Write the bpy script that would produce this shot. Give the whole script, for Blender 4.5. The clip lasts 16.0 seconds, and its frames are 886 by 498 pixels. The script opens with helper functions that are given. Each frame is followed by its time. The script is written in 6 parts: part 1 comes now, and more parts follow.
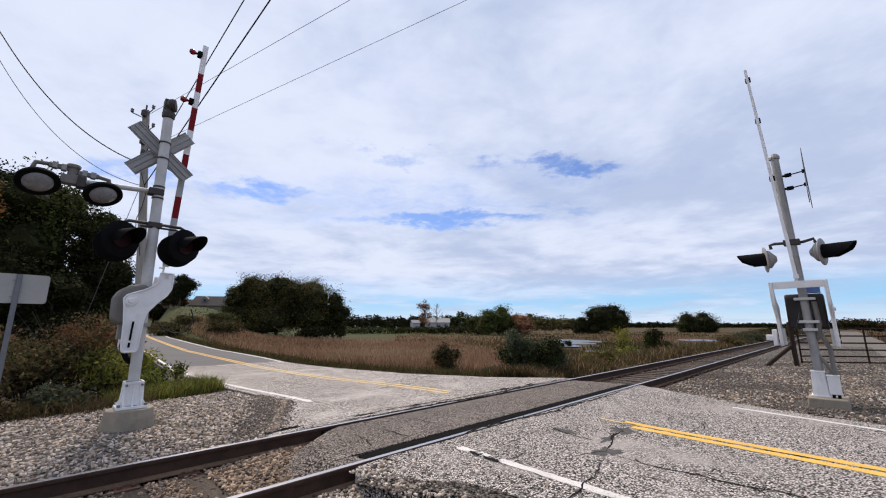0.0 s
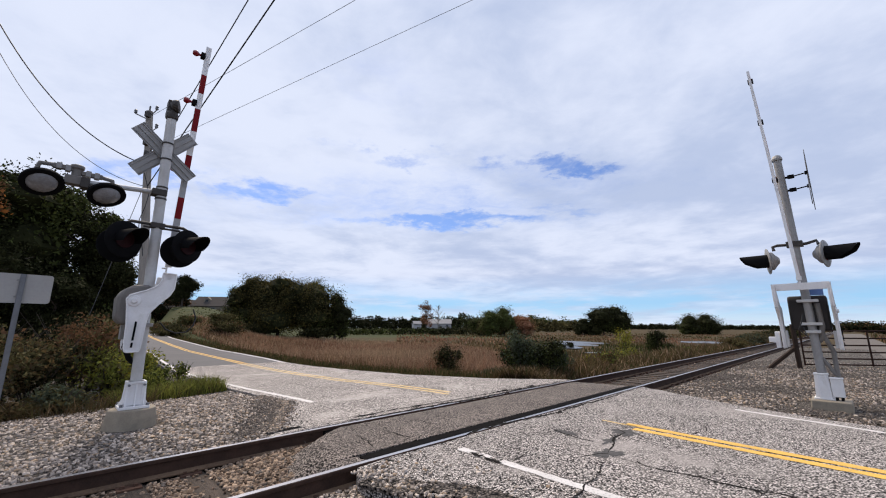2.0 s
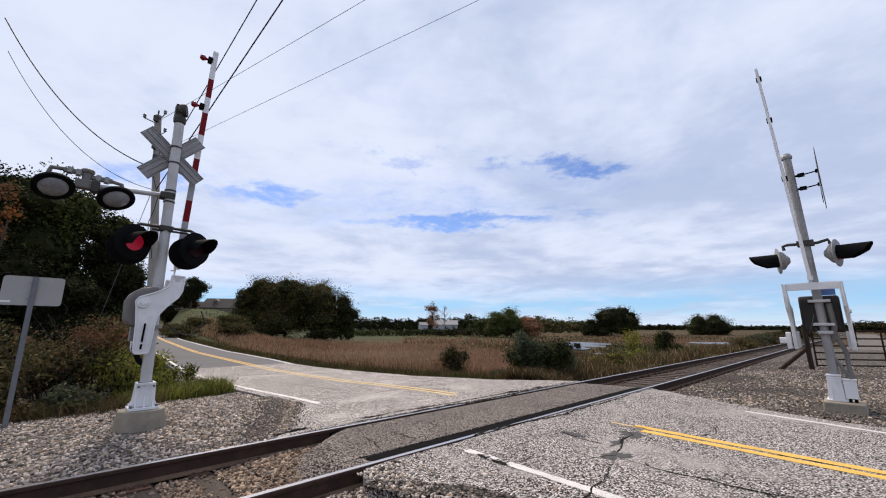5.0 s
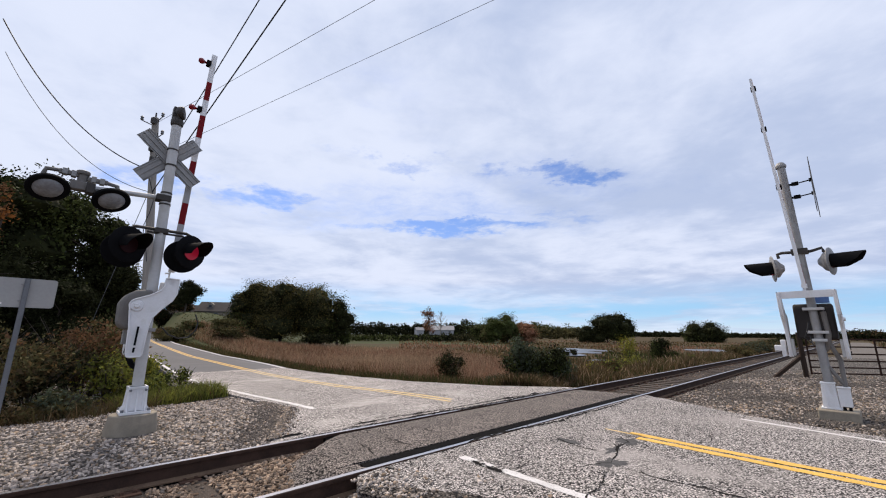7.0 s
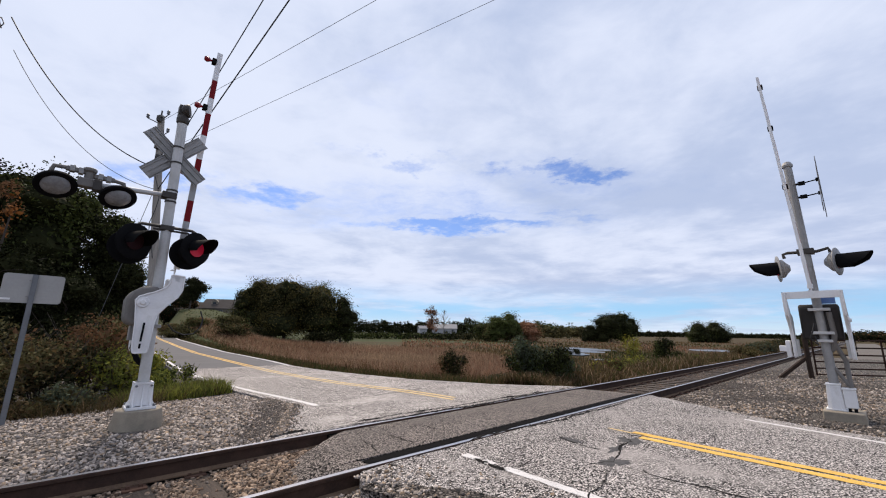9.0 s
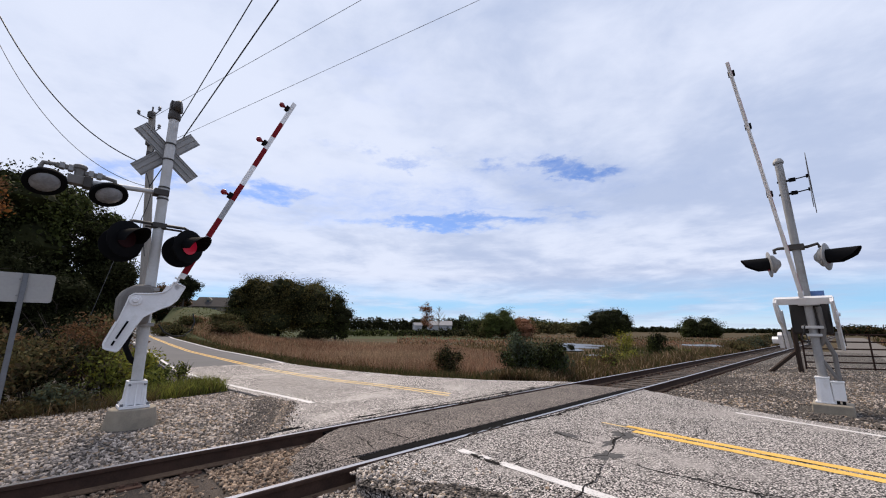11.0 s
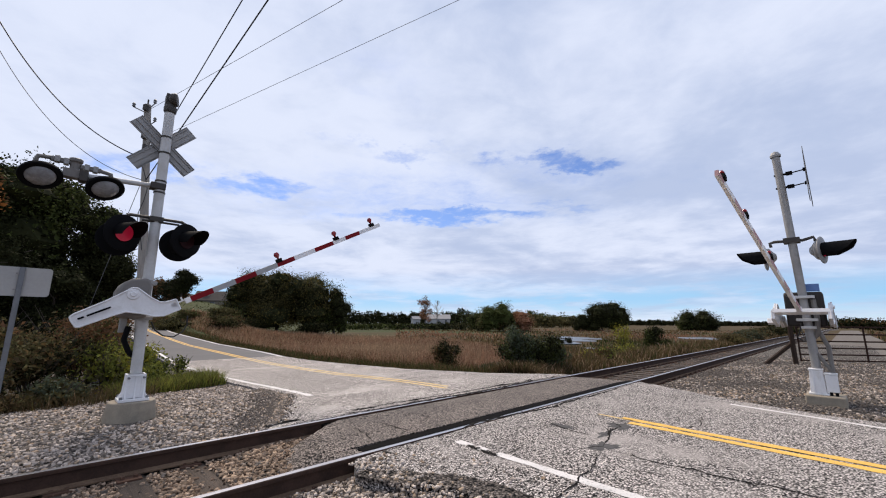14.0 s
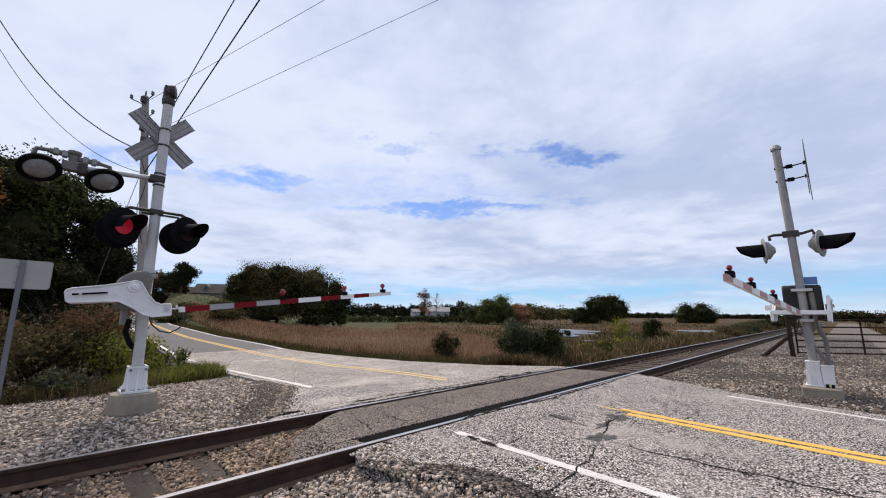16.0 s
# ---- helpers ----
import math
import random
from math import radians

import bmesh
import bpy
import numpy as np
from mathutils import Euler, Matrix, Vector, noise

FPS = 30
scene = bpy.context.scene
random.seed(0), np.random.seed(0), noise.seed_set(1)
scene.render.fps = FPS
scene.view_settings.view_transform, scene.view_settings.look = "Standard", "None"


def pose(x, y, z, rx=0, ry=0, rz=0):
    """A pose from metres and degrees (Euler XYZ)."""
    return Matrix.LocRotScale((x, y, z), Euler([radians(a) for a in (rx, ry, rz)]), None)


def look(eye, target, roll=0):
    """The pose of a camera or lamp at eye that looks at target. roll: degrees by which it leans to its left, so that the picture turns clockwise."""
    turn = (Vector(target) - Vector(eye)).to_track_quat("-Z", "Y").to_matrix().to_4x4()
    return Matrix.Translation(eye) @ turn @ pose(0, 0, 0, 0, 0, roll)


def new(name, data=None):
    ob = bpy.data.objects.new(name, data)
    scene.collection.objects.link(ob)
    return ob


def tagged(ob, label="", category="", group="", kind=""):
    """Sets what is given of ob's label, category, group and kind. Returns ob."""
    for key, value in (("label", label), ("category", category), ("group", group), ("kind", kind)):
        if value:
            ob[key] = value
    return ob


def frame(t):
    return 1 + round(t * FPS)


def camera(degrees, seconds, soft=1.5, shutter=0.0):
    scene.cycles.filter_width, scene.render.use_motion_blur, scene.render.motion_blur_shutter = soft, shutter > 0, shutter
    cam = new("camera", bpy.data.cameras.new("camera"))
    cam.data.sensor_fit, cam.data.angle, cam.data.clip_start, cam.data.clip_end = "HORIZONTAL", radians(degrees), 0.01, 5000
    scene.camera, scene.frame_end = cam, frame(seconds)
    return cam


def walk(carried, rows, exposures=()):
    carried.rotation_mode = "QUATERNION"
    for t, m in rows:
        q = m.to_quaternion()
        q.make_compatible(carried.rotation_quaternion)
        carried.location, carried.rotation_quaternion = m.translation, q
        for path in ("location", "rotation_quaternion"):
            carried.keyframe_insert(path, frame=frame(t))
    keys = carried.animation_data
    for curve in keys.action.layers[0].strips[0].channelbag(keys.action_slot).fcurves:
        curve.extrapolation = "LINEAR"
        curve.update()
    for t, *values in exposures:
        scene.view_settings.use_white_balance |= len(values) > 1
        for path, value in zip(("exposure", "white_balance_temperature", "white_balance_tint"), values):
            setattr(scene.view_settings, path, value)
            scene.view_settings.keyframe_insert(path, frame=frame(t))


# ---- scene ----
cam = camera(97.3, 16.0, soft=1.1)
PATH = [
    (0, (-0.000, 0.000, 1.297), (-0.000, 19.617, 5.192), 0.00),
    (0.5, (0.002, -0.005, 1.298), (-0.034, 19.612, 5.196), -0.03),
    (1, (0.006, -0.006, 1.297), (-0.059, 19.607, 5.210), 0.06),
    (1.5, (0.000, -0.006, 1.296), (-0.078, 19.605, 5.222), 0.18),
    (2, (0.001, -0.004, 1.295), (-0.088, 19.602, 5.245), 0.17),
    (2.5, (0.003, -0.010, 1.296), (-0.079, 19.595, 5.250), 0.12),
    (3, (0.010, -0.009, 1.293), (-0.146, 19.602, 5.217), 0.12),
    (3.5, (0.005, -0.002, 1.299), (-0.335, 19.614, 5.185), 0.14),
    (4, (0.005, 0.002, 1.297), (-0.472, 19.614, 5.189), 0.07),
    (6.5, (0.012, -0.009, 1.298), (-0.184, 19.538, 5.524), 0.19),
    (7, (0.012, 0.001, 1.295), (-0.227, 19.540, 5.557), 0.46),
    (7.5, (0.009, 0.006, 1.295), (-0.330, 19.536, 5.591), 0.70),
    (8, (-0.005, 0.009, 1.295), (-0.440, 19.538, 5.587), 0.87),
    (8.5, (0.006, -0.007, 1.294), (-0.467, 19.531, 5.542), 0.97),
    (9, (0.010, -0.006, 1.291), (-0.403, 19.547, 5.477), 0.84),
    (11.5, (0.006, -0.015, 1.288), (-0.099, 19.579, 5.296), 0.42),
    (12, (0.010, -0.019, 1.289), (-0.076, 19.579, 5.278), 0.37),
    (12.5, (0.009, -0.019, 1.282), (-0.076, 19.580, 5.264), 0.38),
    (13, (0.008, -0.020, 1.283), (-0.061, 19.593, 5.200), 0.39),
    (13.5, (0.012, -0.024, 1.285), (-0.041, 19.608, 5.101), 0.37),
    (14, (0.015, -0.022, 1.283), (-0.035, 19.629, 5.004), 0.38),
    (14.5, (0.011, -0.024, 1.278), (-0.006, 19.643, 4.912), 0.46),
    (15, (0.004, -0.025, 1.283), (0.035, 19.662, 4.806), 0.53),
    (15.5, (0.016, -0.029, 1.283), (0.064, 19.674, 4.720), 0.48),
    (16, (0.009, -0.033, 1.283), (-0.011, 19.682, 4.645), 0.40),
]

walk(cam, [(t, look(eye, target, roll)) for t, eye, target, roll in PATH])

# ---- world and light: bright high overcast with a few blue gaps ----
world = bpy.data.worlds.new("sky")
scene.world = world
world.use_nodes = True


def node_tools(tree):
    nt, lk = tree.nodes, tree.links

    def nd(kind, **kw):
        o = nt.new(kind)
        for k, v in kw.items():
            if k == "op":
                o.operation = v
            elif k == "blend":
                o.blend_type = v
            elif k == "dtype":
                o.data_type = v
        return o

    def val(sock, v):
        if isinstance(v, bpy.types.NodeSocket):
            lk.new(v, sock)
        else:
            sock.default_value = v

    def mth(op, a, b=0.0, c=None, clamp=False):
        o = nd("ShaderNodeMath", op=op)
        o.use_clamp = clamp
        val(o.inputs[0], a), val(o.inputs[1], b)
        if c is not None:
            val(o.inputs[2], c)
        return o.outputs[0]

    def mix(f, a, b, blend="MIX"):
        o = nd("ShaderNodeMix", dtype="RGBA", blend=blend)
        val(o.inputs[0], f), val(o.inputs[6], a), val(o.inputs[7], b)
        return o.outputs[2]

    def ramp(x, lo, hi, interp="SMOOTHSTEP"):
        o = nd("ShaderNodeMapRange")
        o.interpolation_type = interp
        val(o.inputs[0], x), val(o.inputs[1], lo), val(o.inputs[2], hi)
        return o.outputs[0]

    def noi(vec, scale, detail=4.0, rough=0.55, dist=0.0):
        o = nd("ShaderNodeTexNoise")
        if vec is not None:
            lk.new(vec, o.inputs["Vector"])
        o.inputs["Scale"].default_value = scale
        o.inputs["Detail"].default_value = detail
        o.inputs["Roughness"].default_value = rough
        o.inputs["Distortion"].default_value = dist
        return o.outputs["Fac"]

    return nd, val, mth, mix, ramp, noi, lk


SUN_UP, SUN_TURN = 54, 328


def build_sky():
    tree = world.node_tree
    nd, val, mth, mix, ramp, noi, lk = node_tools(tree)
    bg = tree.nodes["Background"]
    sky = nd("ShaderNodeTexSky")
    sky.sky_type, sky.sun_disc = "NISHITA", False
    sky.sun_elevation, sky.sun_rotation = radians(SUN_UP), radians(SUN_TURN)
    sky.dust_density, sky.ozone_density = 0.6, 2.0
    co = nd("ShaderNodeTexCoord")
    sep = nd("ShaderNodeSeparateXYZ")
    lk.new(co.outputs["Generated"], sep.inputs[0])
    x, y, z = sep.outputs
    zz = mth("ADD", mth("MAXIMUM", z, 0.0), 0.10)
    com = nd("ShaderNodeCombineXYZ")
    lk.new(mth("DIVIDE", x, zz), com.inputs[0])
    lk.new(mth("DIVIDE", y, zz), com.inputs[1])
    com.inputs[2].default_value = CLOUD_SEED
    flat = com.outputs[0]
    big = noi(flat, 0.48, 7.0, 0.56, 0.6)
    fine = noi(flat, 3.2, 7.0, 0.66, 0.3)
    wisp = noi(flat, 7.0, 6.0, 0.7, 0.8)
    # broken cover: a few elongated rifts, frayed by noise, in an otherwise closed sheet
    fx = mth("ADD", com.inputs[0].links[0].from_socket, mth("MULTIPLY", mth("SUBTRACT", noi(flat, 2.2, 6.0, 0.65), 0.5), 1.3))
    fy = mth("ADD", com.inputs[1].links[0].from_socket, mth("MULTIPLY", mth("SUBTRACT", noi(flat, 2.9, 6.0, 0.65), 0.5), 0.75))
    rift = mth("MULTIPLY", ramp(mth("SUBTRACT", 0.42, big), 0.0, 0.12), 0.3)
    for a, b, wide, deep, much in RIFTS:
        u, v = mth("DIVIDE", mth("SUBTRACT", fx, a), wide), mth("DIVIDE", mth("SUBTRACT", fy, b), deep)
        g = mth("EXPONENT", mth("MULTIPLY", mth("ADD", mth("MULTIPLY", u, u), mth("MULTIPLY", v, v)), -1.0))
        rift = mth("MAXIMUM", rift, mth("MULTIPLY", g, much))
    fray = mth("ADD", mth("MULTIPLY", mth("SUBTRACT", fine, 0.5), 1.3), mth("MULTIPLY", mth("SUBTRACT", wisp, 0.5), 0.9))
    cover = mth("SUBTRACT", 1.0, ramp(mth("ADD", rift, mth("MULTIPLY", fray, mth("ADD", mth("MULTIPLY", rift, 1.2), 0.05))), 0.05, 1.15))
    low = mth("SUBTRACT", 1.0, ramp(z, 0.055, 0.135))
    veil = ramp(noi(flat, 0.9, 6.0, 0.6), 0.40, 0.62)
    cover = mth("MULTIPLY", cover, mth("SUBTRACT", 1.0, mth("MULTIPLY", low, mth("SUBTRACT", 1.0, mth("MULTIPLY", veil, 0.55)))))
    shade = mth("ADD", mth("MULTIPLY", noi(flat, 0.8, 5.0, 0.6, 0.3), 0.75), mth("MULTIPLY", fine, 0.25))
    # brighter towards the sun's side
    shade = mth("SUBTRACT", shade, mth("MULTIPLY", x, 0.09))
    white = mix(ramp(shade, 0.34, 0.60), (*CLOUD_DARK, 1), (*CLOUD_LIGHT, 1))
    haze = mth("MULTIPLY", mth("SUBTRACT", 1.0, ramp(z, 0.03, 0.20)), 0.9)
    blue = mix(1.0, sky.outputs[0], (SKY_GAIN * 0.72, SKY_GAIN * 0.82, SKY_GAIN * 1.12, 1), "MULTIPLY")
    blue = mix(haze, blue, mix(ramp(z, 0.0, 0.06), (0.70, 0.84, 0.97, 1), (0.37, 0.67, 0.98, 1)))
    lk.new(mix(cover, blue, white), bg.inputs[0])
    bg.inputs[1].default_value = 1.0


CLOUD_SEED = 3.7
CLOUD_DARK, CLOUD_LIGHT = (0.50, 0.585, 0.80), (0.765, 0.825, 0.995)
RIFTS = [(-0.2, 2.35, 1.5, 0.5, 0.46), (0.6, 1.95, 0.8, 0.3, 0.42), (-1.05, 2.12, 0.32, 0.13, 0.95), (-0.05, 2.62, 0.75, 0.13, 1.15), (0.55, 1.86, 0.36, 0.10, 1.05), (-1.45, 1.85, 0.3, 0.12, 0.75), (0.65, 2.42, 0.4, 0.10, 0.6), (-0.12, 1.74, 0.3, 0.06, 0.55)]
SKY_GAIN = 0.12
build_sky()

sun_data = bpy.data.lights.new("sun", "SUN")
sun_data.energy, sun_data.angle, sun_data.color = 3.6, radians(14), (1.0, 0.86, 0.69)
sun = new("sun", sun_data)
sun.matrix_world = look((0, 0, 60), Vector((0, 0, 60)) - 10 * Vector((math.sin(radians(SUN_TURN)) * math.cos(radians(SUN_UP)), math.cos(radians(SUN_TURN)) * math.cos(radians(SUN_UP)), math.sin(radians(SUN_UP)))))

# ---- materials ----
MATS = {}


def mat(name, col, col2=None, rough=0.8, metal=0.0, scale=3.0, fine=40.0, mixamt=0.6, bump=0.3, bumpdist=0.01, island=0.0, objrand=0.0,
        spots=None, spotscale=120.0, spotcut=(0.55, 0.62), spec=0.4, emit=None, stain=None, stainscale=0.6, stretch=None, agg=None, thin=0.0):
    """A procedural surface: two tones mixed by coarse and fine noise, optional speckles, stains and relief."""
    m = bpy.data.materials.new(name)
    m.use_nodes = True
    nd, val, mth, mix, ramp, noi, lk = node_tools(m.node_tree)
    b = m.node_tree.nodes["Principled BSDF"]
    co = nd("ShaderNodeTexCoord").outputs["Object"]
    if stretch:
        mp = nd("ShaderNodeMapping")
        lk.new(co, mp.inputs[0])
        mp.inputs["Scale"].default_value = stretch
        co = mp.outputs[0]
    col2 = col2 or tuple(c * 0.6 for c in col)
    n1, n2 = noi(co, scale, 5.0), noi(co, fine, 4.0, 0.6)
    f = mth("ADD", mth("MULTIPLY", ramp(n1, 0.3, 0.7), mixamt), mth("MULTIPLY", ramp(n2, 0.3, 0.7), 1 - mixamt))
    c = mix(f, (*col2, 1), (*col, 1))
    cell = None
    if agg:
        # exposed aggregate: each pebble has its own tone, with dark binder between
        vo = nd("ShaderNodeTexVoronoi")
        lk.new(co, vo.inputs["Vector"])
        vo.inputs["Scale"].default_value = agg[0]
        tone = nd("ShaderNodeSeparateColor")
        lk.new(vo.outputs["Color"], tone.inputs[0])
        k = mth("ADD", agg[1], mth("MULTIPLY", mth("POWER", tone.outputs[0], 1.0), agg[2] - agg[1]))
        k = mth("MULTIPLY", k, ramp(vo.outputs["Distance"], 0.75, 0.30))
        g3 = nd("ShaderNodeCombineColor")
        for i in range(3):
            lk.new(k, g3.inputs[i])
        c = mix(1.0, c, g3.outputs[0], "MULTIPLY")
        cell = vo.outputs["Distance"]
    if spots:
        c = mix(ramp(noi(co, spotscale, 2.0, 0.5), *spotcut), c, (*spots, 1))
    if stain:
        c = mix(mth("MULTIPLY", ramp(noi(co, stainscale, 6.0, 0.65, 0.5), 0.5, 0.68), 0.75), c, (*stain, 1))
    if island or objrand:
        rnd = nd("ShaderNodeNewGeometry").outputs["Random Per Island"] if island else nd("ShaderNodeObjectInfo").outputs["Random"]
        amt = island or objrand
        g = mth("ADD", 1 - amt, mth("MULTIPLY", rnd, 2 * amt))
        gray = nd("ShaderNodeCombineColor")
        for i in range(3):
            lk.new(g, gray.inputs[i])
        c = mix(1.0, c, gray.outputs[0], "MULTIPLY")
    lk.new(c, b.inputs["Base Color"])
    val(b.inputs["Roughness"], mth("ADD", rough - 0.08, mth("MULTIPLY", n2, 0.16), clamp=True))
    b.inputs["Metallic"].default_value = metal
    b.inputs["Specular IOR Level"].default_value = spec
    if bump:
        bp = nd("ShaderNodeBump")
        bp.inputs["Strength"].default_value = bump
        bp.inputs["Distance"].default_value = bumpdist
        lk.new(mth("ADD", n2, mth("MULTIPLY", n1, 0.5)), bp.inputs["Height"])
        lk.new(bp.outputs[0], b.inputs["Normal"])
    if emit:
        b.inputs["Emission Color"].default_value = (*emit[:3], 1)
        b.inputs["Emission Strength"].default_value = emit[3]
    if thin:
        # blades and leaves let part of the light through
        tr = nd("ShaderNodeBsdfTranslucent")
        lk.new(c, tr.inputs[0])
        mx = nd("ShaderNodeMixShader")
        mx.inputs[0].default_value = thin
        lk.new(b.outputs[0], mx.inputs[1])
        lk.new(tr.outputs[0], mx.inputs[2])
        lk.new(mx.outputs[0], m.node_tree.nodes["Material Output"].inputs[0])
    MATS[name] = m
    return m


mat("asphalt_old", (0.54, 0.493, 0.468), (0.42, 0.383, 0.362), 0.92, scale=0.9, fine=30, bump=0.5, bumpdist=0.006, mixamt=0.6, stain=(0.33, 0.30, 0.283), stainscale=0.7, agg=(70, 0.05, 1.85), spec=0.2)
mat("asphalt_pale", (0.70, 0.635, 0.595), (0.57, 0.517, 0.485), 0.92, scale=0.9, fine=30, bump=0.4, bumpdist=0.005, mixamt=0.6, stain=(0.50, 0.455, 0.425), stainscale=0.5, agg=(70, 0.15, 1.55), spec=0.2)
mat("asphalt_new", (0.142, 0.136, 0.138), (0.112, 0.108, 0.11), 0.9, scale=0.8, fine=90, bump=0.3, bumpdist=0.004, mixamt=0.5, spec=0.2)
mat("asphalt_dark", (0.36, 0.305, 0.272), (0.215, 0.183, 0.165), 0.92, scale=1.3, fine=25, bump=0.7, bumpdist=0.010, mixamt=0.6, agg=(58, 0.30, 1.40), spec=0.2, stain=(0.13, 0.112, 0.101), stainscale=1.1)
mat("asphalt_margin", (0.17, 0.146, 0.13), (0.075, 0.064, 0.057), 0.95, scale=5, fine=40, bump=0.9, bumpdist=0.012, agg=(48, 0.25, 1.7), spec=0.15, stain=(0.07, 0.06, 0.054), stainscale=3)
mat("rail_dust", (0.19, 0.128, 0.085), (0.085, 0.056, 0.04), 0.95, scale=5, fine=60, bump=0.5, bumpdist=0.004, spec=0.1)
# black of the tar fills, and of the painted shade in the flangeways
mat("tar", (0.010, 0.0095, 0.009), (0.006, 0.0055, 0.0055), 0.95, spec=0.04, scale=5, fine=60, bump=0.4, bumpdist=0.006)
mat("crack_dark", (0.022, 0.02, 0.019), (0.012, 0.011, 0.01), 0.95, scale=6, fine=80, bump=0.5, bumpdist=0.006, spec=0.05)
mat("patch", (0.115, 0.111, 0.111), (0.06, 0.058, 0.058), 0.95, scale=18, fine=90, bump=0.6, bumpdist=0.008, spec=0.1)
mat("paint_white", (0.70, 0.67, 0.655), (0.52, 0.495, 0.48), 0.7, scale=4, fine=90, bump=0.4, bumpdist=0.003, spots=(0.3, 0.29, 0.28), spotscale=55, spotcut=(0.60, 0.66))
mat("paint_yellow", (0.76, 0.46, 0.085), (0.62, 0.36, 0.07), 0.7, scale=4, fine=90, bump=0.4, bumpdist=0.003, spots=(0.33, 0.24, 0.12), spotscale=60, spotcut=(0.62, 0.70))
mat("paint_yellow_worn", (0.66, 0.43, 0.13), (0.60, 0.44, 0.2), 0.8, scale=1.5, fine=70, bump=0.4, bumpdist=0.003, spots=(0.5, 0.44, 0.36), spotscale=45, spotcut=(0.54, 0.62))
mat("rail_steel", (0.068, 0.040, 0.030), (0.032, 0.021, 0.017), 0.85, spec=0.12, scale=6, fine=70, bump=0.4, bumpdist=0.003)
mat("rail_top", (0.56, 0.53, 0.53), (0.42, 0.39, 0.385), 0.30, metal=1.0, scale=3, fine=30, bump=0.05, bumpdist=0.001, stretch=(0.4, 8, 8))
mat("rust", (0.12, 0.066, 0.046), (0.06, 0.036, 0.027), 0.85, spec=0.15, scale=8, fine=70, bump=0.5, bumpdist=0.004)
mat("tie_wood", (0.085, 0.062, 0.048), (0.035, 0.027, 0.022), 0.9, scale=4, fine=30, bump=0.8, bumpdist=0.012, stretch=(10, 0.8, 10), objrand=0.25)
mat("stone_grey", (0.47, 0.402, 0.35), (0.25, 0.212, 0.185), 0.9, scale=25, fine=120, bump=0.3, bumpdist=0.004, island=0.6, spec=0.2)
mat("stone_brown", (0.38, 0.285, 0.20), (0.22, 0.16, 0.115), 0.88, scale=25, fine=120, bump=0.3, bumpdist=0.004, island=0.5, spec=0.2)
mat("stone_umber", (0.17, 0.115, 0.082), (0.075, 0.052, 0.038), 0.92, scale=25, fine=120, bump=0.3, bumpdist=0.004, island=0.5, spec=0.15)
mat("stone_tan", (0.35, 0.262, 0.195), (0.20, 0.145, 0.106), 0.9, scale=25, fine=120, bump=0.3, bumpdist=0.004, island=0.5, spec=0.15)
mat("stone_dark", (0.14, 0.118, 0.103), (0.068, 0.057, 0.05), 0.9, scale=25, fine=120, bump=0.3, bumpdist=0.004, island=0.45)
# bed kept near-black: the shade of gaps between stones is put into it
mat("gravel_bed", (0.085, 0.075, 0.067), (0.03, 0.027, 0.024), 0.95, scale=9, fine=45, bump=1.0, bumpdist=0.03, mixamt=0.25, spots=(0.26, 0.23, 0.205), spotscale=38, spotcut=(0.54, 0.6), spec=0.15)
mat("ballast_bed", (0.085, 0.066, 0.052), (0.035, 0.028, 0.024), 0.95, scale=9, fine=45, bump=1.0, bumpdist=0.03, mixamt=0.25)
mat("dirt_road", (0.15, 0.13, 0.112), (0.10, 0.086, 0.074), 0.95, scale=0.6, fine=30, bump=0.5, bumpdist=0.02)
mat("ground_marsh", (0.085, 0.058, 0.029), (0.05, 0.038, 0.019), 0.95, scale=0.08, fine=3.0, bump=0.8, bumpdist=0.08, mixamt=0.6, stain=(0.065, 0.062, 0.026), stainscale=0.05, spec=0.1)
mat("ground_meadow", (0.056, 0.064, 0.025), (0.040, 0.045, 0.019), 0.95, scale=0.10, fine=2.0, bump=0.8, bumpdist=0.08, mixamt=0.6, stain=(0.085, 0.072, 0.032), stainscale=0.06, spec=0.1)
mat("concrete", (0.32, 0.275, 0.215), (0.21, 0.18, 0.14), 0.92, scale=4, fine=70, bump=0.4, bumpdist=0.004, stain=(0.19, 0.165, 0.13), stainscale=3)
mat("galvanised", (0.34, 0.33, 0.325), (0.25, 0.243, 0.24), 0.6, metal=0.25, scale=5, fine=50, bump=0.08, bumpdist=0.002, stain=(0.24, 0.23, 0.22), stainscale=6)
mat("aluminium_paint", (0.54, 0.53, 0.525), (0.43, 0.422, 0.418), 0.6, metal=0.15, scale=4, fine=40, bump=0.06, bumpdist=0.002, stain=(0.44, 0.42, 0.40), stainscale=5)
mat("white_casting", (0.78, 0.77, 0.78), (0.68, 0.67, 0.68), 0.5, scale=3, fine=40, bump=0.06, bumpdist=0.002, stain=(0.60, 0.58, 0.56), stainscale=4)
mat("grey_box", (0.17, 0.155, 0.145), (0.13, 0.12, 0.11), 0.6, scale=3, fine=50, bump=0.06, bumpdist=0.002)
mat("dark_box", (0.032, 0.027, 0.025), (0.022, 0.019, 0.018), 0.65, spec=0.2, scale=3, fine=50, bump=0.06, bumpdist=0.002)
mat("black_paint", (0.008, 0.008, 0.009), (0.005, 0.005, 0.006), 0.75, spec=0.06, scale=5, fine=60, bump=0.05, bumpdist=0.002)
mat("bell_metal", (0.06, 0.052, 0.046), (0.035, 0.03, 0.028), 0.6, metal=0.2, scale=8, fine=60, bump=0.1, bumpdist=0.003)
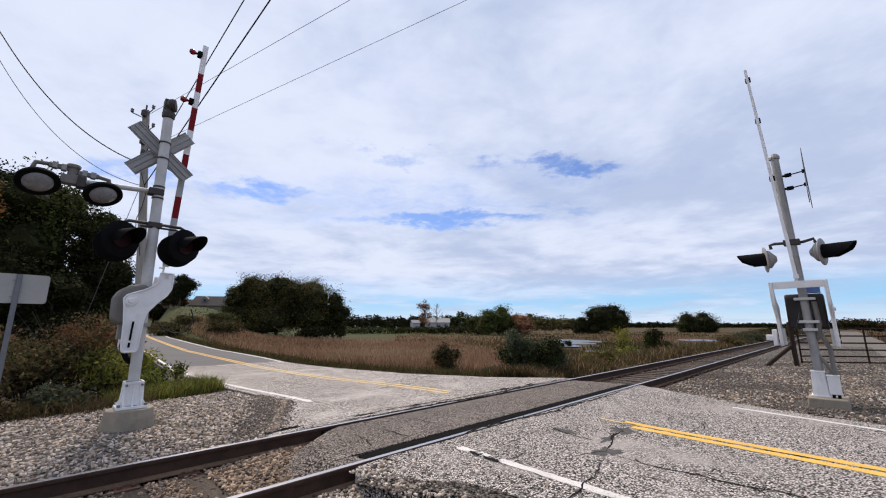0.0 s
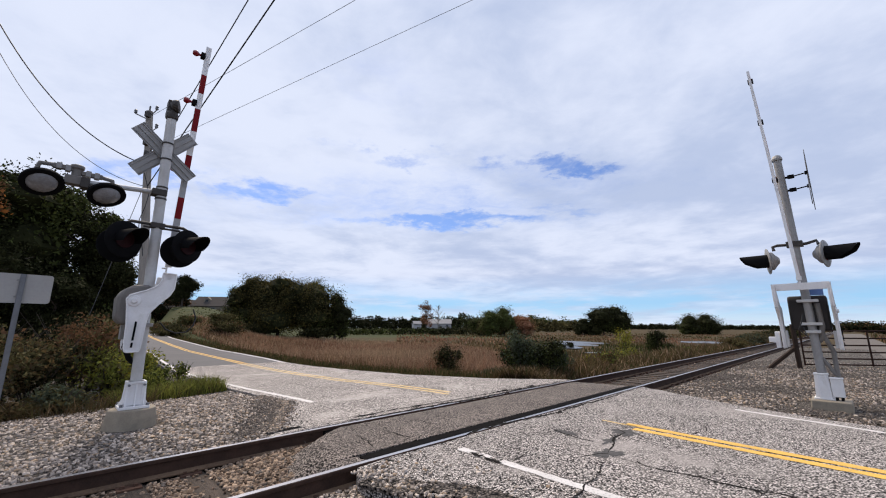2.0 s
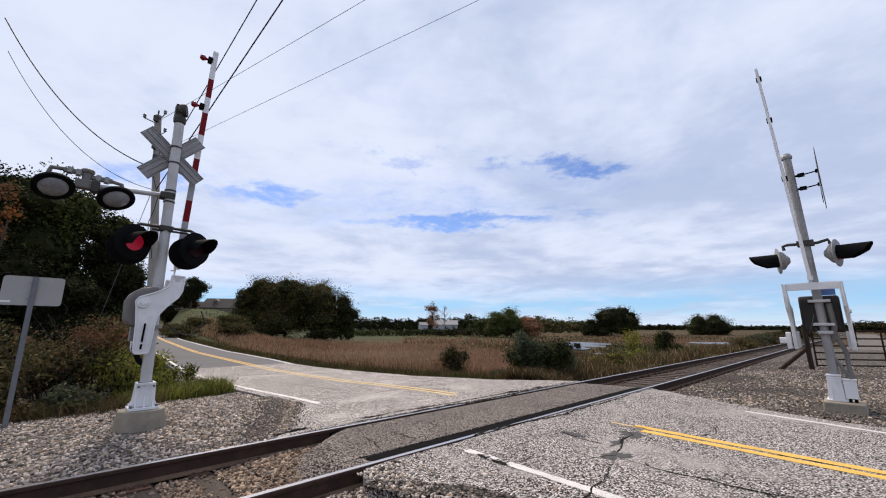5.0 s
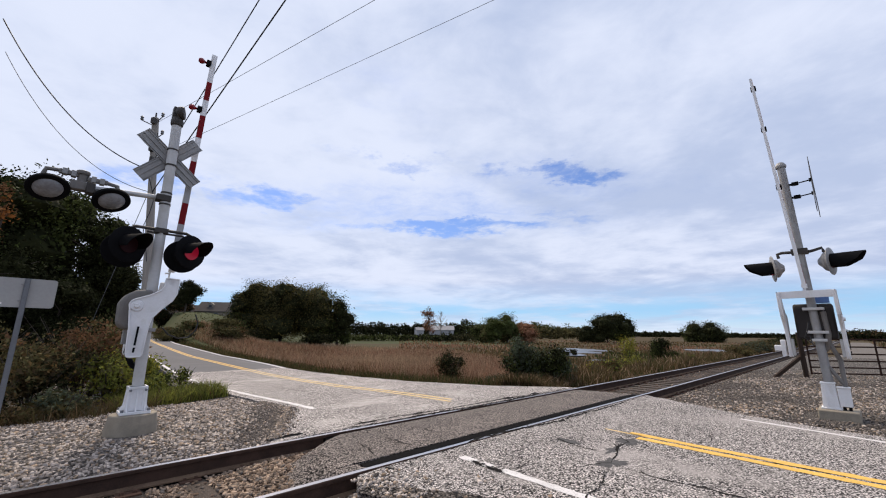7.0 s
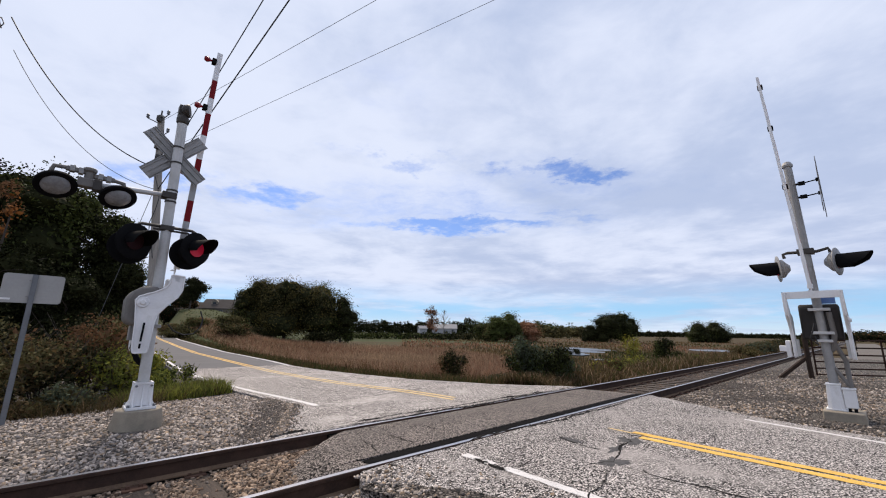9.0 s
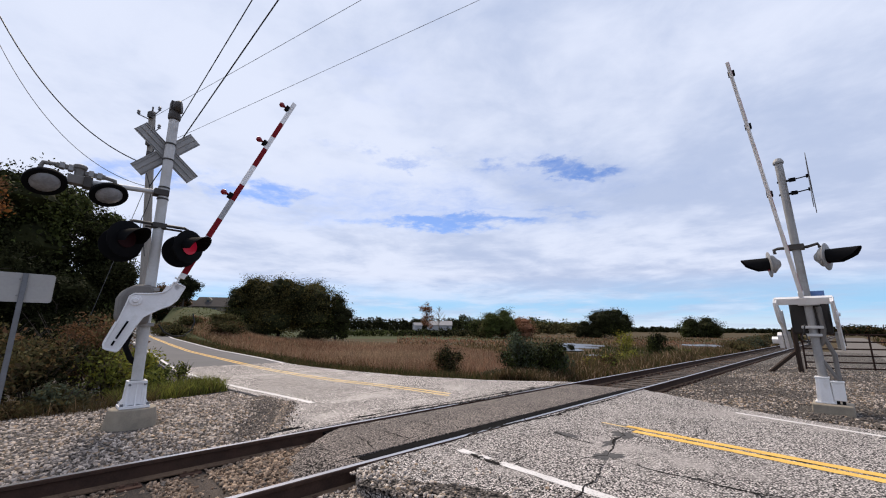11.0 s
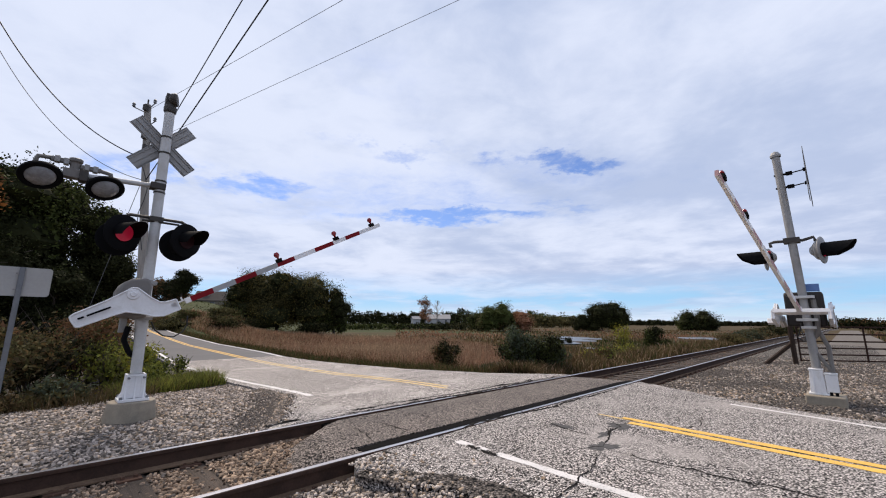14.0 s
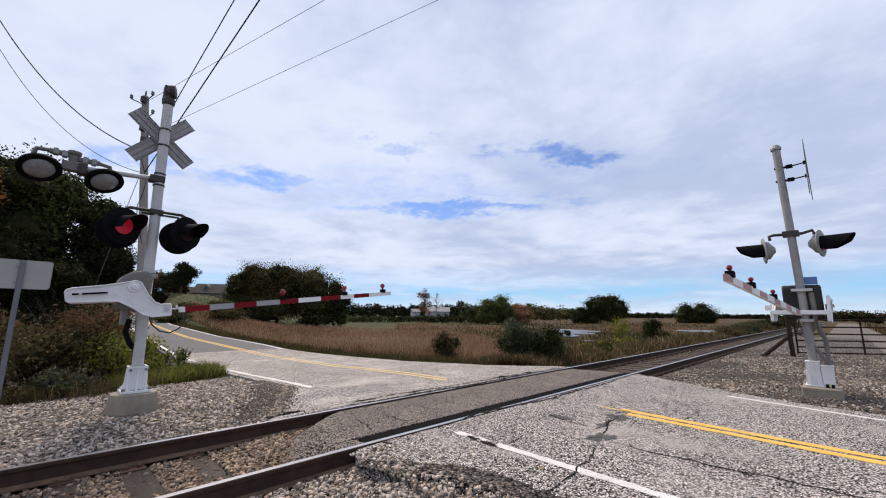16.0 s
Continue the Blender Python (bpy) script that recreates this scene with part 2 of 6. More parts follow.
mat("dish_grey", (0.30, 0.30, 0.315), (0.17, 0.17, 0.18), 0.22, scale=6, fine=30, bump=0.03, bumpdist=0.002, stain=(0.16, 0.155, 0.15), stainscale=9, spec=0.6)
mat("lens_dark", (0.030, 0.008, 0.010), (0.020, 0.006, 0.008), 0.5, scale=8, fine=80, bump=0.05, bumpdist=0.002, spec=0.1)
mat("lens_lit", (0.30, 0.01, 0.015), (0.25, 0.01, 0.015), 0.4, scale=8, fine=80, bump=0.0, emit=(1.0, 0.02, 0.10, 0.12))
mat("arm_white", (0.80, 0.79, 0.80), (0.68, 0.67, 0.68), 0.55, scale=3, fine=50, bump=0.05, bumpdist=0.002)
mat("arm_red", (0.215, 0.008, 0.014), (0.15, 0.007, 0.011), 0.55, scale=3, fine=50, bump=0.05, bumpdist=0.002, spec=0.12)
mat("arm_grey", (0.36, 0.36, 0.37), (0.29, 0.29, 0.30), 0.5, scale=3, fine=50, bump=0.05, bumpdist=0.002)
mat("arm_faded", (0.46, 0.26, 0.26), (0.36, 0.2, 0.2), 0.6, scale=3, fine=50, bump=0.05, bumpdist=0.002)
mat("lamp_red", (0.26, 0.005, 0.014), (0.18, 0.004, 0.010), 0.15, scale=8, fine=80, bump=0.0, spec=0.5)
mat("cable", (0.012, 0.012, 0.013), (0.008, 0.008, 0.009), 0.6, scale=8, fine=80, bump=0.0)
mat("wire_grey", (0.10, 0.10, 0.11), (0.07, 0.07, 0.08), 0.6, scale=8, fine=80, bump=0.0)
mat("pole_wood", (0.33, 0.30, 0.27), (0.20, 0.18, 0.16), 0.9, scale=3, fine=40, bump=0.5, bumpdist=0.006, stretch=(8, 8, 0.7))
mat("sign_back", (0.40, 0.39, 0.38), (0.34, 0.33, 0.32), 0.5, metal=0.2, scale=2, fine=30, bump=0.03, bumpdist=0.002)
mat("post_steel", (0.20, 0.207, 0.225), (0.14, 0.146, 0.158), 0.55, metal=0.4, scale=5, fine=50, bump=0.1, bumpdist=0.002)
mat("bark", (0.075, 0.058, 0.045), (0.04, 0.032, 0.026), 0.95, scale=4, fine=25, bump=0.8, bumpdist=0.02, stretch=(4, 4, 0.8))
# leaf_dark doubles as the painted shade of the crown cores
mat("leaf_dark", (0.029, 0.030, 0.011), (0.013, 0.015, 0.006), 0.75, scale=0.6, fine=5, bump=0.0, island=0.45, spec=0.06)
mat("leaf_bronze", (0.135, 0.105, 0.030), (0.070, 0.057, 0.018), 0.8, scale=0.6, fine=5, bump=0.0, island=0.45, spec=0.08, thin=0.2)
mat("leaf_salmon", (0.34, 0.17, 0.10), (0.20, 0.10, 0.06), 0.8, scale=0.8, fine=6, bump=0.0, island=0.45, spec=0.08, thin=0.3)
mat("leaf_green", (0.075, 0.088, 0.024), (0.040, 0.050, 0.016), 0.75, scale=0.6, fine=5, bump=0.0, island=0.45, spec=0.08, thin=0.18)
mat("leaf_bright", (0.25, 0.25, 0.05), (0.13, 0.15, 0.035), 0.75, scale=0.8, fine=6, bump=0.0, island=0.4, spec=0.08, thin=0.3)
mat("leaf_olive", (0.115, 0.098, 0.04), (0.062, 0.056, 0.025), 0.8, scale=0.6, fine=5, bump=0.0, island=0.45, spec=0.08, thin=0.18)
mat("leaf_greyed", (0.10, 0.115, 0.075), (0.055, 0.068, 0.042), 0.8, scale=0.8, fine=6, bump=0.0, island=0.4, spec=0.08, thin=0.3)
mat("leaf_rust", (0.18, 0.092, 0.045), (0.095, 0.053, 0.03), 0.8, scale=0.8, fine=6, bump=0.0, island=0.45, spec=0.08, thin=0.3)
mat("leaf_orange", (0.36, 0.14, 0.04), (0.20, 0.085, 0.03), 0.8, scale=0.8, fine=6, bump=0.0, island=0.4, spec=0.08, thin=0.3)
mat("leaf_yellow", (0.36, 0.30, 0.04), (0.20, 0.19, 0.035), 0.8, scale=0.8, fine=6, bump=0.0, island=0.4, spec=0.08, thin=0.3)
mat("reed_brown", (0.30, 0.165, 0.105), (0.115, 0.064, 0.042), 0.9, scale=0.12, fine=2.0, bump=0.0, island=0.55, spec=0.15, thin=0.45)
mat("reed_tan", (0.37, 0.255, 0.165), (0.19, 0.13, 0.083), 0.9, scale=0.3, fine=2.0, bump=0.0, island=0.5, spec=0.15, thin=0.45)
mat("grass_green", (0.056, 0.064, 0.022), (0.034, 0.040, 0.014), 0.85, scale=0.5, fine=4, bump=0.0, island=0.45, spec=0.12, thin=0.35)
mat("grass_dry", (0.145, 0.098, 0.048), (0.062, 0.045, 0.023), 0.9, scale=0.5, fine=4, bump=0.0, island=0.45, spec=0.15, thin=0.45)
mat("water", (0.02, 0.025, 0.03), (0.018, 0.022, 0.028), 0.30, scale=2, fine=12, bump=0.0, spec=1.0)
mat("gate_rust", (0.040, 0.022, 0.018), (0.022, 0.014, 0.012), 0.9, spec=0.06, scale=8, fine=60, bump=0.2, bumpdist=0.003)
mat("weathered_post", (0.050, 0.034, 0.027), (0.028, 0.020, 0.016), 0.95, spec=0.08, scale=4, fine=40, bump=0.5, bumpdist=0.006, stretch=(6, 6, 0.8))
mat("roof_shingle", (0.085, 0.076, 0.072), (0.06, 0.054, 0.051), 0.95, spec=0.05, scale=0.8, fine=8, bump=0.3, bumpdist=0.02)
mat("house_wall", (0.27, 0.235, 0.19), (0.20, 0.175, 0.14), 0.85, scale=0.7, fine=9, bump=0.1, bumpdist=0.01)
mat("barn_wall", (0.36, 0.36, 0.38), (0.3, 0.3, 0.32), 0.8, scale=0.7, fine=9, bump=0.1, bumpdist=0.01)
mat("barn_roof", (0.22, 0.22, 0.235), (0.17, 0.17, 0.18), 0.6, scale=0.7, fine=9, bump=0.1, bumpdist=0.01)
mat("window_dark", (0.03, 0.033, 0.04), (0.02, 0.022, 0.026), 0.15, scale=1, fine=5, bump=0.0, spec=0.6)
mat("blue_sign", (0.12, 0.22, 0.48), (0.10, 0.18, 0.4), 0.5, scale=3, fine=30, bump=0.0)
mat("sticker_white", (0.80, 0.80, 0.80), (0.72, 0.72, 0.72), 0.5, scale=3, fine=30, bump=0.0)

# ---- mesh tools ----


class Build:
    """Collects boxes, tubes, prisms and lathes into one mesh."""

    def __init__(self):
        self.v, self.f, self.m = [], [], []
        self.slot = 0

    def add(self, verts, faces):
        k = len(self.v)
        self.v += [tuple(p) for p in verts]
        self.f += [tuple(i + k for i in q) for q in faces]
        self.m += [self.slot] * len(faces)
        return self

    def box(self, x, y, z, sx, sy, sz, m=None, taper=1.0):
        """Centre and size; taper narrows the top."""
        pts = []
        for dz, k in ((-0.5, 1.0), (0.5, taper)):
            for dx, dy in ((-0.5, -0.5), (0.5, -0.5), (0.5, 0.5), (-0.5, 0.5)):
                pts.append(Vector((x + dx * sx * k, y + dy * sy * k, z + dz * sz)))
        if m is not None:
            pts = [m @ p for p in pts]
        return self.add(pts, [(3, 2, 1, 0), (4, 5, 6, 7), (0, 1, 5, 4), (1, 2, 6, 5), (2, 3, 7, 6), (3, 0, 4, 7)])

    def tube(self, pts, r, seg=10, r1=None, caps=True):
        """A round bar along a chain of points; r1: the radius at its end."""
        pts = [Vector(p) for p in pts]
        r1 = r if r1 is None else r1
        rings, ref = [], None
        for i, p in enumerate(pts):
            t = (pts[min(i + 1, len(pts) - 1)] - pts[max(i - 1, 0)]).normalized()
            if ref is None:
                ref = t.orthogonal().normalized()
            ref = (ref - t * ref.dot(t)).normalized()
            side = t.cross(ref)
            k = r + (r1 - r) * i / max(1, len(pts) - 1)
            rings.append([p + k * (math.cos(a) * ref + math.sin(a) * side) for a in [2 * math.pi * j / seg for j in range(seg)]])
        faces = []
        for i in range(len(rings) - 1):
            for j in range(seg):
                a, b = i * seg + j, i * seg + (j + 1) % seg
                faces.append((a, b, b + seg, a + seg))
        if caps:
            faces.append(tuple(range(seg - 1, -1, -1)))
            faces.append(tuple(range((len(rings) - 1) * seg, len(rings) * seg)))
        return self.add([p for ring in rings for p in ring], faces)

    def lathe(self, profile, m=None, seg=24):
        """Turns (radius, height) pairs about the local z axis."""
        pts, faces = [], []
        for r, h in profile:
            for j in range(seg):
                a = 2 * math.pi * j / seg
                p = Vector((r * math.cos(a), r * math.sin(a), h))
                pts.append(m @ p if m is not None else p)
        for i in range(len(profile) - 1):
            for j in range(seg):
                a, b = i * seg + j, i * seg + (j + 1) % seg
                faces.append((a, b, b + seg, a + seg))
        return self.add(pts, faces)

    def prism(self, poly, y0, y1, m=None):
        """A polygon of (x, z) pairs, counter-clockwise, extruded along y from y0 to y1."""
        k = len(poly)
        pts = [Vector((x, y, z)) for y in (y0, y1) for x, z in poly]
        if m is not None:
            pts = [m @ p for p in pts]
        faces = [tuple(range(k)), tuple(range(2 * k - 1, k - 1, -1))]
        faces += [(j, j + k, (j + 1) % k + k, (j + 1) % k) for j in range(k)]
        return self.add(pts, faces)

    def mesh(self, name, mats, smooth=True, sharp=35):
        me = bpy.data.meshes.new(name)
        me.from_pydata(self.v, [], self.f)
        for mm in ([mats] if isinstance(mats, str) else mats):
            me.materials.append(MATS[mm])
        me.polygons.foreach_set("material_index", self.m)
        bm = bmesh.new()
        bm.from_mesh(me)
        bmesh.ops.recalc_face_normals(bm, faces=bm.faces)
        bm.to_mesh(me)
        bm.free()
        if smooth:
            me.polygons.foreach_set("use_smooth", [True] * len(me.polygons))
            me.set_sharp_from_angle(angle=radians(sharp))
        return me


def part(name, b, mats, parent, label="", at=None, bevel=0.0, smooth=True):
    """One mesh object under a thing or a part."""
    ob = new(name, b.mesh(name, mats, smooth))
    ob.parent = parent
    if at is not None:
        ob.matrix_basis = at
    if bevel:
        bv = ob.modifiers.new("bevel", "BEVEL")
        bv.width, bv.segments, bv.limit_method = bevel, 2, "ANGLE"
    if label:
        tagged(ob, label)
    return ob


def thing(name, m, label, category, group="", kind=""):
    ob = new(name)
    ob.empty_display_size = 0.2
    ob.matrix_basis = m
    return tagged(ob, label, category, group, kind)


def solid(name, b, mats, label, category="", group="", kind="", m=None, bevel=0.0, smooth=True):
    ob = new(name, b.mesh(name, mats, smooth))
    if m is not None:
        ob.matrix_basis = m
    if bevel:
        bv = ob.modifiers.new("bevel", "BEVEL")
        bv.width, bv.segments, bv.limit_method = bevel, 2, "ANGLE"
    return tagged(ob, label, category, group, kind)


def array_mesh(name, verts, faces, mats, index=None):
    """A mesh from numpy arrays; faces all have the same corner count."""
    me = bpy.data.meshes.new(name)
    nf, k = faces.shape
    me.vertices.add(len(verts))
    me.vertices.foreach_set("co", np.asarray(verts, np.float32).ravel())
    me.loops.add(nf * k)
    me.loops.foreach_set("vertex_index", faces.astype(np.int32).ravel())
    me.polygons.add(nf)
    me.polygons.foreach_set("loop_start", np.arange(0, nf * k, k, dtype=np.int32))
    for mm in ([mats] if isinstance(mats, str) else mats):
        me.materials.append(MATS[mm])
    if index is not None:
        me.polygons.foreach_set("material_index", np.asarray(index, np.int32))
    me.update(calc_edges=True)
    return me


# ---- the lie of the land: s runs along the track, d across it, away from the camera ----
TURN = 44.70
U = np.array([math.cos(radians(TURN)), math.sin(radians(TURN))])
N = np.array([-U[1], U[0]])
D0 = 4.267


def P(s, d, z=0.0):
    q = U * s + N * (d + D0)
    return Vector((q[0], q[1], z))


def railpose(s, d, z=0.0, turn=0.0):
    p = P(s, d, z)
    return pose(p.x, p.y, p.z, 0, 0, TURN + turn)


def sstep(a, b, x):
    t = np.clip((np.asarray(x, float) - a) / (b - a), 0, 1)
    return t * t * (3 - 2 * t)


def road_z(d):
    d = np.asarray(d, float)
    return -0.2 * sstep(2, 12, d) + np.maximum(0, d - 25) * 0.02


# s of the left line, the centre line and the right edge, by d
KD = [-60, -30, -6, -4.4, -2.8, -1.1, 0, 1.5, 2.6, 5.2, 7.5, 9, 13, 16, 22, 31, 44, 54, 77, 100, 140]
KL = [2.6, 3.0, 3.25, 3.28, 3.31, 3.36, 3.42, 3.46, 3.44, 3.27, 3.26, 3.29, 3.40, 3.58, 4.07, 4.6, 5.2, 5.7, 8.3, 11, 16]
KC = [4.9, 5.2, 5.48, 5.55, 5.66, 5.80, 5.85, 5.88, 5.79, 5.50, 5.60, 5.71, 5.86, 5.96, 6.18, 6.55, 7.25, 8.0, 10.6, 13.4, 18.4]
KR = [7.2, 7.4, 7.6, 7.72, 8.1, 8.35, 8.5, 8.4, 8.22, 7.50, 7.43, 7.40, 7.31, 7.62, 7.95, 8.25, 8.76, 9.7, 12.4, 15.4, 20.4]


def road_s(d, ks):
    d = np.asarray(d, float)
    return np.mean([np.interp(d + o, KD, ks) for o in (-0.9, -0.45, 0, 0.45, 0.9)], axis=0)


def to_sd(x, y):
    return x * U[0] + y * U[1], x * N[0] + y * N[1] - D0


def land_z(x, y):
    """Height of the ground sheet."""
    x, y = np.asarray(x, float), np.asarray(y, float)
    s, d = to_sd(x, y)
    r = np.hypot(x, y)
    az = x / np.maximum(np.abs(y), 1e-3) * np.where(y > 0, 1, -1)
    base = -1.15 + 0.12 * np.sin(x * 0.21 + 1) * np.cos(y * 0.17)
    hill = np.where(y > 0, sstep(-0.40, -0.62, az), 0.0) * (5.6 * sstep(38, 125, r) + 1.0 * sstep(12, 40, r))
    hill = hill + np.where(y > 0, sstep(-0.20, -0.45, az), 0.0) * 0.9 * sstep(35, 60, r)
    base = base + hill
    left = sstep(4.0, 1.5, s) * sstep(-30, -12, -np.abs(d)) * 1.0
    base = base + np.where(d > 0, left * 0.75, 0)
    # embankment of the track
    wt = 1 - sstep(2.6, 7.0, np.abs(d))
    z = base * (1 - wt) + (-0.34) * wt
    # gravel pad with the gates and the access track, on the near side
    wn = sstep(-1.0, -2.2, d) * (1 - sstep(4.5, 9.5, -d - np.maximum(0, s - 14) * 0.02)) * np.where(s > -20, 1, 0)
    z = z * (1 - wn) + (-0.14) * wn
    # far-side gravel by the mast
    wg = (1 - sstep(3.2, 6.0, d)) * sstep(0.6, 1.2, d) * (1 - sstep(3.0, 4.0, s)) * sstep(-14, -9, s)
    z = z * (1 - wg) + (-0.13) * wg
    # road
    dr = np.clip(d, -60, 140)
    sl, sr = road_s(dr, KL), road_s(dr, KR)
    out = np.maximum(sl - s, s - sr)
    wr = (1 - sstep(0.9, 4.0, out)) * (1 - sstep(140, 170, np.abs(d)))
    z = z * (1 - wr) + (road_z(dr) - 0.16) * wr
    # the track lies in a shallow trough
    return np.where(np.abs(d) < 1.3, np.minimum(z, -0.33), z)

# ---- ground, road and track bed ----


def ground_sheet():
    rings = np.concatenate([[0.0], np.geomspace(0.8, 3500, 210)])
    k = 300
    ang = np.linspace(0, 2 * np.pi, k, endpoint=False)
    x = np.outer(rings, np.sin(ang)).ravel()
    y = np.outer(rings, np.cos(ang)).ravel()
    z = land_z(x, y)
    i, j = np.meshgrid(np.arange(len(rings) - 1), np.arange(k), indexing="ij")
    a, b = i * k + j, i * k + (j + 1) % k
    faces = np.stack([a, b, b + k, a + k], -1).reshape(-1, 4)[:, ::-1]
    fx, fy = x[faces].mean(1), y[faces].mean(1)
    green = ((fx / np.maximum(fy, 1) < -0.36) | ((fy > 95) & (fx / np.maximum(fy, 1) < 0.16))) & (fy > 30)
    me = array_mesh("ground", np.c_[x, y, z], faces, ["ground_marsh", "ground_meadow"], green.astype(int))
    me.polygons.foreach_set("use_smooth", [True] * len(me.polygons))
    tagged(new("ground", me), "autumn meadow and brown salt marsh ground", "ground", kind="structure")


ground_sheet()


def strip(name, d0, d1, sl, sr, zf, material, label, category, step=0.25, across=20, lift=0.0, skirt=0.2, rag=0.0, seed=1, droop=0.0):
    """A slab of paving between two edges given over d."""
    rng = np.random.default_rng(seed)
    dd = np.linspace(d0, d1, max(3, int(abs(d1 - d0) / step) + 1))
    L = np.array([sl(d) for d in dd]) + rng.normal(0, rag, len(dd))
    R = np.array([sr(d) for d in dd]) + rng.normal(0, rag, len(dd))
    verts, faces = [], []
    for d, a, b in zip(dd, L, R):
        z = float(zf(d)) + lift
        verts.append(P(a, d, z - skirt))
        ends = np.array([0, 0.04, 0.09, 0.15, 0.22, 0.30, 0.42]) / (b - a) if droop else np.array([0.0])
        for t in np.concatenate([ends[:-1], np.linspace(ends[-1], 1, across - len(ends) + 1)]):
            edge = 0.012 if t in (0.0, 1.0) and skirt > 0.05 else 0.0
            edge += droop * float(1 - sstep(0, 0.42, (b - a) * t)) + (rng.uniform(0, 0.012) if droop and t * (b - a) < 0.4 else 0.0)
            verts.append(P(a + (b - a) * t, d, z - edge))
        verts.append(P(b, d, z - skirt))
    w = across + 2
    for i in range(len(dd) - 1):
        for j in range(w - 1):
            q = i * w + j
            faces.append((q, q + 1, q + w + 1, q + w))
    for i in (0, len(dd) - 1):
        faces.append(tuple(range(i * w, i * w + w)))
    b = Build().add(verts, faces)
    return solid(name, b, material, label, category, kind="structure", smooth=False)


def interp(xs, ys):
    return lambda d: float(np.interp(d, xs, ys))


far_left = interp([0.8, 1.05, 1.3, 1.94, 2.55, 3.0, 3.6, 6, 9, 13.5, 22, 60], [2.02, 2.2, 2.34, 2.67, 3.0, 3.16, 3.12, 3.05, 3.1, 3.25, 3.9, 5.9])
far_right = interp([0.8, 1.2, 1.9, 2.65, 4.9, 7.2, 13.5], [9.75, 9.55, 8.9, 8.35, 7.6, 7.55, 7.5])
near_left = interp([-60, -6, -4, -2.4, -1.85, -1.67, -1.45, -1.26, -1.06, -0.8], [2.0, 2.5, 2.5, 2.48, 2.42, 2.26, 2.13, 2.05, 2.11, 2.25])
margin_inner = interp([-60, -6, -4, -2.6, -2.13, -1.74, -1.34, -1.15], [2.4, 2.78, 2.78, 2.75, 2.77, 2.64, 2.33, 2.12])
near_right = interp([-60, -6, -4.4, -2.8, -1.6, -0.8], [7.6, 8.05, 8.2, 8.6, 9.35, 9.8])
ZERO = lambda d: 0.0
strip("road_far_side", 0.82, 13.4, far_left, far_right, road_z, "asphalt_pale", "sun-bleached old asphalt road beyond the railway track", "road", rag=0.02)
strip("road_resurfaced", 13.41, 140, lambda d: float(road_s(d, KL)) - 0.25, lambda d: float(road_s(d, KR)) + 0.2, road_z, "asphalt_new", "dark newer asphalt on the road that curves uphill", "road", step=1.0)
strip("road_near_side", -60, -0.82, near_left, near_right, ZERO, "asphalt_old", "cracked pale asphalt road in front of the track", "road", rag=0.025, step=0.2)
strip("crossing_panel", -0.50, 0.66, interp([-0.5, -0.38, 0.05, 0.4, 0.66], [1.82, 1.82, 1.92, 2.12, 2.5]), interp([-0.5, 0.66], [9.75, 9.5]), ZERO, "asphalt_dark", "dark worn asphalt infill between the rails", "road", step=0.06, lift=-0.012, rag=0.03, across=26, droop=0.13)
strip("crossing_panel_corner", -0.69, -0.505, lambda d: 1.80, lambda d: 2.46, ZERO, "asphalt_dark", "crumbled dark asphalt corner against the rail", "road", step=0.05, lift=-0.02, rag=0.03, across=12, droop=0.13)
strip("road_margin", -8, -1.15, lambda d: near_left(d) - 0.02, margin_inner, ZERO, "asphalt_margin", "dark crumbling margin of the asphalt", "road", step=0.05, lift=0.002, skirt=0.03, rag=0.028, across=6)
# near-black strips laid into the rail gaps; their deep shade is painted on
strip("flangeway_strip", -0.79, -0.505, lambda d: 2.47, lambda d: 9.8, ZERO, "tar", "black strip painting in the shaded gap along the rail", "road", step=0.05, lift=-0.018)
strip("flangeway_strip_far", 0.665, 0.815, lambda d: 2.72, lambda d: 9.6, ZERO, "tar", "black strip painting in the shaded gap along the outer rail", "road", step=0.05, lift=-0.035)
strip("access_track", -6.6, -3.2, interp([-7, -3], [22.0, 18.8]), lambda d: 160.0, lambda d: -0.11, "dirt_road", "pale gravel access track behind the farm gate", "track", step=0.3, across=60)


def marking(name, d0, d1, sf, width, material, label, lift=0.004, seed=2, gaps=()):
    rng = np.random.default_rng(seed)
    dd = np.linspace(d0, d1, max(4, int(abs(d1 - d0) / 0.07)))
    verts, faces = [], []
    for d in dd:
        c, w = sf(d) + rng.normal(0, 0.003), width / 2 * (1 + rng.normal(0, 0.08))
        z = (float(road_z(d)) if d > 0 else 0.0) + lift
        verts += [P(c - w, d, z), P(c + w, d, z)]
    for i in range(len(dd) - 1):
        if not any(a < dd[i] < b for a, b in gaps):
            faces.append((2 * i, 2 * i + 1, 2 * i + 3, 2 * i + 2))
    solid(name, Build().add(verts, faces), material, label, "road marking", kind="structure", smooth=False)


edge = lambda ks, o=0.0: (lambda d: float(np.interp(d, KD, ks)) + o)
marking("edge_line_near", -30, -1.12, edge(KL), 0.105, "paint_white", "worn white edge line on the asphalt", gaps=((-1.45, -1.38), (-1.70, -1.56)))
marking("edge_line_near_far_lane", -30, -2.8, edge(KR), 0.10, "paint_white", "white edge line beside the gravel shoulder", seed=3)
marking("centre_line_near", -30, -2.12, edge(KC, -0.095), 0.13, "paint_yellow", "yellow centre line, cracked near the track", seed=4)
marking("centre_line_near_worn", -2.11, -1.62, edge(KC, 0.04), 0.05, "paint_yellow_worn", "almost worn-off start of the yellow centre line", seed=14)
marking("centre_line_near_second", -30, -1.95, edge(KC, 0.095), 0.13, "paint_yellow", "second yellow centre line of the pair", seed=5)
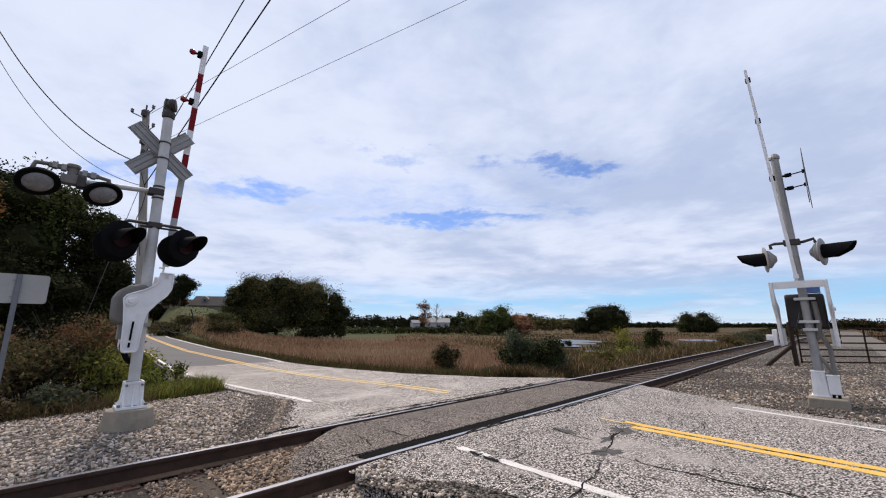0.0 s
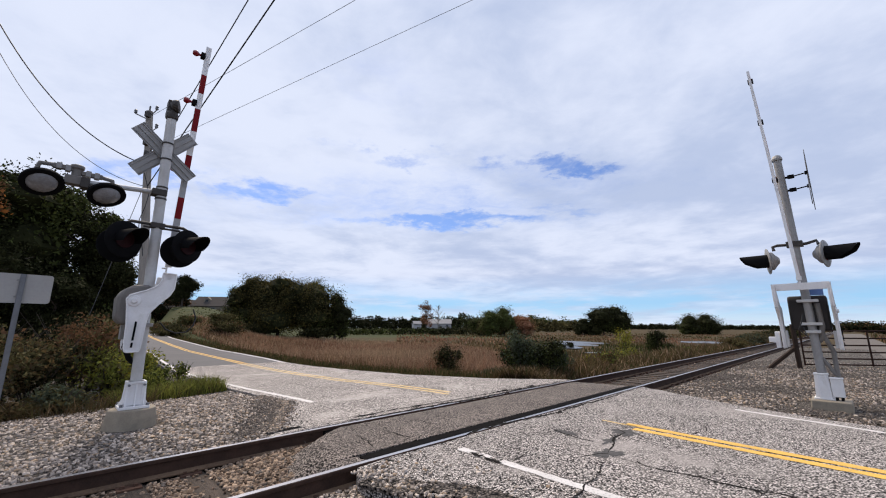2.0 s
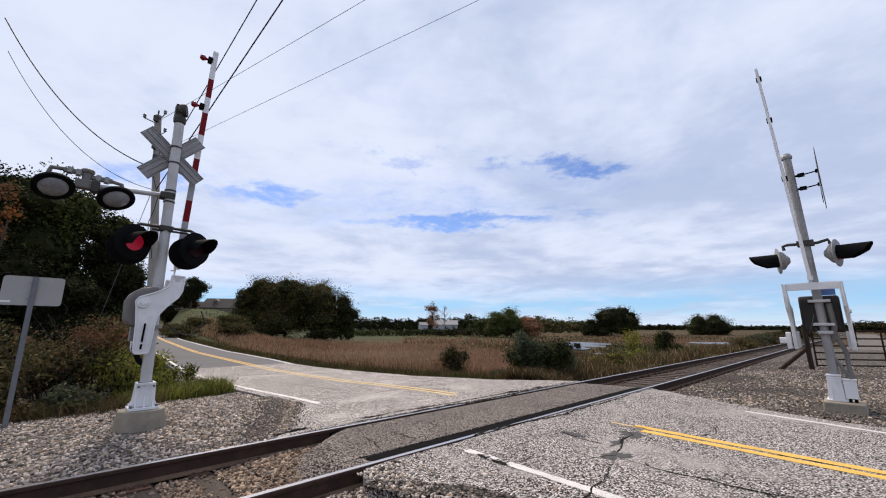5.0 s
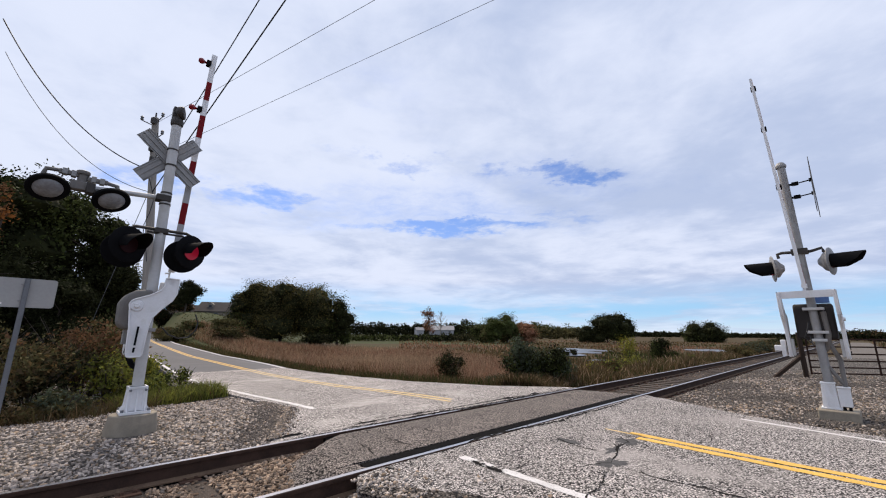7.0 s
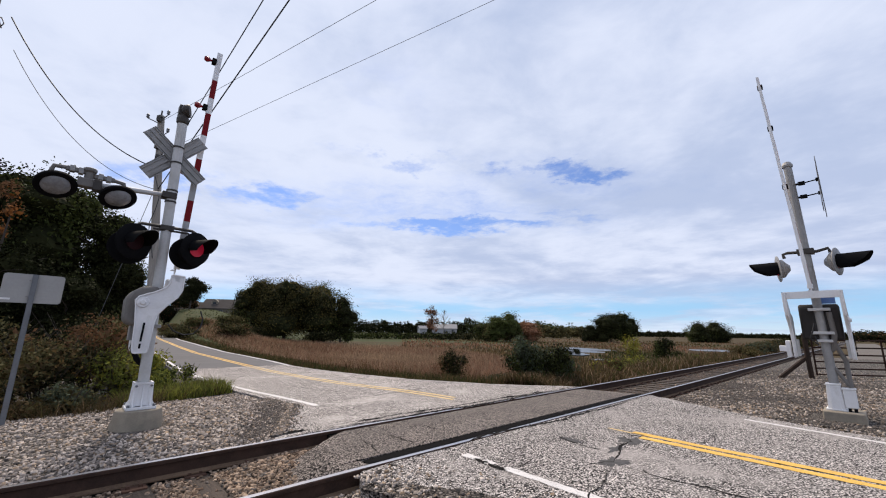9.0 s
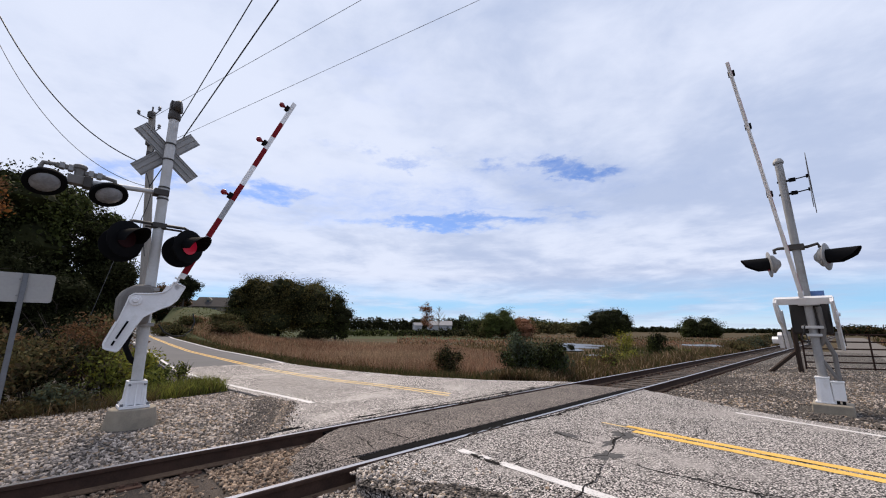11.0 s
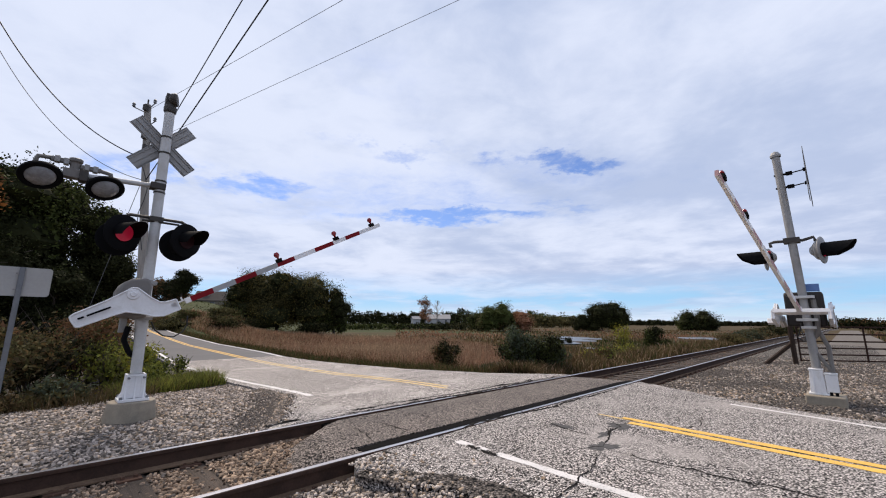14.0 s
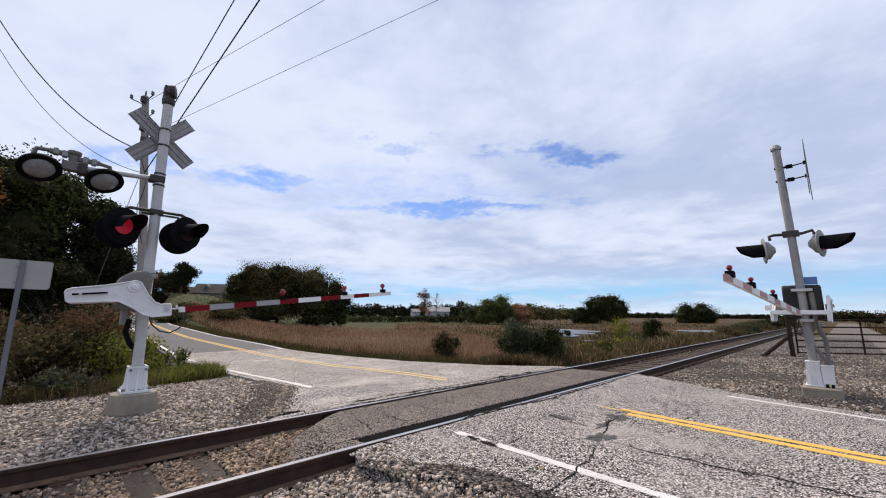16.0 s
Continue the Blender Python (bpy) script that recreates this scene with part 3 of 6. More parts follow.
marking("edge_line_far", 2.5, 13.35, edge(KL), 0.11, "paint_white", "white edge line beside the grass", seed=6)
marking("edge_line_hill", 13.45, 60, edge(KL), 0.11, "paint_white", "white edge line on the dark asphalt", seed=7)
marking("centre_line_far", 1.45, 13.35, edge(KC, -0.10), 0.09, "paint_yellow_worn", "faded yellow centre line", seed=8)
marking("centre_line_far_second", 1.6, 13.35, edge(KC, 0.10), 0.09, "paint_yellow_worn", "second faded yellow centre line", seed=9)
marking("centre_line_hill", 13.45, 100, edge(KC, -0.09), 0.10, "paint_yellow", "yellow centre line on the dark asphalt", seed=10)
marking("centre_line_hill_second", 13.45, 100, edge(KC, 0.10), 0.10, "paint_yellow", "second yellow centre line on the dark asphalt", seed=11)
marking("edge_line_hill_outer", 13.0, 100, edge(KR), 0.12, "paint_white", "white line on the outer edge of the bend", seed=12)


def crack(points, width, seed, z=0.003, material="crack_dark"):
    """A meandering open crack along a chain of (s, d)."""
    rng = np.random.default_rng(seed)
    pts = []
    for (a, b), (c, d) in zip(points[:-1], points[1:]):
        k = max(2, int(math.hypot(c - a, d - b) / 0.05))
        pts += [(a + (c - a) * t, b + (d - b) * t) for t in np.linspace(0, 1, k, endpoint=False)]
    pts.append(points[-1])
    off = np.cumsum(rng.normal(0, 0.012, (len(pts), 2)), 0)
    off -= np.linspace(0, 1, len(pts))[:, None] * off[-1]
    verts, faces = [], []
    for i, (s, d) in enumerate(pts):
        a = pts[min(i + 1, len(pts) - 1)]
        b = pts[max(i - 1, 0)]
        t = Vector((a[0] - b[0], a[1] - b[1])).normalized()
        w = width * (0.35 + rng.random()) * min(1, 3 * min(i + 1, len(pts) - i) / len(pts))
        zz = (float(road_z(d)) if d > 0.8 else 0.0) + z
        s, d = s + off[i][0], d + off[i][1]
        verts += [P(s - t.y * w, d + t.x * w, zz), P(s + t.y * w, d - t.x * w, zz)]
    faces = [(2 * i, 2 * i + 1, 2 * i + 3, 2 * i + 2) for i in range(len(pts) - 1)]
    # short side splits
    for i in range(3, len(pts) - 3):
        if rng.random() < 0.16:
            a = rng.uniform(0, 2 * math.pi)
            n0, ln = len(verts), rng.uniform(0.05, 0.16)
            for k in range(5):
                q = ln * k / 4
                s, d = pts[i][0] + off[i][0] + q * math.cos(a) + rng.normal(0, 0.008), pts[i][1] + off[i][1] + q * math.sin(a) + rng.normal(0, 0.008)
                zz = (float(road_z(d)) if d > 0.8 else 0.0) + z + 0.0006
                w = width * 0.5 * (1 - k / 4.5)
                verts += [P(s - math.sin(a) * w, d + math.cos(a) * w, zz), P(s + math.sin(a) * w, d - math.cos(a) * w, zz)]
            faces += [(n0 + 2 * k, n0 + 2 * k + 1, n0 + 2 * k + 3, n0 + 2 * k + 2) for k in range(4)]
    solid("asphalt_crack", Build().add(verts, faces), material, "dark open crack in the asphalt", "crack", "cracks in the road", "structure", smooth=False)


def patch(s, d, rs, rd, seed, material="patch", z=0.0025, label="dark sunken patch in the asphalt"):
    rng = np.random.default_rng(seed)
    k = 56
    rad = 1 + 0.24 * np.convolve(rng.normal(0, 1, k + 4), np.ones(5) / 2.2, "valid") + rng.normal(0, 0.10, k)
    zz = (float(road_z(d)) if d > 0.8 else 0.0) + z
    verts = [P(s + rs * r * math.cos(a), d + rd * r * math.sin(a), zz) for r, a in zip(rad, np.linspace(0, 2 * np.pi, k, endpoint=False))]
    solid("asphalt_patch", Build().add(verts, [tuple(range(k))]), material, label, "patch", "patches in the road", "structure", smooth=False)


NEAR_CRACKS = [
    ([(5.72, -1.22), (5.70, -1.48), (5.66, -1.75), (5.70, -2.2), (5.60, -3.0), (5.56, -4.4), (5.4, -6)], 0.017),
    ([(4.96, -1.19), (4.87, -1.41), (4.77, -1.62), (4.65, -2.09)], 0.012),
    ([(5.54, -1.91), (5.33, -2.11), (5.02, -2.08), (4.65, -2.22), (4.34, -2.32)], 0.018),
    ([(5.38, -2.27), (5.2, -2.44)], 0.010),
    ([(4.34, -2.32), (4.12, -2.19), (3.98, -2.15)], 0.010),
    ([(4.16, -2.39), (3.84, -2.47), (3.59, -2.53), (3.4, -2.51), (3.11, -2.55), (2.79, -2.6), (2.6, -2.63)], 0.009),
    ([(4.3, -2.4), (4.29, -2.62), (4.26, -2.88), (4.3, -3.17), (4.25, -3.5), (4.3, -4.6)], 0.019),
    ([(3.78, -1.4), (3.81, -1.58)], 0.009),
    ([(3.39, -1.66), (3.54, -1.75), (3.83, -1.69)], 0.008),
    ([(3.89, -2.82), (3.9, -2.98)], 0.008),
    ([(5.56, -2.6), (6.1, -2.75), (6.7, -2.7)], 0.007),
]
PANEL_CRACKS = [
    ([(2.28, 0.40), (2.28, 0.01), (2.33, -0.28)], 0.009),
    ([(2.86, 0.2), (2.84, -0.15), (2.71, -0.46)], 0.010),
    ([(3.27, 0.26), (3.3, -0.1), (3.25, -0.34), (3.07, -0.48)], 0.008),
    ([(4.0, 0.3), (3.9, 0.0), (4.05, -0.2)], 0.006),
]
FAR_CRACKS = [
    ([(4.17, 6.3), (4.33, 5.22), (4.48, 4.28), (4.74, 3.09)], 0.013),
    ([(4.07, 2.89), (4.81, 2.81), (5.71, 2.91), (6.9, 3.1)], 0.013),
]
for i, (pts, w) in enumerate(NEAR_CRACKS):
    crack(pts, w * 0.95, 40 + i, z=0.0055 if i == 5 else 0.003)
for i, (pts, w) in enumerate(PANEL_CRACKS):
    crack(pts, w, 60 + i, z=-0.008)
for i, (pts, w) in enumerate(FAR_CRACKS):
    crack(pts, w, 70 + i)
patch(4.36, -2.32, 0.18, 0.11, 3)
patch(5.33, -2.10, 0.16, 0.15, 4)
patch(4.79, -1.60, 0.08, 0.20, 5)
patch(4.85, -2.13, 0.18, 0.05, 6)
patch(3.32, -1.41, 0.035, 0.09, 8, "crack_dark", 0.0055, "dark broken spot in the white line")
patch(3.30, -1.63, 0.04, 0.10, 9, "crack_dark", 0.0055, "dark broken spot in the white line")
patch(2.32, 1.0, 0.25, 0.05, 7, "tar", label="black broken asphalt edge beside the rail")
for i, (d, w) in enumerate(((0.86, 0.05), (0.93, 0.03), (-0.83, 0.035))):
    crack([(2.4, d), (4.2, d + 0.02), (6.0, d), (7.8, d + 0.015), (9.6, d)], w, 90 + i, z=0.0015)
for i, (s, a, b) in enumerate(((3.5, 0.20, 0.05), (4.6, 0.16, 0.04), (6.9, 0.25, 0.05), (8.0, 0.12, 0.06))):
    patch(s, 0.98, a, b, 20 + i, "tar", label="black tarry fill beside the rail")

# ---- track ----


def rail(d, label):
    prof = [(-0.070, -0.175), (0.070, -0.175), (0.070, -0.163), (0.012, -0.145), (0.009, -0.045), (0.035, -0.034), (0.036, -0.008), (0.028, -0.0005), (-0.028, -0.0005), (-0.036, -0.008), (-0.035, -0.034), (-0.009, -0.045), (-0.012, -0.145), (-0.070, -0.163)]
    ss = [-40, -10, 0, 20, 60, 260]
    k = len(prof)
    whole = thing("rail", railpose(0, d), label, "rail", "rails of the track")
    verts = [(s, a, c) for s in ss for a, c in prof]
    b = Build().add(verts, [(i * k + j, i * k + (j + 1) % k, (i + 1) * k + (j + 1) % k, (i + 1) * k + j) for i in range(len(ss) - 1) for j in range(k) if j not in (1, 2, 7, 12, 13)])
    part("rail_web", b, "rail_steel", whole, "dark rusty web", smooth=False)
    # foot paler than the web: dust, plus the light it catches as colour
    b = Build().add(verts, [(i * k + j, i * k + (j + 1) % k, (i + 1) * k + (j + 1) % k, (i + 1) * k + j) for i in range(len(ss) - 1) for j in (1, 2, 12, 13)])
    part("rail_foot", b, "rail_dust", whole, "dusty brown rail foot with caught light painted in", smooth=False)
    b = Build().add(verts, [(i * k + 7, i * k + 8, (i + 1) * k + 8, (i + 1) * k + 7) for i in range(len(ss) - 1)])
    part("running_surface", b, "rail_top", whole, "bright polished running surface", smooth=False)


rail(0.7535, "dark rusty steel rail with a polished running surface")
rail(-0.7535, "dark rusty steel rail with a polished running surface")


def bed(name, s0, s1, profile, material, label):
    """A long bed with a cross-section of (d, z) pairs."""
    ss = np.linspace(s0, s1, max(2, int(abs(s1 - s0) / 0.5)))
    k = len(profile)
    verts = [P(s, d, z) for s in ss for d, z in profile]
    faces = [(i * k + j, i * k + j + 1, (i + 1) * k + j + 1, (i + 1) * k + j) for i in range(len(ss) - 1) for j in range(k - 1)]
    return solid(name, Build().add(verts, faces), material, label, "gravel", kind="structure", smooth=False)


trackbed = bed("trackbed", -40, 260, [(-4.2, -0.6), (-2.2, -0.27), (-1.35, -0.205), (1.35, -0.205), (2.0, -0.30), (3.6, -0.9)], "ballast_bed", "brown crushed-stone ballast bed under the track")
bed("gravel_shoulder", -16, 3.3, [(0.86, -0.07), (1.2, -0.05), (2.0, -0.045), (3.6, -0.05), (5.4, -0.11), (7.5, -0.20), (14, -0.3)], "gravel_bed", "grey gravel shoulder round the signal mast")
bed("gravel_pad", 9.0, 40, [(-9.5, -0.5), (-6.5, -0.13), (-3.0, -0.07), (-1.6, -0.09), (-1.0, -0.15)], "gravel_bed", "grey gravel pad beside the crossing")
bed("gravel_verge", -16, 2.6, [(-12, -0.3), (-6.5, -0.10), (-2.6, -0.07), (-1.5, -0.10), (-1.0, -0.17)], "gravel_bed", "grey gravel verge along the road")


def ties():
    first = new("railway_tie", Build().box(0, 0, -0.265, 0.23, 2.6, 0.16).mesh("railway_tie", "tie_wood"))
    first.parent = trackbed
    plate = Build()
    plate.box(0, 0, -0.178, 0.19, 0.34, 0.016)
    for sx in (-1, 1):
        for sy in (-1, 1):
            plate.box(sx * 0.05, sy * 0.10, -0.163, 0.03, 0.035, 0.03)
    pm = plate.mesh("tie_plate", "rust", smooth=False)
    rng = random.Random(5)
    spots = [-8.11 + 0.52 * i for i in range(20)] + [9.75 + 0.52 * i for i in range(95)]
    for i, s in enumerate(spots):
        tie = first if i == 0 else new("railway_tie", first.data)
        tie.parent = trackbed
        tie.matrix_basis = railpose(s + rng.uniform(-0.03, 0.03), rng.uniform(-0.05, 0.05), rng.uniform(-0.012, 0.004), rng.uniform(-1.5, 1.5))
        for d in (-0.7535, 0.7535):
            if s < 30:
                pl = new("tie_plate", pm)
                pl.parent = tie
                pl.matrix_basis = pose(0, d, 0, 0, 0, rng.uniform(-1, 1))


ties()

# ---- crossing signals ----
YAW = Matrix.Rotation(math.pi / 2, 4, "X")


def aim(x, y, z, dx, dy, dz):
    """A pose at a point whose local z axis points along the given way."""
    q = Vector((dx, dy, dz)).to_track_quat("Z", "Y")
    return Matrix.Translation((x, y, z)) @ q.to_matrix().to_4x4()


def light_head(parent, x, y, z, way, flips, hood=True, disc=0.255, back="black_paint", reach=0.27, rim="black_paint"):
    """One flashing light: housing, background disc, hood and a lens that turns its glowing face forwards when lit."""
    m = aim(x, y, z, *way)
    b = Build()
    deep = back != "black_paint"
    if back == "black_paint":
        b.lathe([(0.0, -0.15), (0.06, -0.148), (0.10, -0.12), (0.135, -0.05), (0.142, 0.0), (0.0, 0.0)])
    else:
        b.lathe([(0.0, -0.165), (0.055, -0.162), (0.075, -0.145), (0.105, -0.115), (0.165, -0.075), (0.178, -0.055), (0.175, -0.03), (0.195, -0.01), (0.195, 0.0), (0.0, 0.0)])
    housing = part("light_housing", b, back, parent, "round black flasher light" if back == "black_paint" else "round grey flasher light housing", at=m)
    b = Build()
    b.lathe([(0.138, 0.004), (disc - 0.004, 0.002), (disc, 0.008), (disc, 0.014), (disc - 0.006, 0.018), (0.134, 0.020), (0.130, 0.006)], seg=40)
    part("background_disc", b, rim, housing, "round background disc")
    if hood:
        b = Build()
        k, verts, faces = 16, [], []
        for r in (0.139, 0.133):
            for i in range(k + 1):
                a = math.pi * ((-0.30 + 1.60 * i / k) if deep else (-0.12 + 1.24 * i / k))
                ln = 0.05 + reach * ((min(1.0, 0.80 + 0.22 * math.sin(a)) if math.sin(a) > 0 else 0.80 + 0.55 * math.sin(a)) if deep else 0.56 + 0.44 * math.sin(a))
                verts += [(r * math.cos(a), r * math.sin(a), 0.015), (r * math.cos(a), r * math.sin(a), ln)]
        w = 2 * (k + 1)
        for o in (0, w):
            faces += [(o + 2 * i, o + 2 * i + 1, o + 2 * i + 3, o + 2 * i + 2) for i in range(k)]
        faces += [(2 * i + 1, 2 * i + 3, w + 2 * i + 3, w + 2 * i + 1) for i in range(k)]
        faces += [(0, 1, w + 1, w), (2 * k, 2 * k + 1, w + 2 * k + 1, w + 2 * k)]
        hd = Build().add(verts, faces)
        part("hood", hd, "black_paint", housing, "long black visor")
    b = Build()
    b.lathe([(0.0, 0.006), (0.06, 0.005), (0.124, 0.001)], seg=28)
    b.slot = 1
    b.lathe([(0.124, 0.001), (0.124, -0.001), (0.06, -0.005), (0.0, -0.006)], seg=28)
    lens = part("lens", b, ["lens_lit", "lens_dark"], housing, "round red lens", at=pose(0, 0, 0.03))
    if flips is not None:
        LENSES.append((lens, flips))
    else:
        lens.matrix_basis = pose(0, 0, 0.03, 180, 0, 0)
    return housing


LENSES, GATES, CABLES = [], [], []


def base_casting(parent, h0, h1):
    b = Build()
    b.box(0, 0, h0 + 0.02, 0.34, 0.34, 0.035)
    b.box(0, 0, (h0 + h1) / 2 + 0.02, 0.22, 0.22, h1 - h0 - 0.05, taper=0.82)
    b.box(0, 0, h1 - 0.02, 0.22, 0.22, 0.03)
    casting = part("base_casting", b, "white_casting", parent, "ribbed silver base casting", bevel=0.004)
    for a in range(4):
        r = Matrix.Rotation(a * math.pi / 2, 4, "Z")
        for o in (-0.10, 0.0, 0.10):
            b = Build()
            b.prism([(0.06, h0 + 0.03), (0.165, h0 + 0.03), (0.15, h0 + 0.06), (0.122, h0 + 0.11), (0.108, h1 - 0.03), (0.06, h1 - 0.03)], o - 0.010, o + 0.010, r)
            part("rib", b, "white_casting", casting, bevel=0.004)
    for sx in (-1, 1):
        for sy in (-1, 1):
            for mm, r in ((pose(sx * 0.145, sy * 0.145, h0 + 0.03), 0.02), (aim(sx * 0.085, sy * 0.118, h1 - 0.05, 0, sy, 0), 0.017)):
                k = Build()
                k.lathe([(0.0, 0.04), (r * 0.9, 0.04), (r, 0.0), (r, -0.01)], mm, 6)
                part("bolt", k, "post_steel", parent, "steel anchor bolt", smooth=False)


def gate_arm(parent, side_y, root_y, tip_y, reach, stripes, bottom, globe=1.0, ext=0.0):
    """The swinging part: two curved castings, the cross bar, the striped boom and its lamps. Local x points along the boom when it lies level."""
    b = Build()
    prof = [(-0.67, 0.00), (-0.68, -0.03), (-0.67, -0.145), (-0.64, -0.16), (-0.30, -0.17), (-0.16, -0.185), (-0.02, -0.28), (0.10, -0.385), (0.20, -0.425), (0.41, -0.425), (0.415, -0.27), (0.29, -0.262), (0.225, -0.225), (0.15, -0.11), (0.11, -0.02), (0.075, 0.055), (0.02, 0.085), (-0.05, 0.07), (-0.30, 0.035), (-0.62, 0.015)]
    prof = [(x + ext if x > 0.18 else x, z) for x, z in prof]
    for y0, y1 in ((side_y, side_y + 0.035), (-side_y - 0.035, -side_y)):
        b.prism(prof, y0, y1)
        yf = y0 - 0.012 if y0 < 0 else y1
        # raised rim along the outer edges
        ring = [(x, z) for x, z in prof]
        for (x0, z0), (x1, z1) in zip(ring, ring[1:] + ring[:1]):
            b.tube([(x0, yf + 0.006, z0), (x1, yf + 0.006, z1)], 0.012, 6, caps=False)
        way = -1 if y0 < 0 else 1
        b.lathe([(0.0, 0.045), (0.03, 0.045), (0.035, 0.02), (0.07, 0.02), (0.075, 0.0)], aim(0.0, y0 if way < 0 else y1, 0.0, 0, way, 0))
    boom_y = root_y
    at_y = lambda x: root_y + (tip_y - root_y) * (x - 0.65) / (reach - 0.65)
    arm = part("gate_arm", b, "white_casting", parent, "white curved gate arm casting with counterweight", bevel=0.003)
    # slots, as black bars that paint in the dark openings, and counterweight plates
    for sy in (-1, 1):
        for x, ln in ((-0.40, 0.25), (-0.585, 0.065)):
            k = Build()
            k.box(x, sy * (abs(side_y) + 0.034), -0.062, ln, 0.012, 0.024)
            part("slot", k, "black_paint", arm, "dark bolt slot")
    for sy in (-1, 1):
        k = Build()
        k.box(-0.50, sy * (abs(side_y) - 0.05), -0.085, 0.30, 0.06, 0.11)
        part("counterweight", k, "aluminium_paint", arm, "grey counterweight plate", bevel=0.004)
    k = Build()
    k.box(0.36 + ext, 0, bottom + 0.02, 0.13 if side_y < -0.37 else 0.07, 2 * abs(side_y), 0.07)
    k.box(0.53, boom_y, bottom + 0.02, 0.26, 0.03, 0.022)
    k.box(0.62, boom_y, bottom + 0.0, 0.08, 0.075, 0.085)
    k.box(0.55, boom_y - 0.02, bottom + 0.045, 0.02, 0.04, 0.07)
    part("boom_bracket", k, "white_casting", arm, "white cross bar and boom clamp", bevel=0.004)
    x = 0.65
    for ln, c in stripes:
        k = Build()
        t0, t1 = (x - 0.65) / (reach - 0.65), (x + ln - 0.65) / (reach - 0.65)
        pts = []
        for xx, t in ((x, t0), (x + ln, t1)):
            hh, ww = 0.045 - 0.004 * t, 0.027 - 0.007 * t
            boom_y = at_y(xx)
            pts += [(xx, boom_y - ww, bottom - hh), (xx, boom_y + ww, bottom - hh), (xx, boom_y + ww, bottom + hh), (xx, boom_y - ww, bottom + hh)]
        k.add(pts, [(0, 1, 2, 3), (0, 3, 7, 4), (1, 5, 6, 2), (4, 7, 6, 5)])
        k.slot = 1
        k.add(pts, [(0, 4, 5, 1), (3, 2, 6, 7)])
        x += ln
        part("boom_section", k, [c, "arm_white"], arm, c.split("_")[1] + " striped section of the gate boom", smooth=False)
    for r in (reach - 0.20, reach - 1.12, reach - 2.36):
        k = Build()
        boom_y = at_y(r)
        k.box(r, boom_y, bottom + 0.065, 0.10, 0.085, 0.07)
        lamp = part("boom_lamp", k, "black_paint", arm, "black boom lamp with red lens", bevel=0.006)
        g = Build()
        g.lathe([(q * globe, w * globe) for q, w in ((0.0, 0.135), (0.03, 0.13), (0.048, 0.10), (0.05, 0.075), (0.035, 0.05), (0.02, 0.03), (0.018, 0.0))], pose(r, boom_y, bottom + 0.09))
        part("red_lens", g, "lamp_red", lamp, "red lamp globe")
    k = Build()
    boom_y = root_y
    k.tube([(0.70, boom_y, -0.36), (0.69, boom_y - 0.03, -0.50), (0.62, boom_y - 0.08, -0.60), (0.50, boom_y * 0.5, -0.66), (0.36, 0.0, -0.62), (0.26, -0.03, -0.52), (0.22, -0.05, -0.40)], 0.010, 6)
    CABLES.append(part("lamp_cable", k, "cable", parent, "thin black lamp cable hanging in a loop"))
    return arm


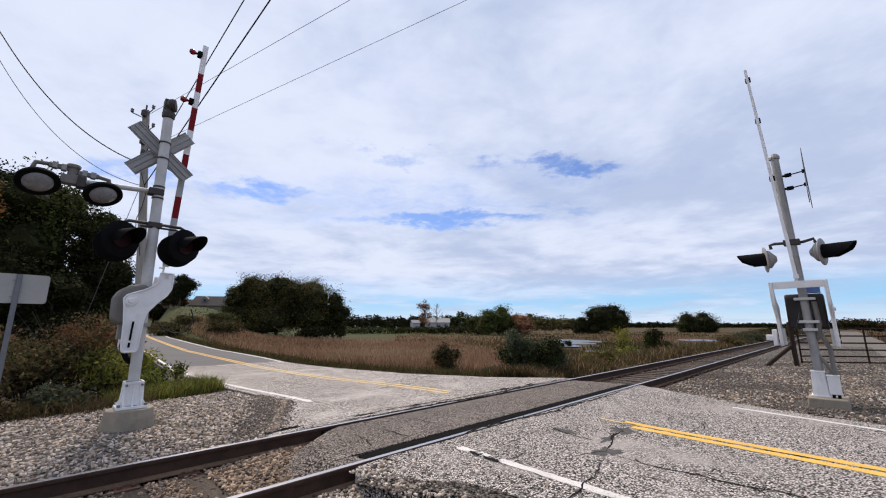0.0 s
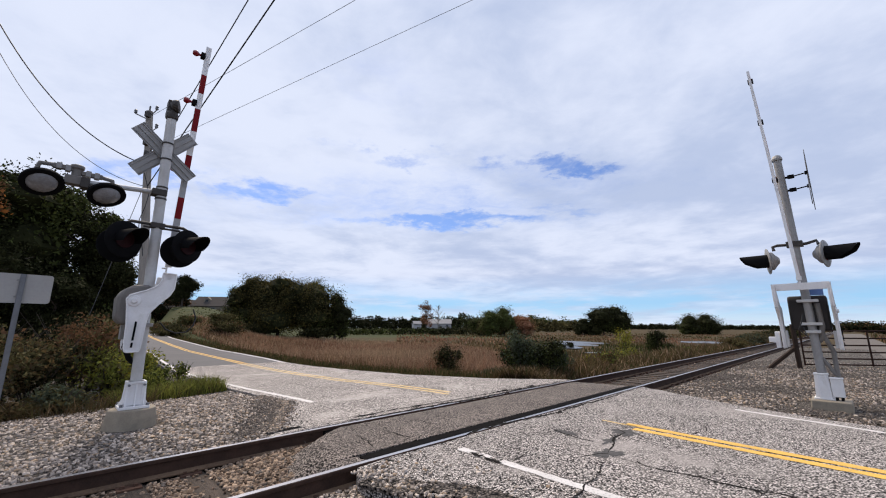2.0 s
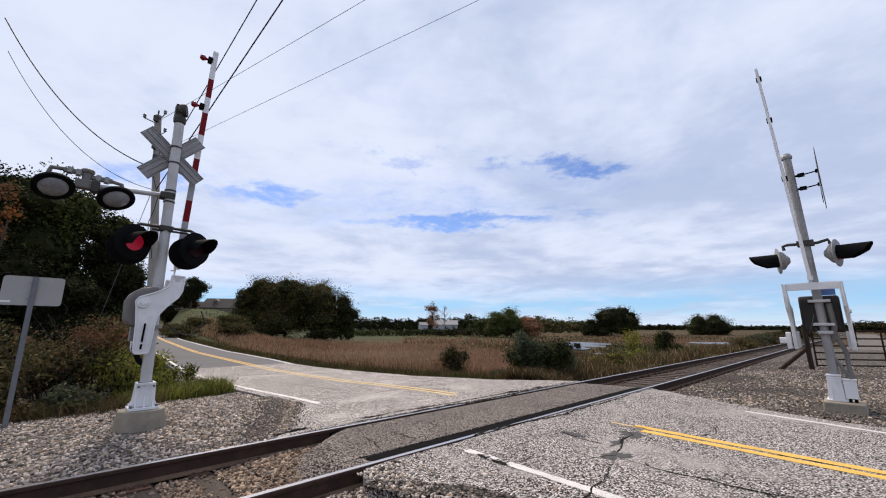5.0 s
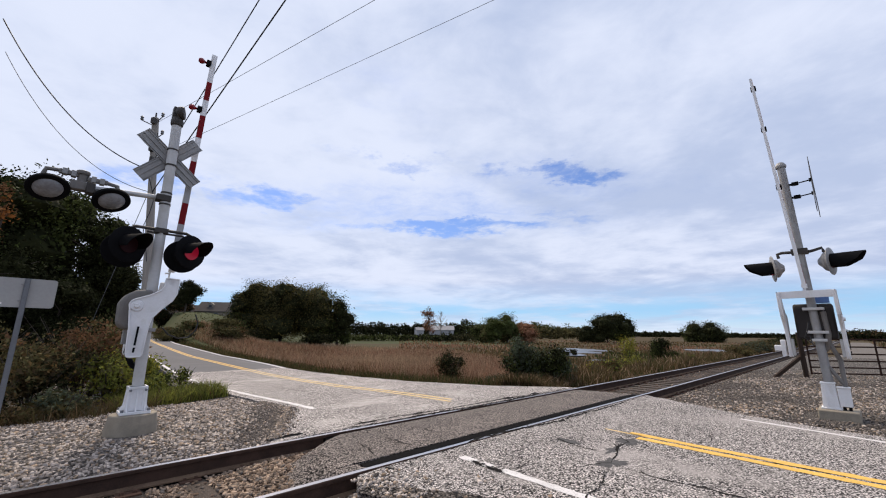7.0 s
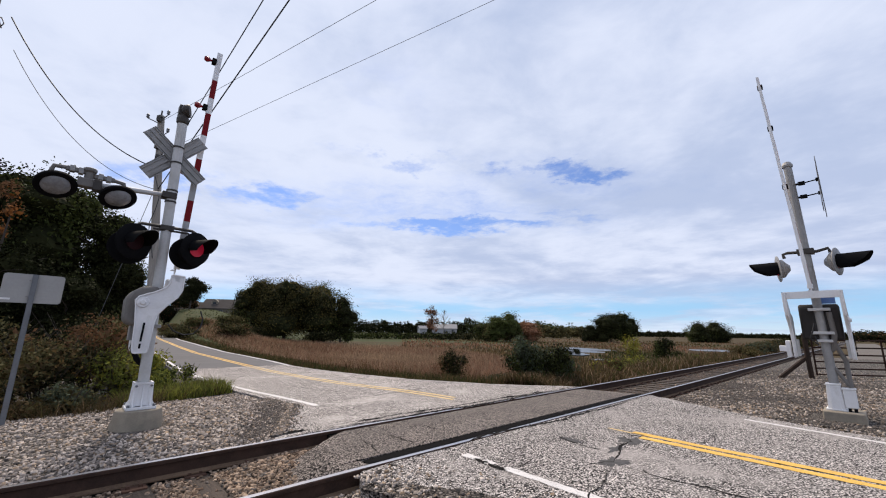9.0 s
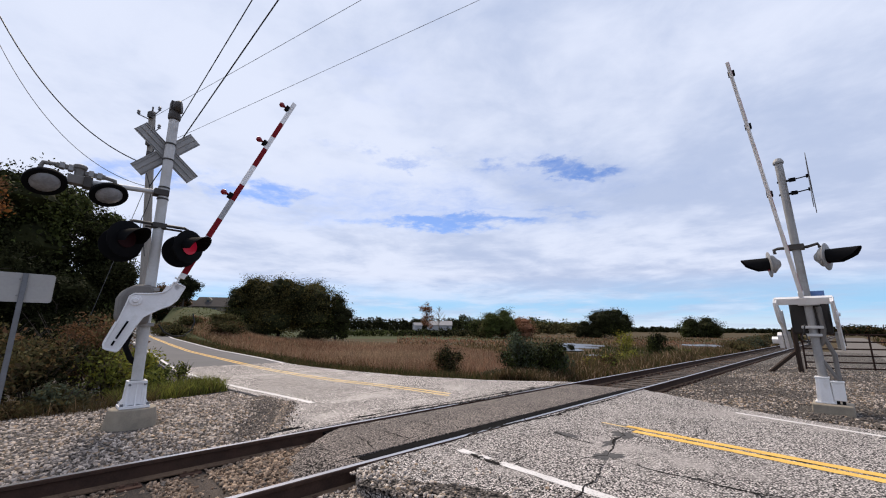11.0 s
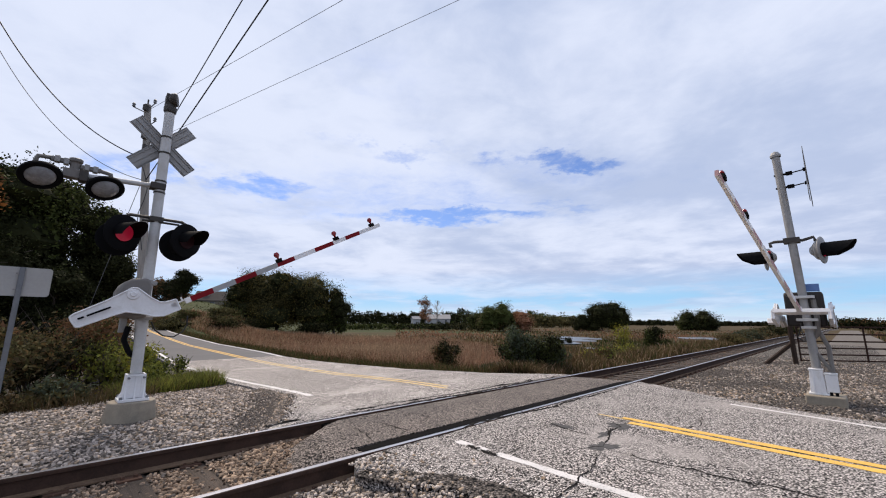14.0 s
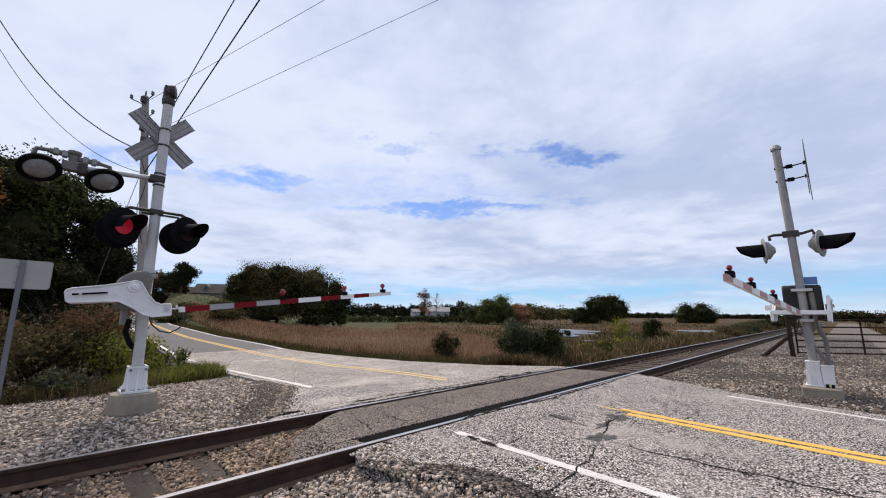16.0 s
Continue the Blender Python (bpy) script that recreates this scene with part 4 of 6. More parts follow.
def signal_left():
    m = railpose(0.937, 2.80)
    t = thing("crossing_signal", m, "silver railroad crossing mast with striped gate, crossbuck and flashers", "crossing signal", "signals at the crossing")
    b = Build()
    b.lathe([(0.305, -0.25), (0.295, 0.0), (0.268, 0.19), (0.258, 0.20), (0.0, 0.20)], seg=40)
    part("foundation", b, "concrete", t, "round stained concrete footing")
    base_casting(t, 0.20, 0.56)
    b = Build()
    b.tube([(0, 0, 0.45), (-0.055, 0, 4.62)], 0.068, 20)
    part("mast", b, "aluminium_paint", t, "silver-painted tubular mast")
    for z in (3.84, 4.10, 3.38, 3.20, 1.55, 1.85):
        k = Build()
        k.tube([(-0.055 * z / 4.62, 0, z - 0.012), (-0.055 * z / 4.62, 0, z + 0.012)], 0.076, 20)
        part("clamp_band", k, "bell_metal", t, "dark clamp band")
    # bell
    k = Build()
    k.lathe([(0.062, 4.50), (0.085, 4.53), (0.09, 4.60), (0.07, 4.64), (0.075, 4.66)], pose(-0.055, 0, 0))
    k.lathe([(0.0, -0.075), (0.05, -0.07), (0.095, -0.03), (0.105, 0.02), (0.10, 0.05), (0.0, 0.06)], aim(-0.03, -0.04, 4.74, 0.9, -0.35, 0.1))
    k.box(-0.07, 0.02, 4.74, 0.12, 0.14, 0.17)
    part("bell", k, "bell_metal", t, "dark weathered crossing bell", bevel=0.008)
    # crossbuck seen from its plain side
    for a, up in ((47, 0.006), (-41, -0.012)):
        k = Build()
        mm = Matrix.Translation((-0.06, 0.115 + up, 3.98)) @ Matrix.Rotation(radians(-a), 4, "Y")
        k.box(0, 0, 0, 1.02, 0.006, 0.21, mm)
        blade = part("crossbuck_blade", k, "galvanised", t, "ribbed bare metal back of a crossbuck blade", smooth=False)
        for zz, ww, yy, hh in ((-0.075, 1.0, -0.012, 0.014), (0.0, 1.0, -0.012, 0.014), (0.075, 1.0, -0.012, 0.014), (-0.1025, 1.02, -0.009, 0.008), (0.1025, 1.02, -0.009, 0.008)):
            k = Build()
            k.box(0, yy, zz, ww, 0.012, hh, mm)
            part("rib", k, "galvanised", blade, smooth=False)
    # lower flashers, back to back on a cross bar
    k = Build()
    k.tube([(-0.42, 0.0, 2.62), (-0.40, 0.0, 2.76), (-0.34, 0, 2.80), (0.30, 0, 2.80), (0.36, 0, 2.77), (0.38, 0, 2.66)], 0.024, 10)
    k.tube([(-0.2, -0.05, 2.74), (0.26, -0.05, 2.74)], 0.016, 8)
    k.box(-0.03, 0, 2.78, 0.17, 0.165, 0.07)
    part("cross_bar", k, "bell_metal", t, "dark grey pipe cross bar")
    light_head(t, -0.40, -0.13, 2.50, (0.58, -1, -0.02), "left", reach=0.32)
    light_head(t, 0.36, -0.13, 2.50, (0.58, -1, -0.02), "right", reach=0.32)
    light_head(t, -0.42, 0.16, 2.46, (-0.1, 1, 0), None, hood=True)
    light_head(t, 0.32, 0.16, 2.46, (-0.1, 1, 0), None, hood=True)
    # upper flashers on a side arm
    k = Build()
    k.tube([(-0.05, 0, 3.30), (-0.55, 0.02, 3.27), (-1.04, 0.04, 3.23)], 0.036, 12)
    part("side_arm", k, "aluminium_paint", t, "silver pipe side arm")
    k = Build()
    k.box(-0.07, 0, 3.29, 0.19, 0.165, 0.10)
    part("arm_clamp", k, "bell_metal", t, "dark arm clamp", bevel=0.01)
    k = Build()
    k.box(-0.98, 0.04, 3.24, 0.26, 0.14, 0.12)
    k.lathe([(0.05, 0.0), (0.055, 0.16), (0.075, 0.17), (0.078, 0.21), (0.06, 0.225), (0.0, 0.23)], pose(-1.0, 0.04, 3.24))
    k.box(-1.13, 0.04, 3.40, 0.22, 0.07, 0.06)
    k.box(-0.84, 0.04, 3.36, 0.22, 0.07, 0.06)
    k.tube([(-1.22, 0.04, 3.41), (-1.36, 0.04, 3.40), (-1.38, 0.04, 3.30)], 0.03, 8)
    k.tube([(-0.74, 0.04, 3.36), (-0.62, 0.04, 3.34), (-0.60, 0.04, 3.24)], 0.03, 8)
    part("arm_bracket", k, "grey_box", t, "grey light bracket", bevel=0.008)
    for x, z in ((-1.18, 3.405), (-1.09, 3.395), (-0.88, 3.365), (-0.79, 3.36)):
        k = Build()
        k.box(x, 0.04, z, 0.055, 0.095, 0.085)
        part("coupler", k, "galvanised", t, "grey pipe coupler", bevel=0.006)
    k = Build()
    k.box(-0.90, 0.0, 3.22, 0.09, 0.16, 0.15)
    k.tube([(-0.92, -0.06, 3.30), (-0.84, -0.06, 3.16)], 0.02, 8)
    part("arm_socket", k, "bell_metal", t, "dark cast socket at the arm's end", bevel=0.008)
    for x, z in ((-1.30, 3.12), (-0.655, 3.10)):
        k = Build()
        way = (0.10, -0.62, -0.78) if x < -1 else (0.18, -0.58, -0.80)
        mm = aim(x, -0.03, z, *way)
        k.lathe([(0.150, 0.008), (0.158, 0.016), (0.205, 0.014), (0.215, 0.004), (0.213, -0.03), (0.16, -0.07), (0.12, -0.12), (0.0, -0.14)], mm, 36)
        dish = part("dish_light", k, "black_paint", t, "black round light with a clear grey lens")
        k = Build()
        k.lathe([(0.0, 0.075), (0.05, 0.070), (0.10, 0.052), (0.14, 0.024), (0.155, 0.0)], mm, 32)
        part("clear_lens", k, "dish_grey", dish, "smoky grey lens")
    # gate mechanism
    k = Build()
    k.prism([(-0.36, 1.40), (-0.30, 1.33), (-0.10, 1.31), (0.0, 1.33), (0.02, 1.80), (-0.04, 1.88), (-0.22, 1.86), (-0.32, 1.79), (-0.37, 1.68)], -0.22, 0.24)
    part("mechanism_box", k, "grey_box", t, "rounded grey gate mechanism housing", bevel=0.035)
    for z in (1.32, 1.82):
        k = Build()
        k.box(-0.02, 0, z, 0.20, 0.28, 0.05)
        part("mounting_clamp", k, "galvanised", t, "grey mounting clamp", bevel=0.006)
    k = Build()
    k.box(-0.22, 0.10, 1.22, 0.08, 0.12, 0.20)
    part("cable_box", k, "galvanised", t, "small grey cable box", bevel=0.006)
    k = Build()
    k.tube([(-0.16, 0.02, 1.20), (-0.19, 0.02, 1.02), (-0.12, 0.02, 0.86), (-0.06, 0.04, 0.80)], 0.035, 8)
    part("conduit", k, "black_paint", t, "black flexible conduit")
    arm = gate_arm(t, -0.36, 0.20, 0.20, 4.54,
                   [(0.35, "arm_red"), (0.36, "arm_grey"), (0.36, "arm_red"), (0.40, "arm_grey"), (0.34, "arm_red"), (0.44, "arm_white"), (0.42, "arm_red"), (0.30, "arm_white"), (0.36, "arm_red"), (0.56, "arm_white")], -0.36)
    GATES.append((arm, (-0.174, 0.05, 1.64), 1))
    return t


def signal_right():
    m = railpose(10.0, -3.83)
    t = thing("crossing_signal", m, "grey railroad crossing mast with gate on a square concrete base", "crossing signal", "signals at the crossing")
    b = Build()
    b.box(0.0, -0.06, -0.09, 0.60, 0.54, 0.32, taper=0.97)
    part("foundation", b, "concrete", t, "square brown concrete footing", bevel=0.02)
    k = Build()
    k.box(-0.02, 0.02, 0.30, 0.22, 0.22, 0.42, taper=0.80)
    k.box(-0.02, 0.02, 0.085, 0.27, 0.27, 0.03)
    k.box(-0.02, 0.02, 0.50, 0.20, 0.20, 0.03)
    casting = part("base_casting", k, "white_casting", t, "white ribbed base casting", bevel=0.008)
    k = Build()
    for y in (-0.03, 0.07):
        k.prism([(-0.165, 0.10), (-0.13, 0.10), (-0.10, 0.49), (-0.125, 0.47)], y - 0.008, y + 0.008)
    part("rib", k, "white_casting", casting)
    k = Build()
    k.box(-0.06, -0.17, 0.28, 0.15, 0.16, 0.30)
    k.box(-0.06, -0.17, 0.44, 0.17, 0.18, 0.025)
    part("junction_box", k, "white_casting", t, "white junction box with a lid", bevel=0.008)
    k = Build()
    for y in (-0.14, -0.21):
        k.tube([(-0.10, y, 0.07), (-0.10, y, 0.16)], 0.022, 8)
    part("cable_gland", k, "black_paint", t, "black cable gland")
    b = Build()
    b.tube([(0, 0, 0.40), (0.0, 0.10, 4.66)], 0.066, 20)
    part("mast", b, "galvanised", t, "weathered grey tubular mast")
    k = Build()
    k.lathe([(0.085, 4.62), (0.09, 4.66), (0.06, 4.72), (0.0, 4.75)], pose(0, 0.10, 0), 12)
    part("mast_cap", k, "galvanised", t, "grey mast cap", smooth=False)
    # crossbuck on edge, facing away along the road
    k = Build()
    for z in (4.24, 3.97):
        k = Build()
        k.tube([(0, 0.17, z), (0, -0.08, z - 0.005)], 0.022, 8)
        k.tube([(0, -0.08, z), (0, -0.29, z + 0.02)], 0.012, 8)
        k.box(0, -0.06, z, 0.08, 0.10, 0.06)
        k.box(0, -0.29, z + 0.02, 0.06, 0.05, 0.06)
        part("crossbuck_bracket", k, "black_paint", t, "dark standoff bracket")
    for a, up in ((52, 0.0), (-48, 0.014)):
        k = Build()
        mm = Matrix.Translation((0.0, -0.30 - up, 4.10)) @ Matrix.Rotation(radians(-a), 4, "Y")
        k.box(0, 0, 0, 1.22, 0.012, 0.21, mm)
        part("crossbuck_blade", k, "post_steel", t, "crossbuck blade seen edge-on", smooth=False)
    k = Build()
    k.tube([(0, 0.38, 2.80), (0, 0.39, 2.88), (0, 0.32, 2.90), (0, -0.10, 2.88), (0, -0.25, 2.92), (0, -0.27, 2.84)], 0.028, 10)
    k.box(0, 0.06, 2.89, 0.2, 0.24, 0.1)
    part("cross_bar", k, "bell_metal", t, "dark pipe cross bar")
    # lights face both ways along the road
    light_head(t, -0.02, 0.48, 2.60, (-0.25, 1, -0.04), "right", back="galvanised", reach=0.40, rim="galvanised")
    light_head(t, 0.02, -0.33, 2.66, (-0.25, -1, -0.02), "left", back="galvanised", reach=0.42, rim="galvanised")
    k = Build()
    k.prism([(-0.02, 1.26), (0.40, 1.26), (0.44, 1.34), (0.44, 1.82), (0.38, 1.90), (0.02, 1.90), (-0.02, 1.84)], -0.24, 0.31)
    part("mechanism_box", k, "dark_box", t, "dark brown gate mechanism housing", bevel=0.035)
    for z, w in ((1.38, 0.30), (1.80, 0.30), (1.24, 0.22)):
        k = Build()
        k.box(-0.02, 0.02, z, 0.2, w, 0.05)
        part("mounting_clamp", k, "aluminium_paint", t, "light grey mounting clamp", bevel=0.006)
    k = Build()
    k.tube([(-0.02, -0.10, 1.75), (-0.05, -0.12, 1.35), (0.0, -0.08, 1.12), (0.02, -0.02, 1.05)], 0.04, 8)
    k.tube([(0.0, -0.10, 1.20), (0.04, -0.20, 0.9), (-0.05, -0.20, 0.46)], 0.035, 8)
    k.tube([(0.0, 0.0, 0.85), (-0.05, -0.18, 0.50)], 0.03, 8)
    part("conduit", k, "grey_box", t, "grey cable conduit")
    k = Build()
    k.box(0.1, -0.10, 1.98, 0.02, 0.22, 0.14)
    part("information_plate", k, "blue_sign", t, "small blue information plate")
    arm = gate_arm(t, -0.39, 0.0, -0.205, 4.92,
                   [(0.38, "arm_faded"), (0.40, "arm_white"), (0.40, "arm_faded"), (0.42, "arm_white"), (0.40, "arm_faded"), (0.44, "arm_white"), (0.42, "arm_faded"), (0.40, "arm_white"), (0.40, "arm_faded"), (0.40, "arm_white"), (0.21, "arm_faded")], -0.29, globe=0.6, ext=0.11)
    for y in (-0.47,):
        k = Build()
        k.box(-0.52, y, -0.08, 0.30, 0.07, 0.12)
        k.box(-0.52, y * 1.12, -0.08, 0.10, 0.16, 0.10)
        part("counterweight", k, "white_casting", arm, "white bolted counterweight block", bevel=0.006)
    GATES.append((arm, (0.10, 0.065, 1.61), -1))
    return t


signal_left()
signal_right()

# ---- planting ----


def leaf_quads(c, size, rng, flat=0.0, aspect=0.6):
    """Small pointed leaves or leaf clumps, one kite-shaped quad each, turned at random."""
    n = len(c)
    a = rng.normal(size=(n, 3))
    a /= np.linalg.norm(a, axis=1)[:, None]
    t = rng.normal(size=(n, 3))
    t[:, 2] *= 1 - flat
    b = np.cross(a, t)
    b /= np.linalg.norm(b, axis=1)[:, None] + 1e-9
    sz = (size * rng.uniform(0.55, 1.35, n))[:, None]
    v = np.empty((n, 4, 3))
    v[:, 0] = c - a * sz * 0.5
    v[:, 1] = c + b * sz * aspect * 0.5 - a * sz * 0.05
    v[:, 2] = c + a * sz * 0.5
    v[:, 3] = c - b * sz * aspect * 0.5 - a * sz * 0.05
    return v.reshape(-1, 3), np.arange(n * 4).reshape(n, 4)


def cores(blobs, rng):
    """Jagged lumps standing for dense shaded twigs and leaves, one inside each crown ellipsoid."""
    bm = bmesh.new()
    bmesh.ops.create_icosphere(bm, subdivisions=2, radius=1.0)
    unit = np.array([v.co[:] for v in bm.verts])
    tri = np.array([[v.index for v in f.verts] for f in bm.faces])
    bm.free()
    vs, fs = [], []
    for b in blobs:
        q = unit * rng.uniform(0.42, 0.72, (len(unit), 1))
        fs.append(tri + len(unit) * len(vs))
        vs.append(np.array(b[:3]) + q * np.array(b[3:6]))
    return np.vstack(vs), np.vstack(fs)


def clumps(blobs, count, rng, sub=22, spread=0.24, fill=0.25):
    """Leaf centres for ellipsoids (x, y, z, rx, ry, rz), gathered in sub-clumps near their skins so that the outline is uneven and gaps stay."""
    vol = np.array([b[3] * b[4] + b[4] * b[5] for b in blobs])
    out, grown = [], []
    for b, share in zip(blobs, vol / vol.sum()):
        n = max(8, int(count * share))
        k = max(4, int(sub))
        u = rng.normal(size=(k, 3))
        u /= np.linalg.norm(u, axis=1)[:, None]
        u *= rng.uniform(0.60, 0.93, (k, 1))
        w = rng.integers(0, k, n)
        q = u[w] + np.clip(rng.normal(size=(n, 3)), -1.25, 1.25) * spread * rng.uniform(0.7, 1.3, (k, 1))[w]
        m = rng.random(n) < fill
        g = rng.normal(size=(m.sum(), 3))
        g /= np.linalg.norm(g, axis=1)[:, None]
        q[m] = g * rng.random((m.sum(), 1)) ** 0.4 * 0.66
        out.append(np.array(b[:3]) + q * np.array(b[3:6]))
        grown.append(np.where(m, 2.0, 1.0))
    return np.vstack(out), np.concatenate(grown)


def crown(name, parent, blobs, count, size, mats, seed, label="", sub=22, spread=0.24, floor=None, fill=0.25, aspect=0.6, dense=False):
    rng = np.random.default_rng(seed)
    c, big = clumps(blobs, count, rng, sub, spread, fill)
    if floor is not None:
        keep = c[:, 2] > floor
        c, big = c[keep], big[keep]
    v, f = leaf_quads(c, size * big, rng, aspect=aspect)
    # neighbouring leaves share a tone: pick the material by a slow wave over the crown
    mats = [mats] if isinstance(mats, str) else mats
    wave = np.sin(c[:, 0] / size * 0.09 + seed) + np.sin(c[:, 1] / size * 0.11) + np.sin(c[:, 2] / size * 0.13 + 1) + rng.normal(0, 0.7, len(c))
    order = np.argsort(np.argsort(wave)) / len(c)
    idx = np.minimum((order * len(mats)).astype(int), len(mats) - 1)
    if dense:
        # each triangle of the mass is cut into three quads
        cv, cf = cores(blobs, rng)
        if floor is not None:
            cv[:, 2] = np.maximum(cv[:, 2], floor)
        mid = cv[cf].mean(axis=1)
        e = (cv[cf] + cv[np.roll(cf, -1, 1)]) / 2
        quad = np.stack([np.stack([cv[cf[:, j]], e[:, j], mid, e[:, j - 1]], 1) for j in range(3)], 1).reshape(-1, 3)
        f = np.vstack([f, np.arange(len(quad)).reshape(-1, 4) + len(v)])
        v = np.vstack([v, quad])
        # lumps get leaf_dark where listed: the crown's inner shade put into colour
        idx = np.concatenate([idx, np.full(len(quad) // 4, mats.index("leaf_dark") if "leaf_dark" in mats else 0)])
    ob = new(name, array_mesh(name, v, f, mats, idx))
    ob.parent = parent
    if label:
        tagged(ob, label)
    return ob


def trunk(parent, h, r, seed, limbs=5, lean=0.1, spread=2.0):
    rng = random.Random(seed)
    b = Build()
    pts = [(rng.uniform(-lean, lean) * z, rng.uniform(-lean, lean) * z, z) for z in (-0.3, h * 0.25, h * 0.5, h * 0.75, h)]
    b.tube(pts, r, 9, r * 0.35)
    for i in range(limbs):
        z = h * rng.uniform(0.35, 0.9)
        a = rng.uniform(0, 6.28)
        e = (spread * math.cos(a), spread * math.sin(a), z + rng.uniform(0.3, 0.9) * spread)
        k = z / h
        s0 = (pts[2][0] * k, pts[2][1] * k, z)
        mid = tuple((p + q) / 2 + rng.uniform(-0.15, 0.15) for p, q in zip(s0, e))
        b.tube([s0, mid, e], r * 0.35, 6, r * 0.08)
    part("trunk", b, "bark", parent, "dark brown bark")


def tree(x, y, h, rad, mats, count, size, seed, label, low=0.25, blobs=None, group="", sub=22, spread=0.24, z=None, fill=0.25, dense=True):
    """A broadleaf tree: trunk with limbs and a crown of leaf clumps."""
    z = float(land_z(x, y)) if z is None else z
    t = thing("tree", pose(x, y, z), label, "tree", group)
    trunk(t, h * 0.7, 0.028 * h, seed, 6, 0.05, rad * 0.7)
    rng = random.Random(seed)
    if blobs is None:
        blobs = []
        for i in range(9):
            a, k = rng.uniform(0, 6.28), rng.uniform(0.2, 0.62)
            zz = h * (low + (0.93 - low) * rng.uniform(0.1, 0.85))
            q = rad * rng.uniform(0.38, 0.6) * (1.1 - 0.5 * abs(zz / h - 0.55))
            blobs.append((rad * k * math.cos(a), rad * k * math.sin(a), zz, q, q, q * 0.8))
        if low <= 0.02:
            blobs.append((0, 0, h * 0.45, rad * 0.98, rad * 0.98, h * 0.52))
        blobs.append((0, 0, h * 0.79, rad * 0.56, rad * 0.56, h * 0.20))
        blobs.append((0, 0, h * (low + 0.3), rad * 0.72, rad * 0.72, h * 0.26))
    crown("crown", t, blobs, count, size, mats, seed, sub=sub, spread=spread, floor=0.05, fill=fill, dense=dense)
    return t


def shrub(x, y, rad, h, mats, count, size, seed, label, z=None, stems=9, group="", aspect=0.5, spread=0.26):
    z = float(land_z(x, y)) if z is None else z
    t = thing("shrub", pose(x, y, z), label, "shrub", group)
    rng = random.Random(seed)
    b = Build()
    for i in range(stems):
        a, k = rng.uniform(0, 6.28), rng.uniform(0.3, 0.95)
        e = (rad * k * math.cos(a), rad * k * math.sin(a), h * rng.uniform(0.6, 1.02))
        b.tube([(0.1 * e[0], 0.1 * e[1], -0.1), (0.45 * e[0], 0.45 * e[1], 0.5 * e[2]), e], 0.006 + 0.008 * h, 5, 0.003)
    part("branchwork", b, "bark", t, "thin brown branchwork")
    blobs = []
    for i in range(7):
        a, k = rng.uniform(0, 6.28), rng.uniform(0.1, 0.6)
        q = rad * rng.uniform(0.35, 0.6)
        blobs.append((rad * k * math.cos(a), rad * k * math.sin(a), h * rng.uniform(0.3, 0.78), q, q, h * rng.uniform(0.2, 0.32)))
    blobs.append((0, 0, h * 0.42, rad * 0.8, rad * 0.8, h * 0.42))
    crown("foliage", t, blobs, count, size, mats, seed, sub=16, floor=0.0, aspect=aspect, spread=spread)
    return t


def blades(name, x, y, h, w, mats, idx, seed, label, category="grass", lean=0.25, z=None):
    """Upright blades or stalks, each a bent strip of two quads; one object of kind stuff."""
    rng = np.random.default_rng(seed)
    n = len(x)
    z = land_z(x, y) - 0.03 if z is None else z
    base = np.c_[x, y, z]
    a = rng.uniform(0, np.pi, n)
    side = np.c_[np.cos(a), np.sin(a), np.zeros(n)] * (w / 2)[:, None]
    tip = np.c_[rng.normal(0, lean, n), rng.normal(0, lean, n), np.ones(n)] * h[:, None]
    mid = base + tip * 0.55 * np.array([0.6, 0.6, 1.0])
    v = np.empty((n, 6, 3))
    v[:, 0], v[:, 1] = base - side, base + side
    v[:, 2], v[:, 3] = mid - side * 0.85, mid + side * 0.85
    v[:, 4], v[:, 5] = base + tip + side * 0.15, base + tip - side * 0.15
    k = np.arange(n)[:, None] * 6
    f = np.concatenate([k + [0, 1, 3, 2], k + [2, 3, 4, 5]], 1).reshape(-1, 4)
    ob = new(name, array_mesh(name, v.reshape(-1, 3), f, mats, idx if len(idx) == 2 * n else np.repeat(idx, 2)))
    return tagged(ob, label, category, kind="stuff")


def wedge(n, a0, a1, y0, y1, rng):
    """Points spread evenly over the view: bearing x / y between a0 and a1, depth y between y0 and y1."""
    y = 1 / rng.uniform(1 / y1, 1 / y0, n)
    return rng.uniform(a0, a1, n) * y, y


POND = [(14.7, 50, 2.3, 3.4), (18.4, 57, 3.0, 4.5), (23.0, 68, 3.0, 7), (15.3, 41.5, 1.1, 1.0), (27.6, 51.5, 1.1, 2.6), (45.5, 71, 3.0, 5.0), (49.5, 74, 2.6, 4.0)]


def in_pond(x, y, grow=1.0):
    hit = np.zeros(len(x), bool)
    for px, py, rx, ry in POND:
        hit |= ((x - px) / (rx * grow)) ** 2 + ((y - py) / (ry * grow)) ** 2 < 1
    return hit


def clear_of_road(x, y, gap):
    s, d = to_sd(x, y)
    sl, sr = road_s(np.clip(d, -60, 140), KL), road_s(np.clip(d, -60, 140), KR)
    return (s > sr + gap) | (s < sl - gap)


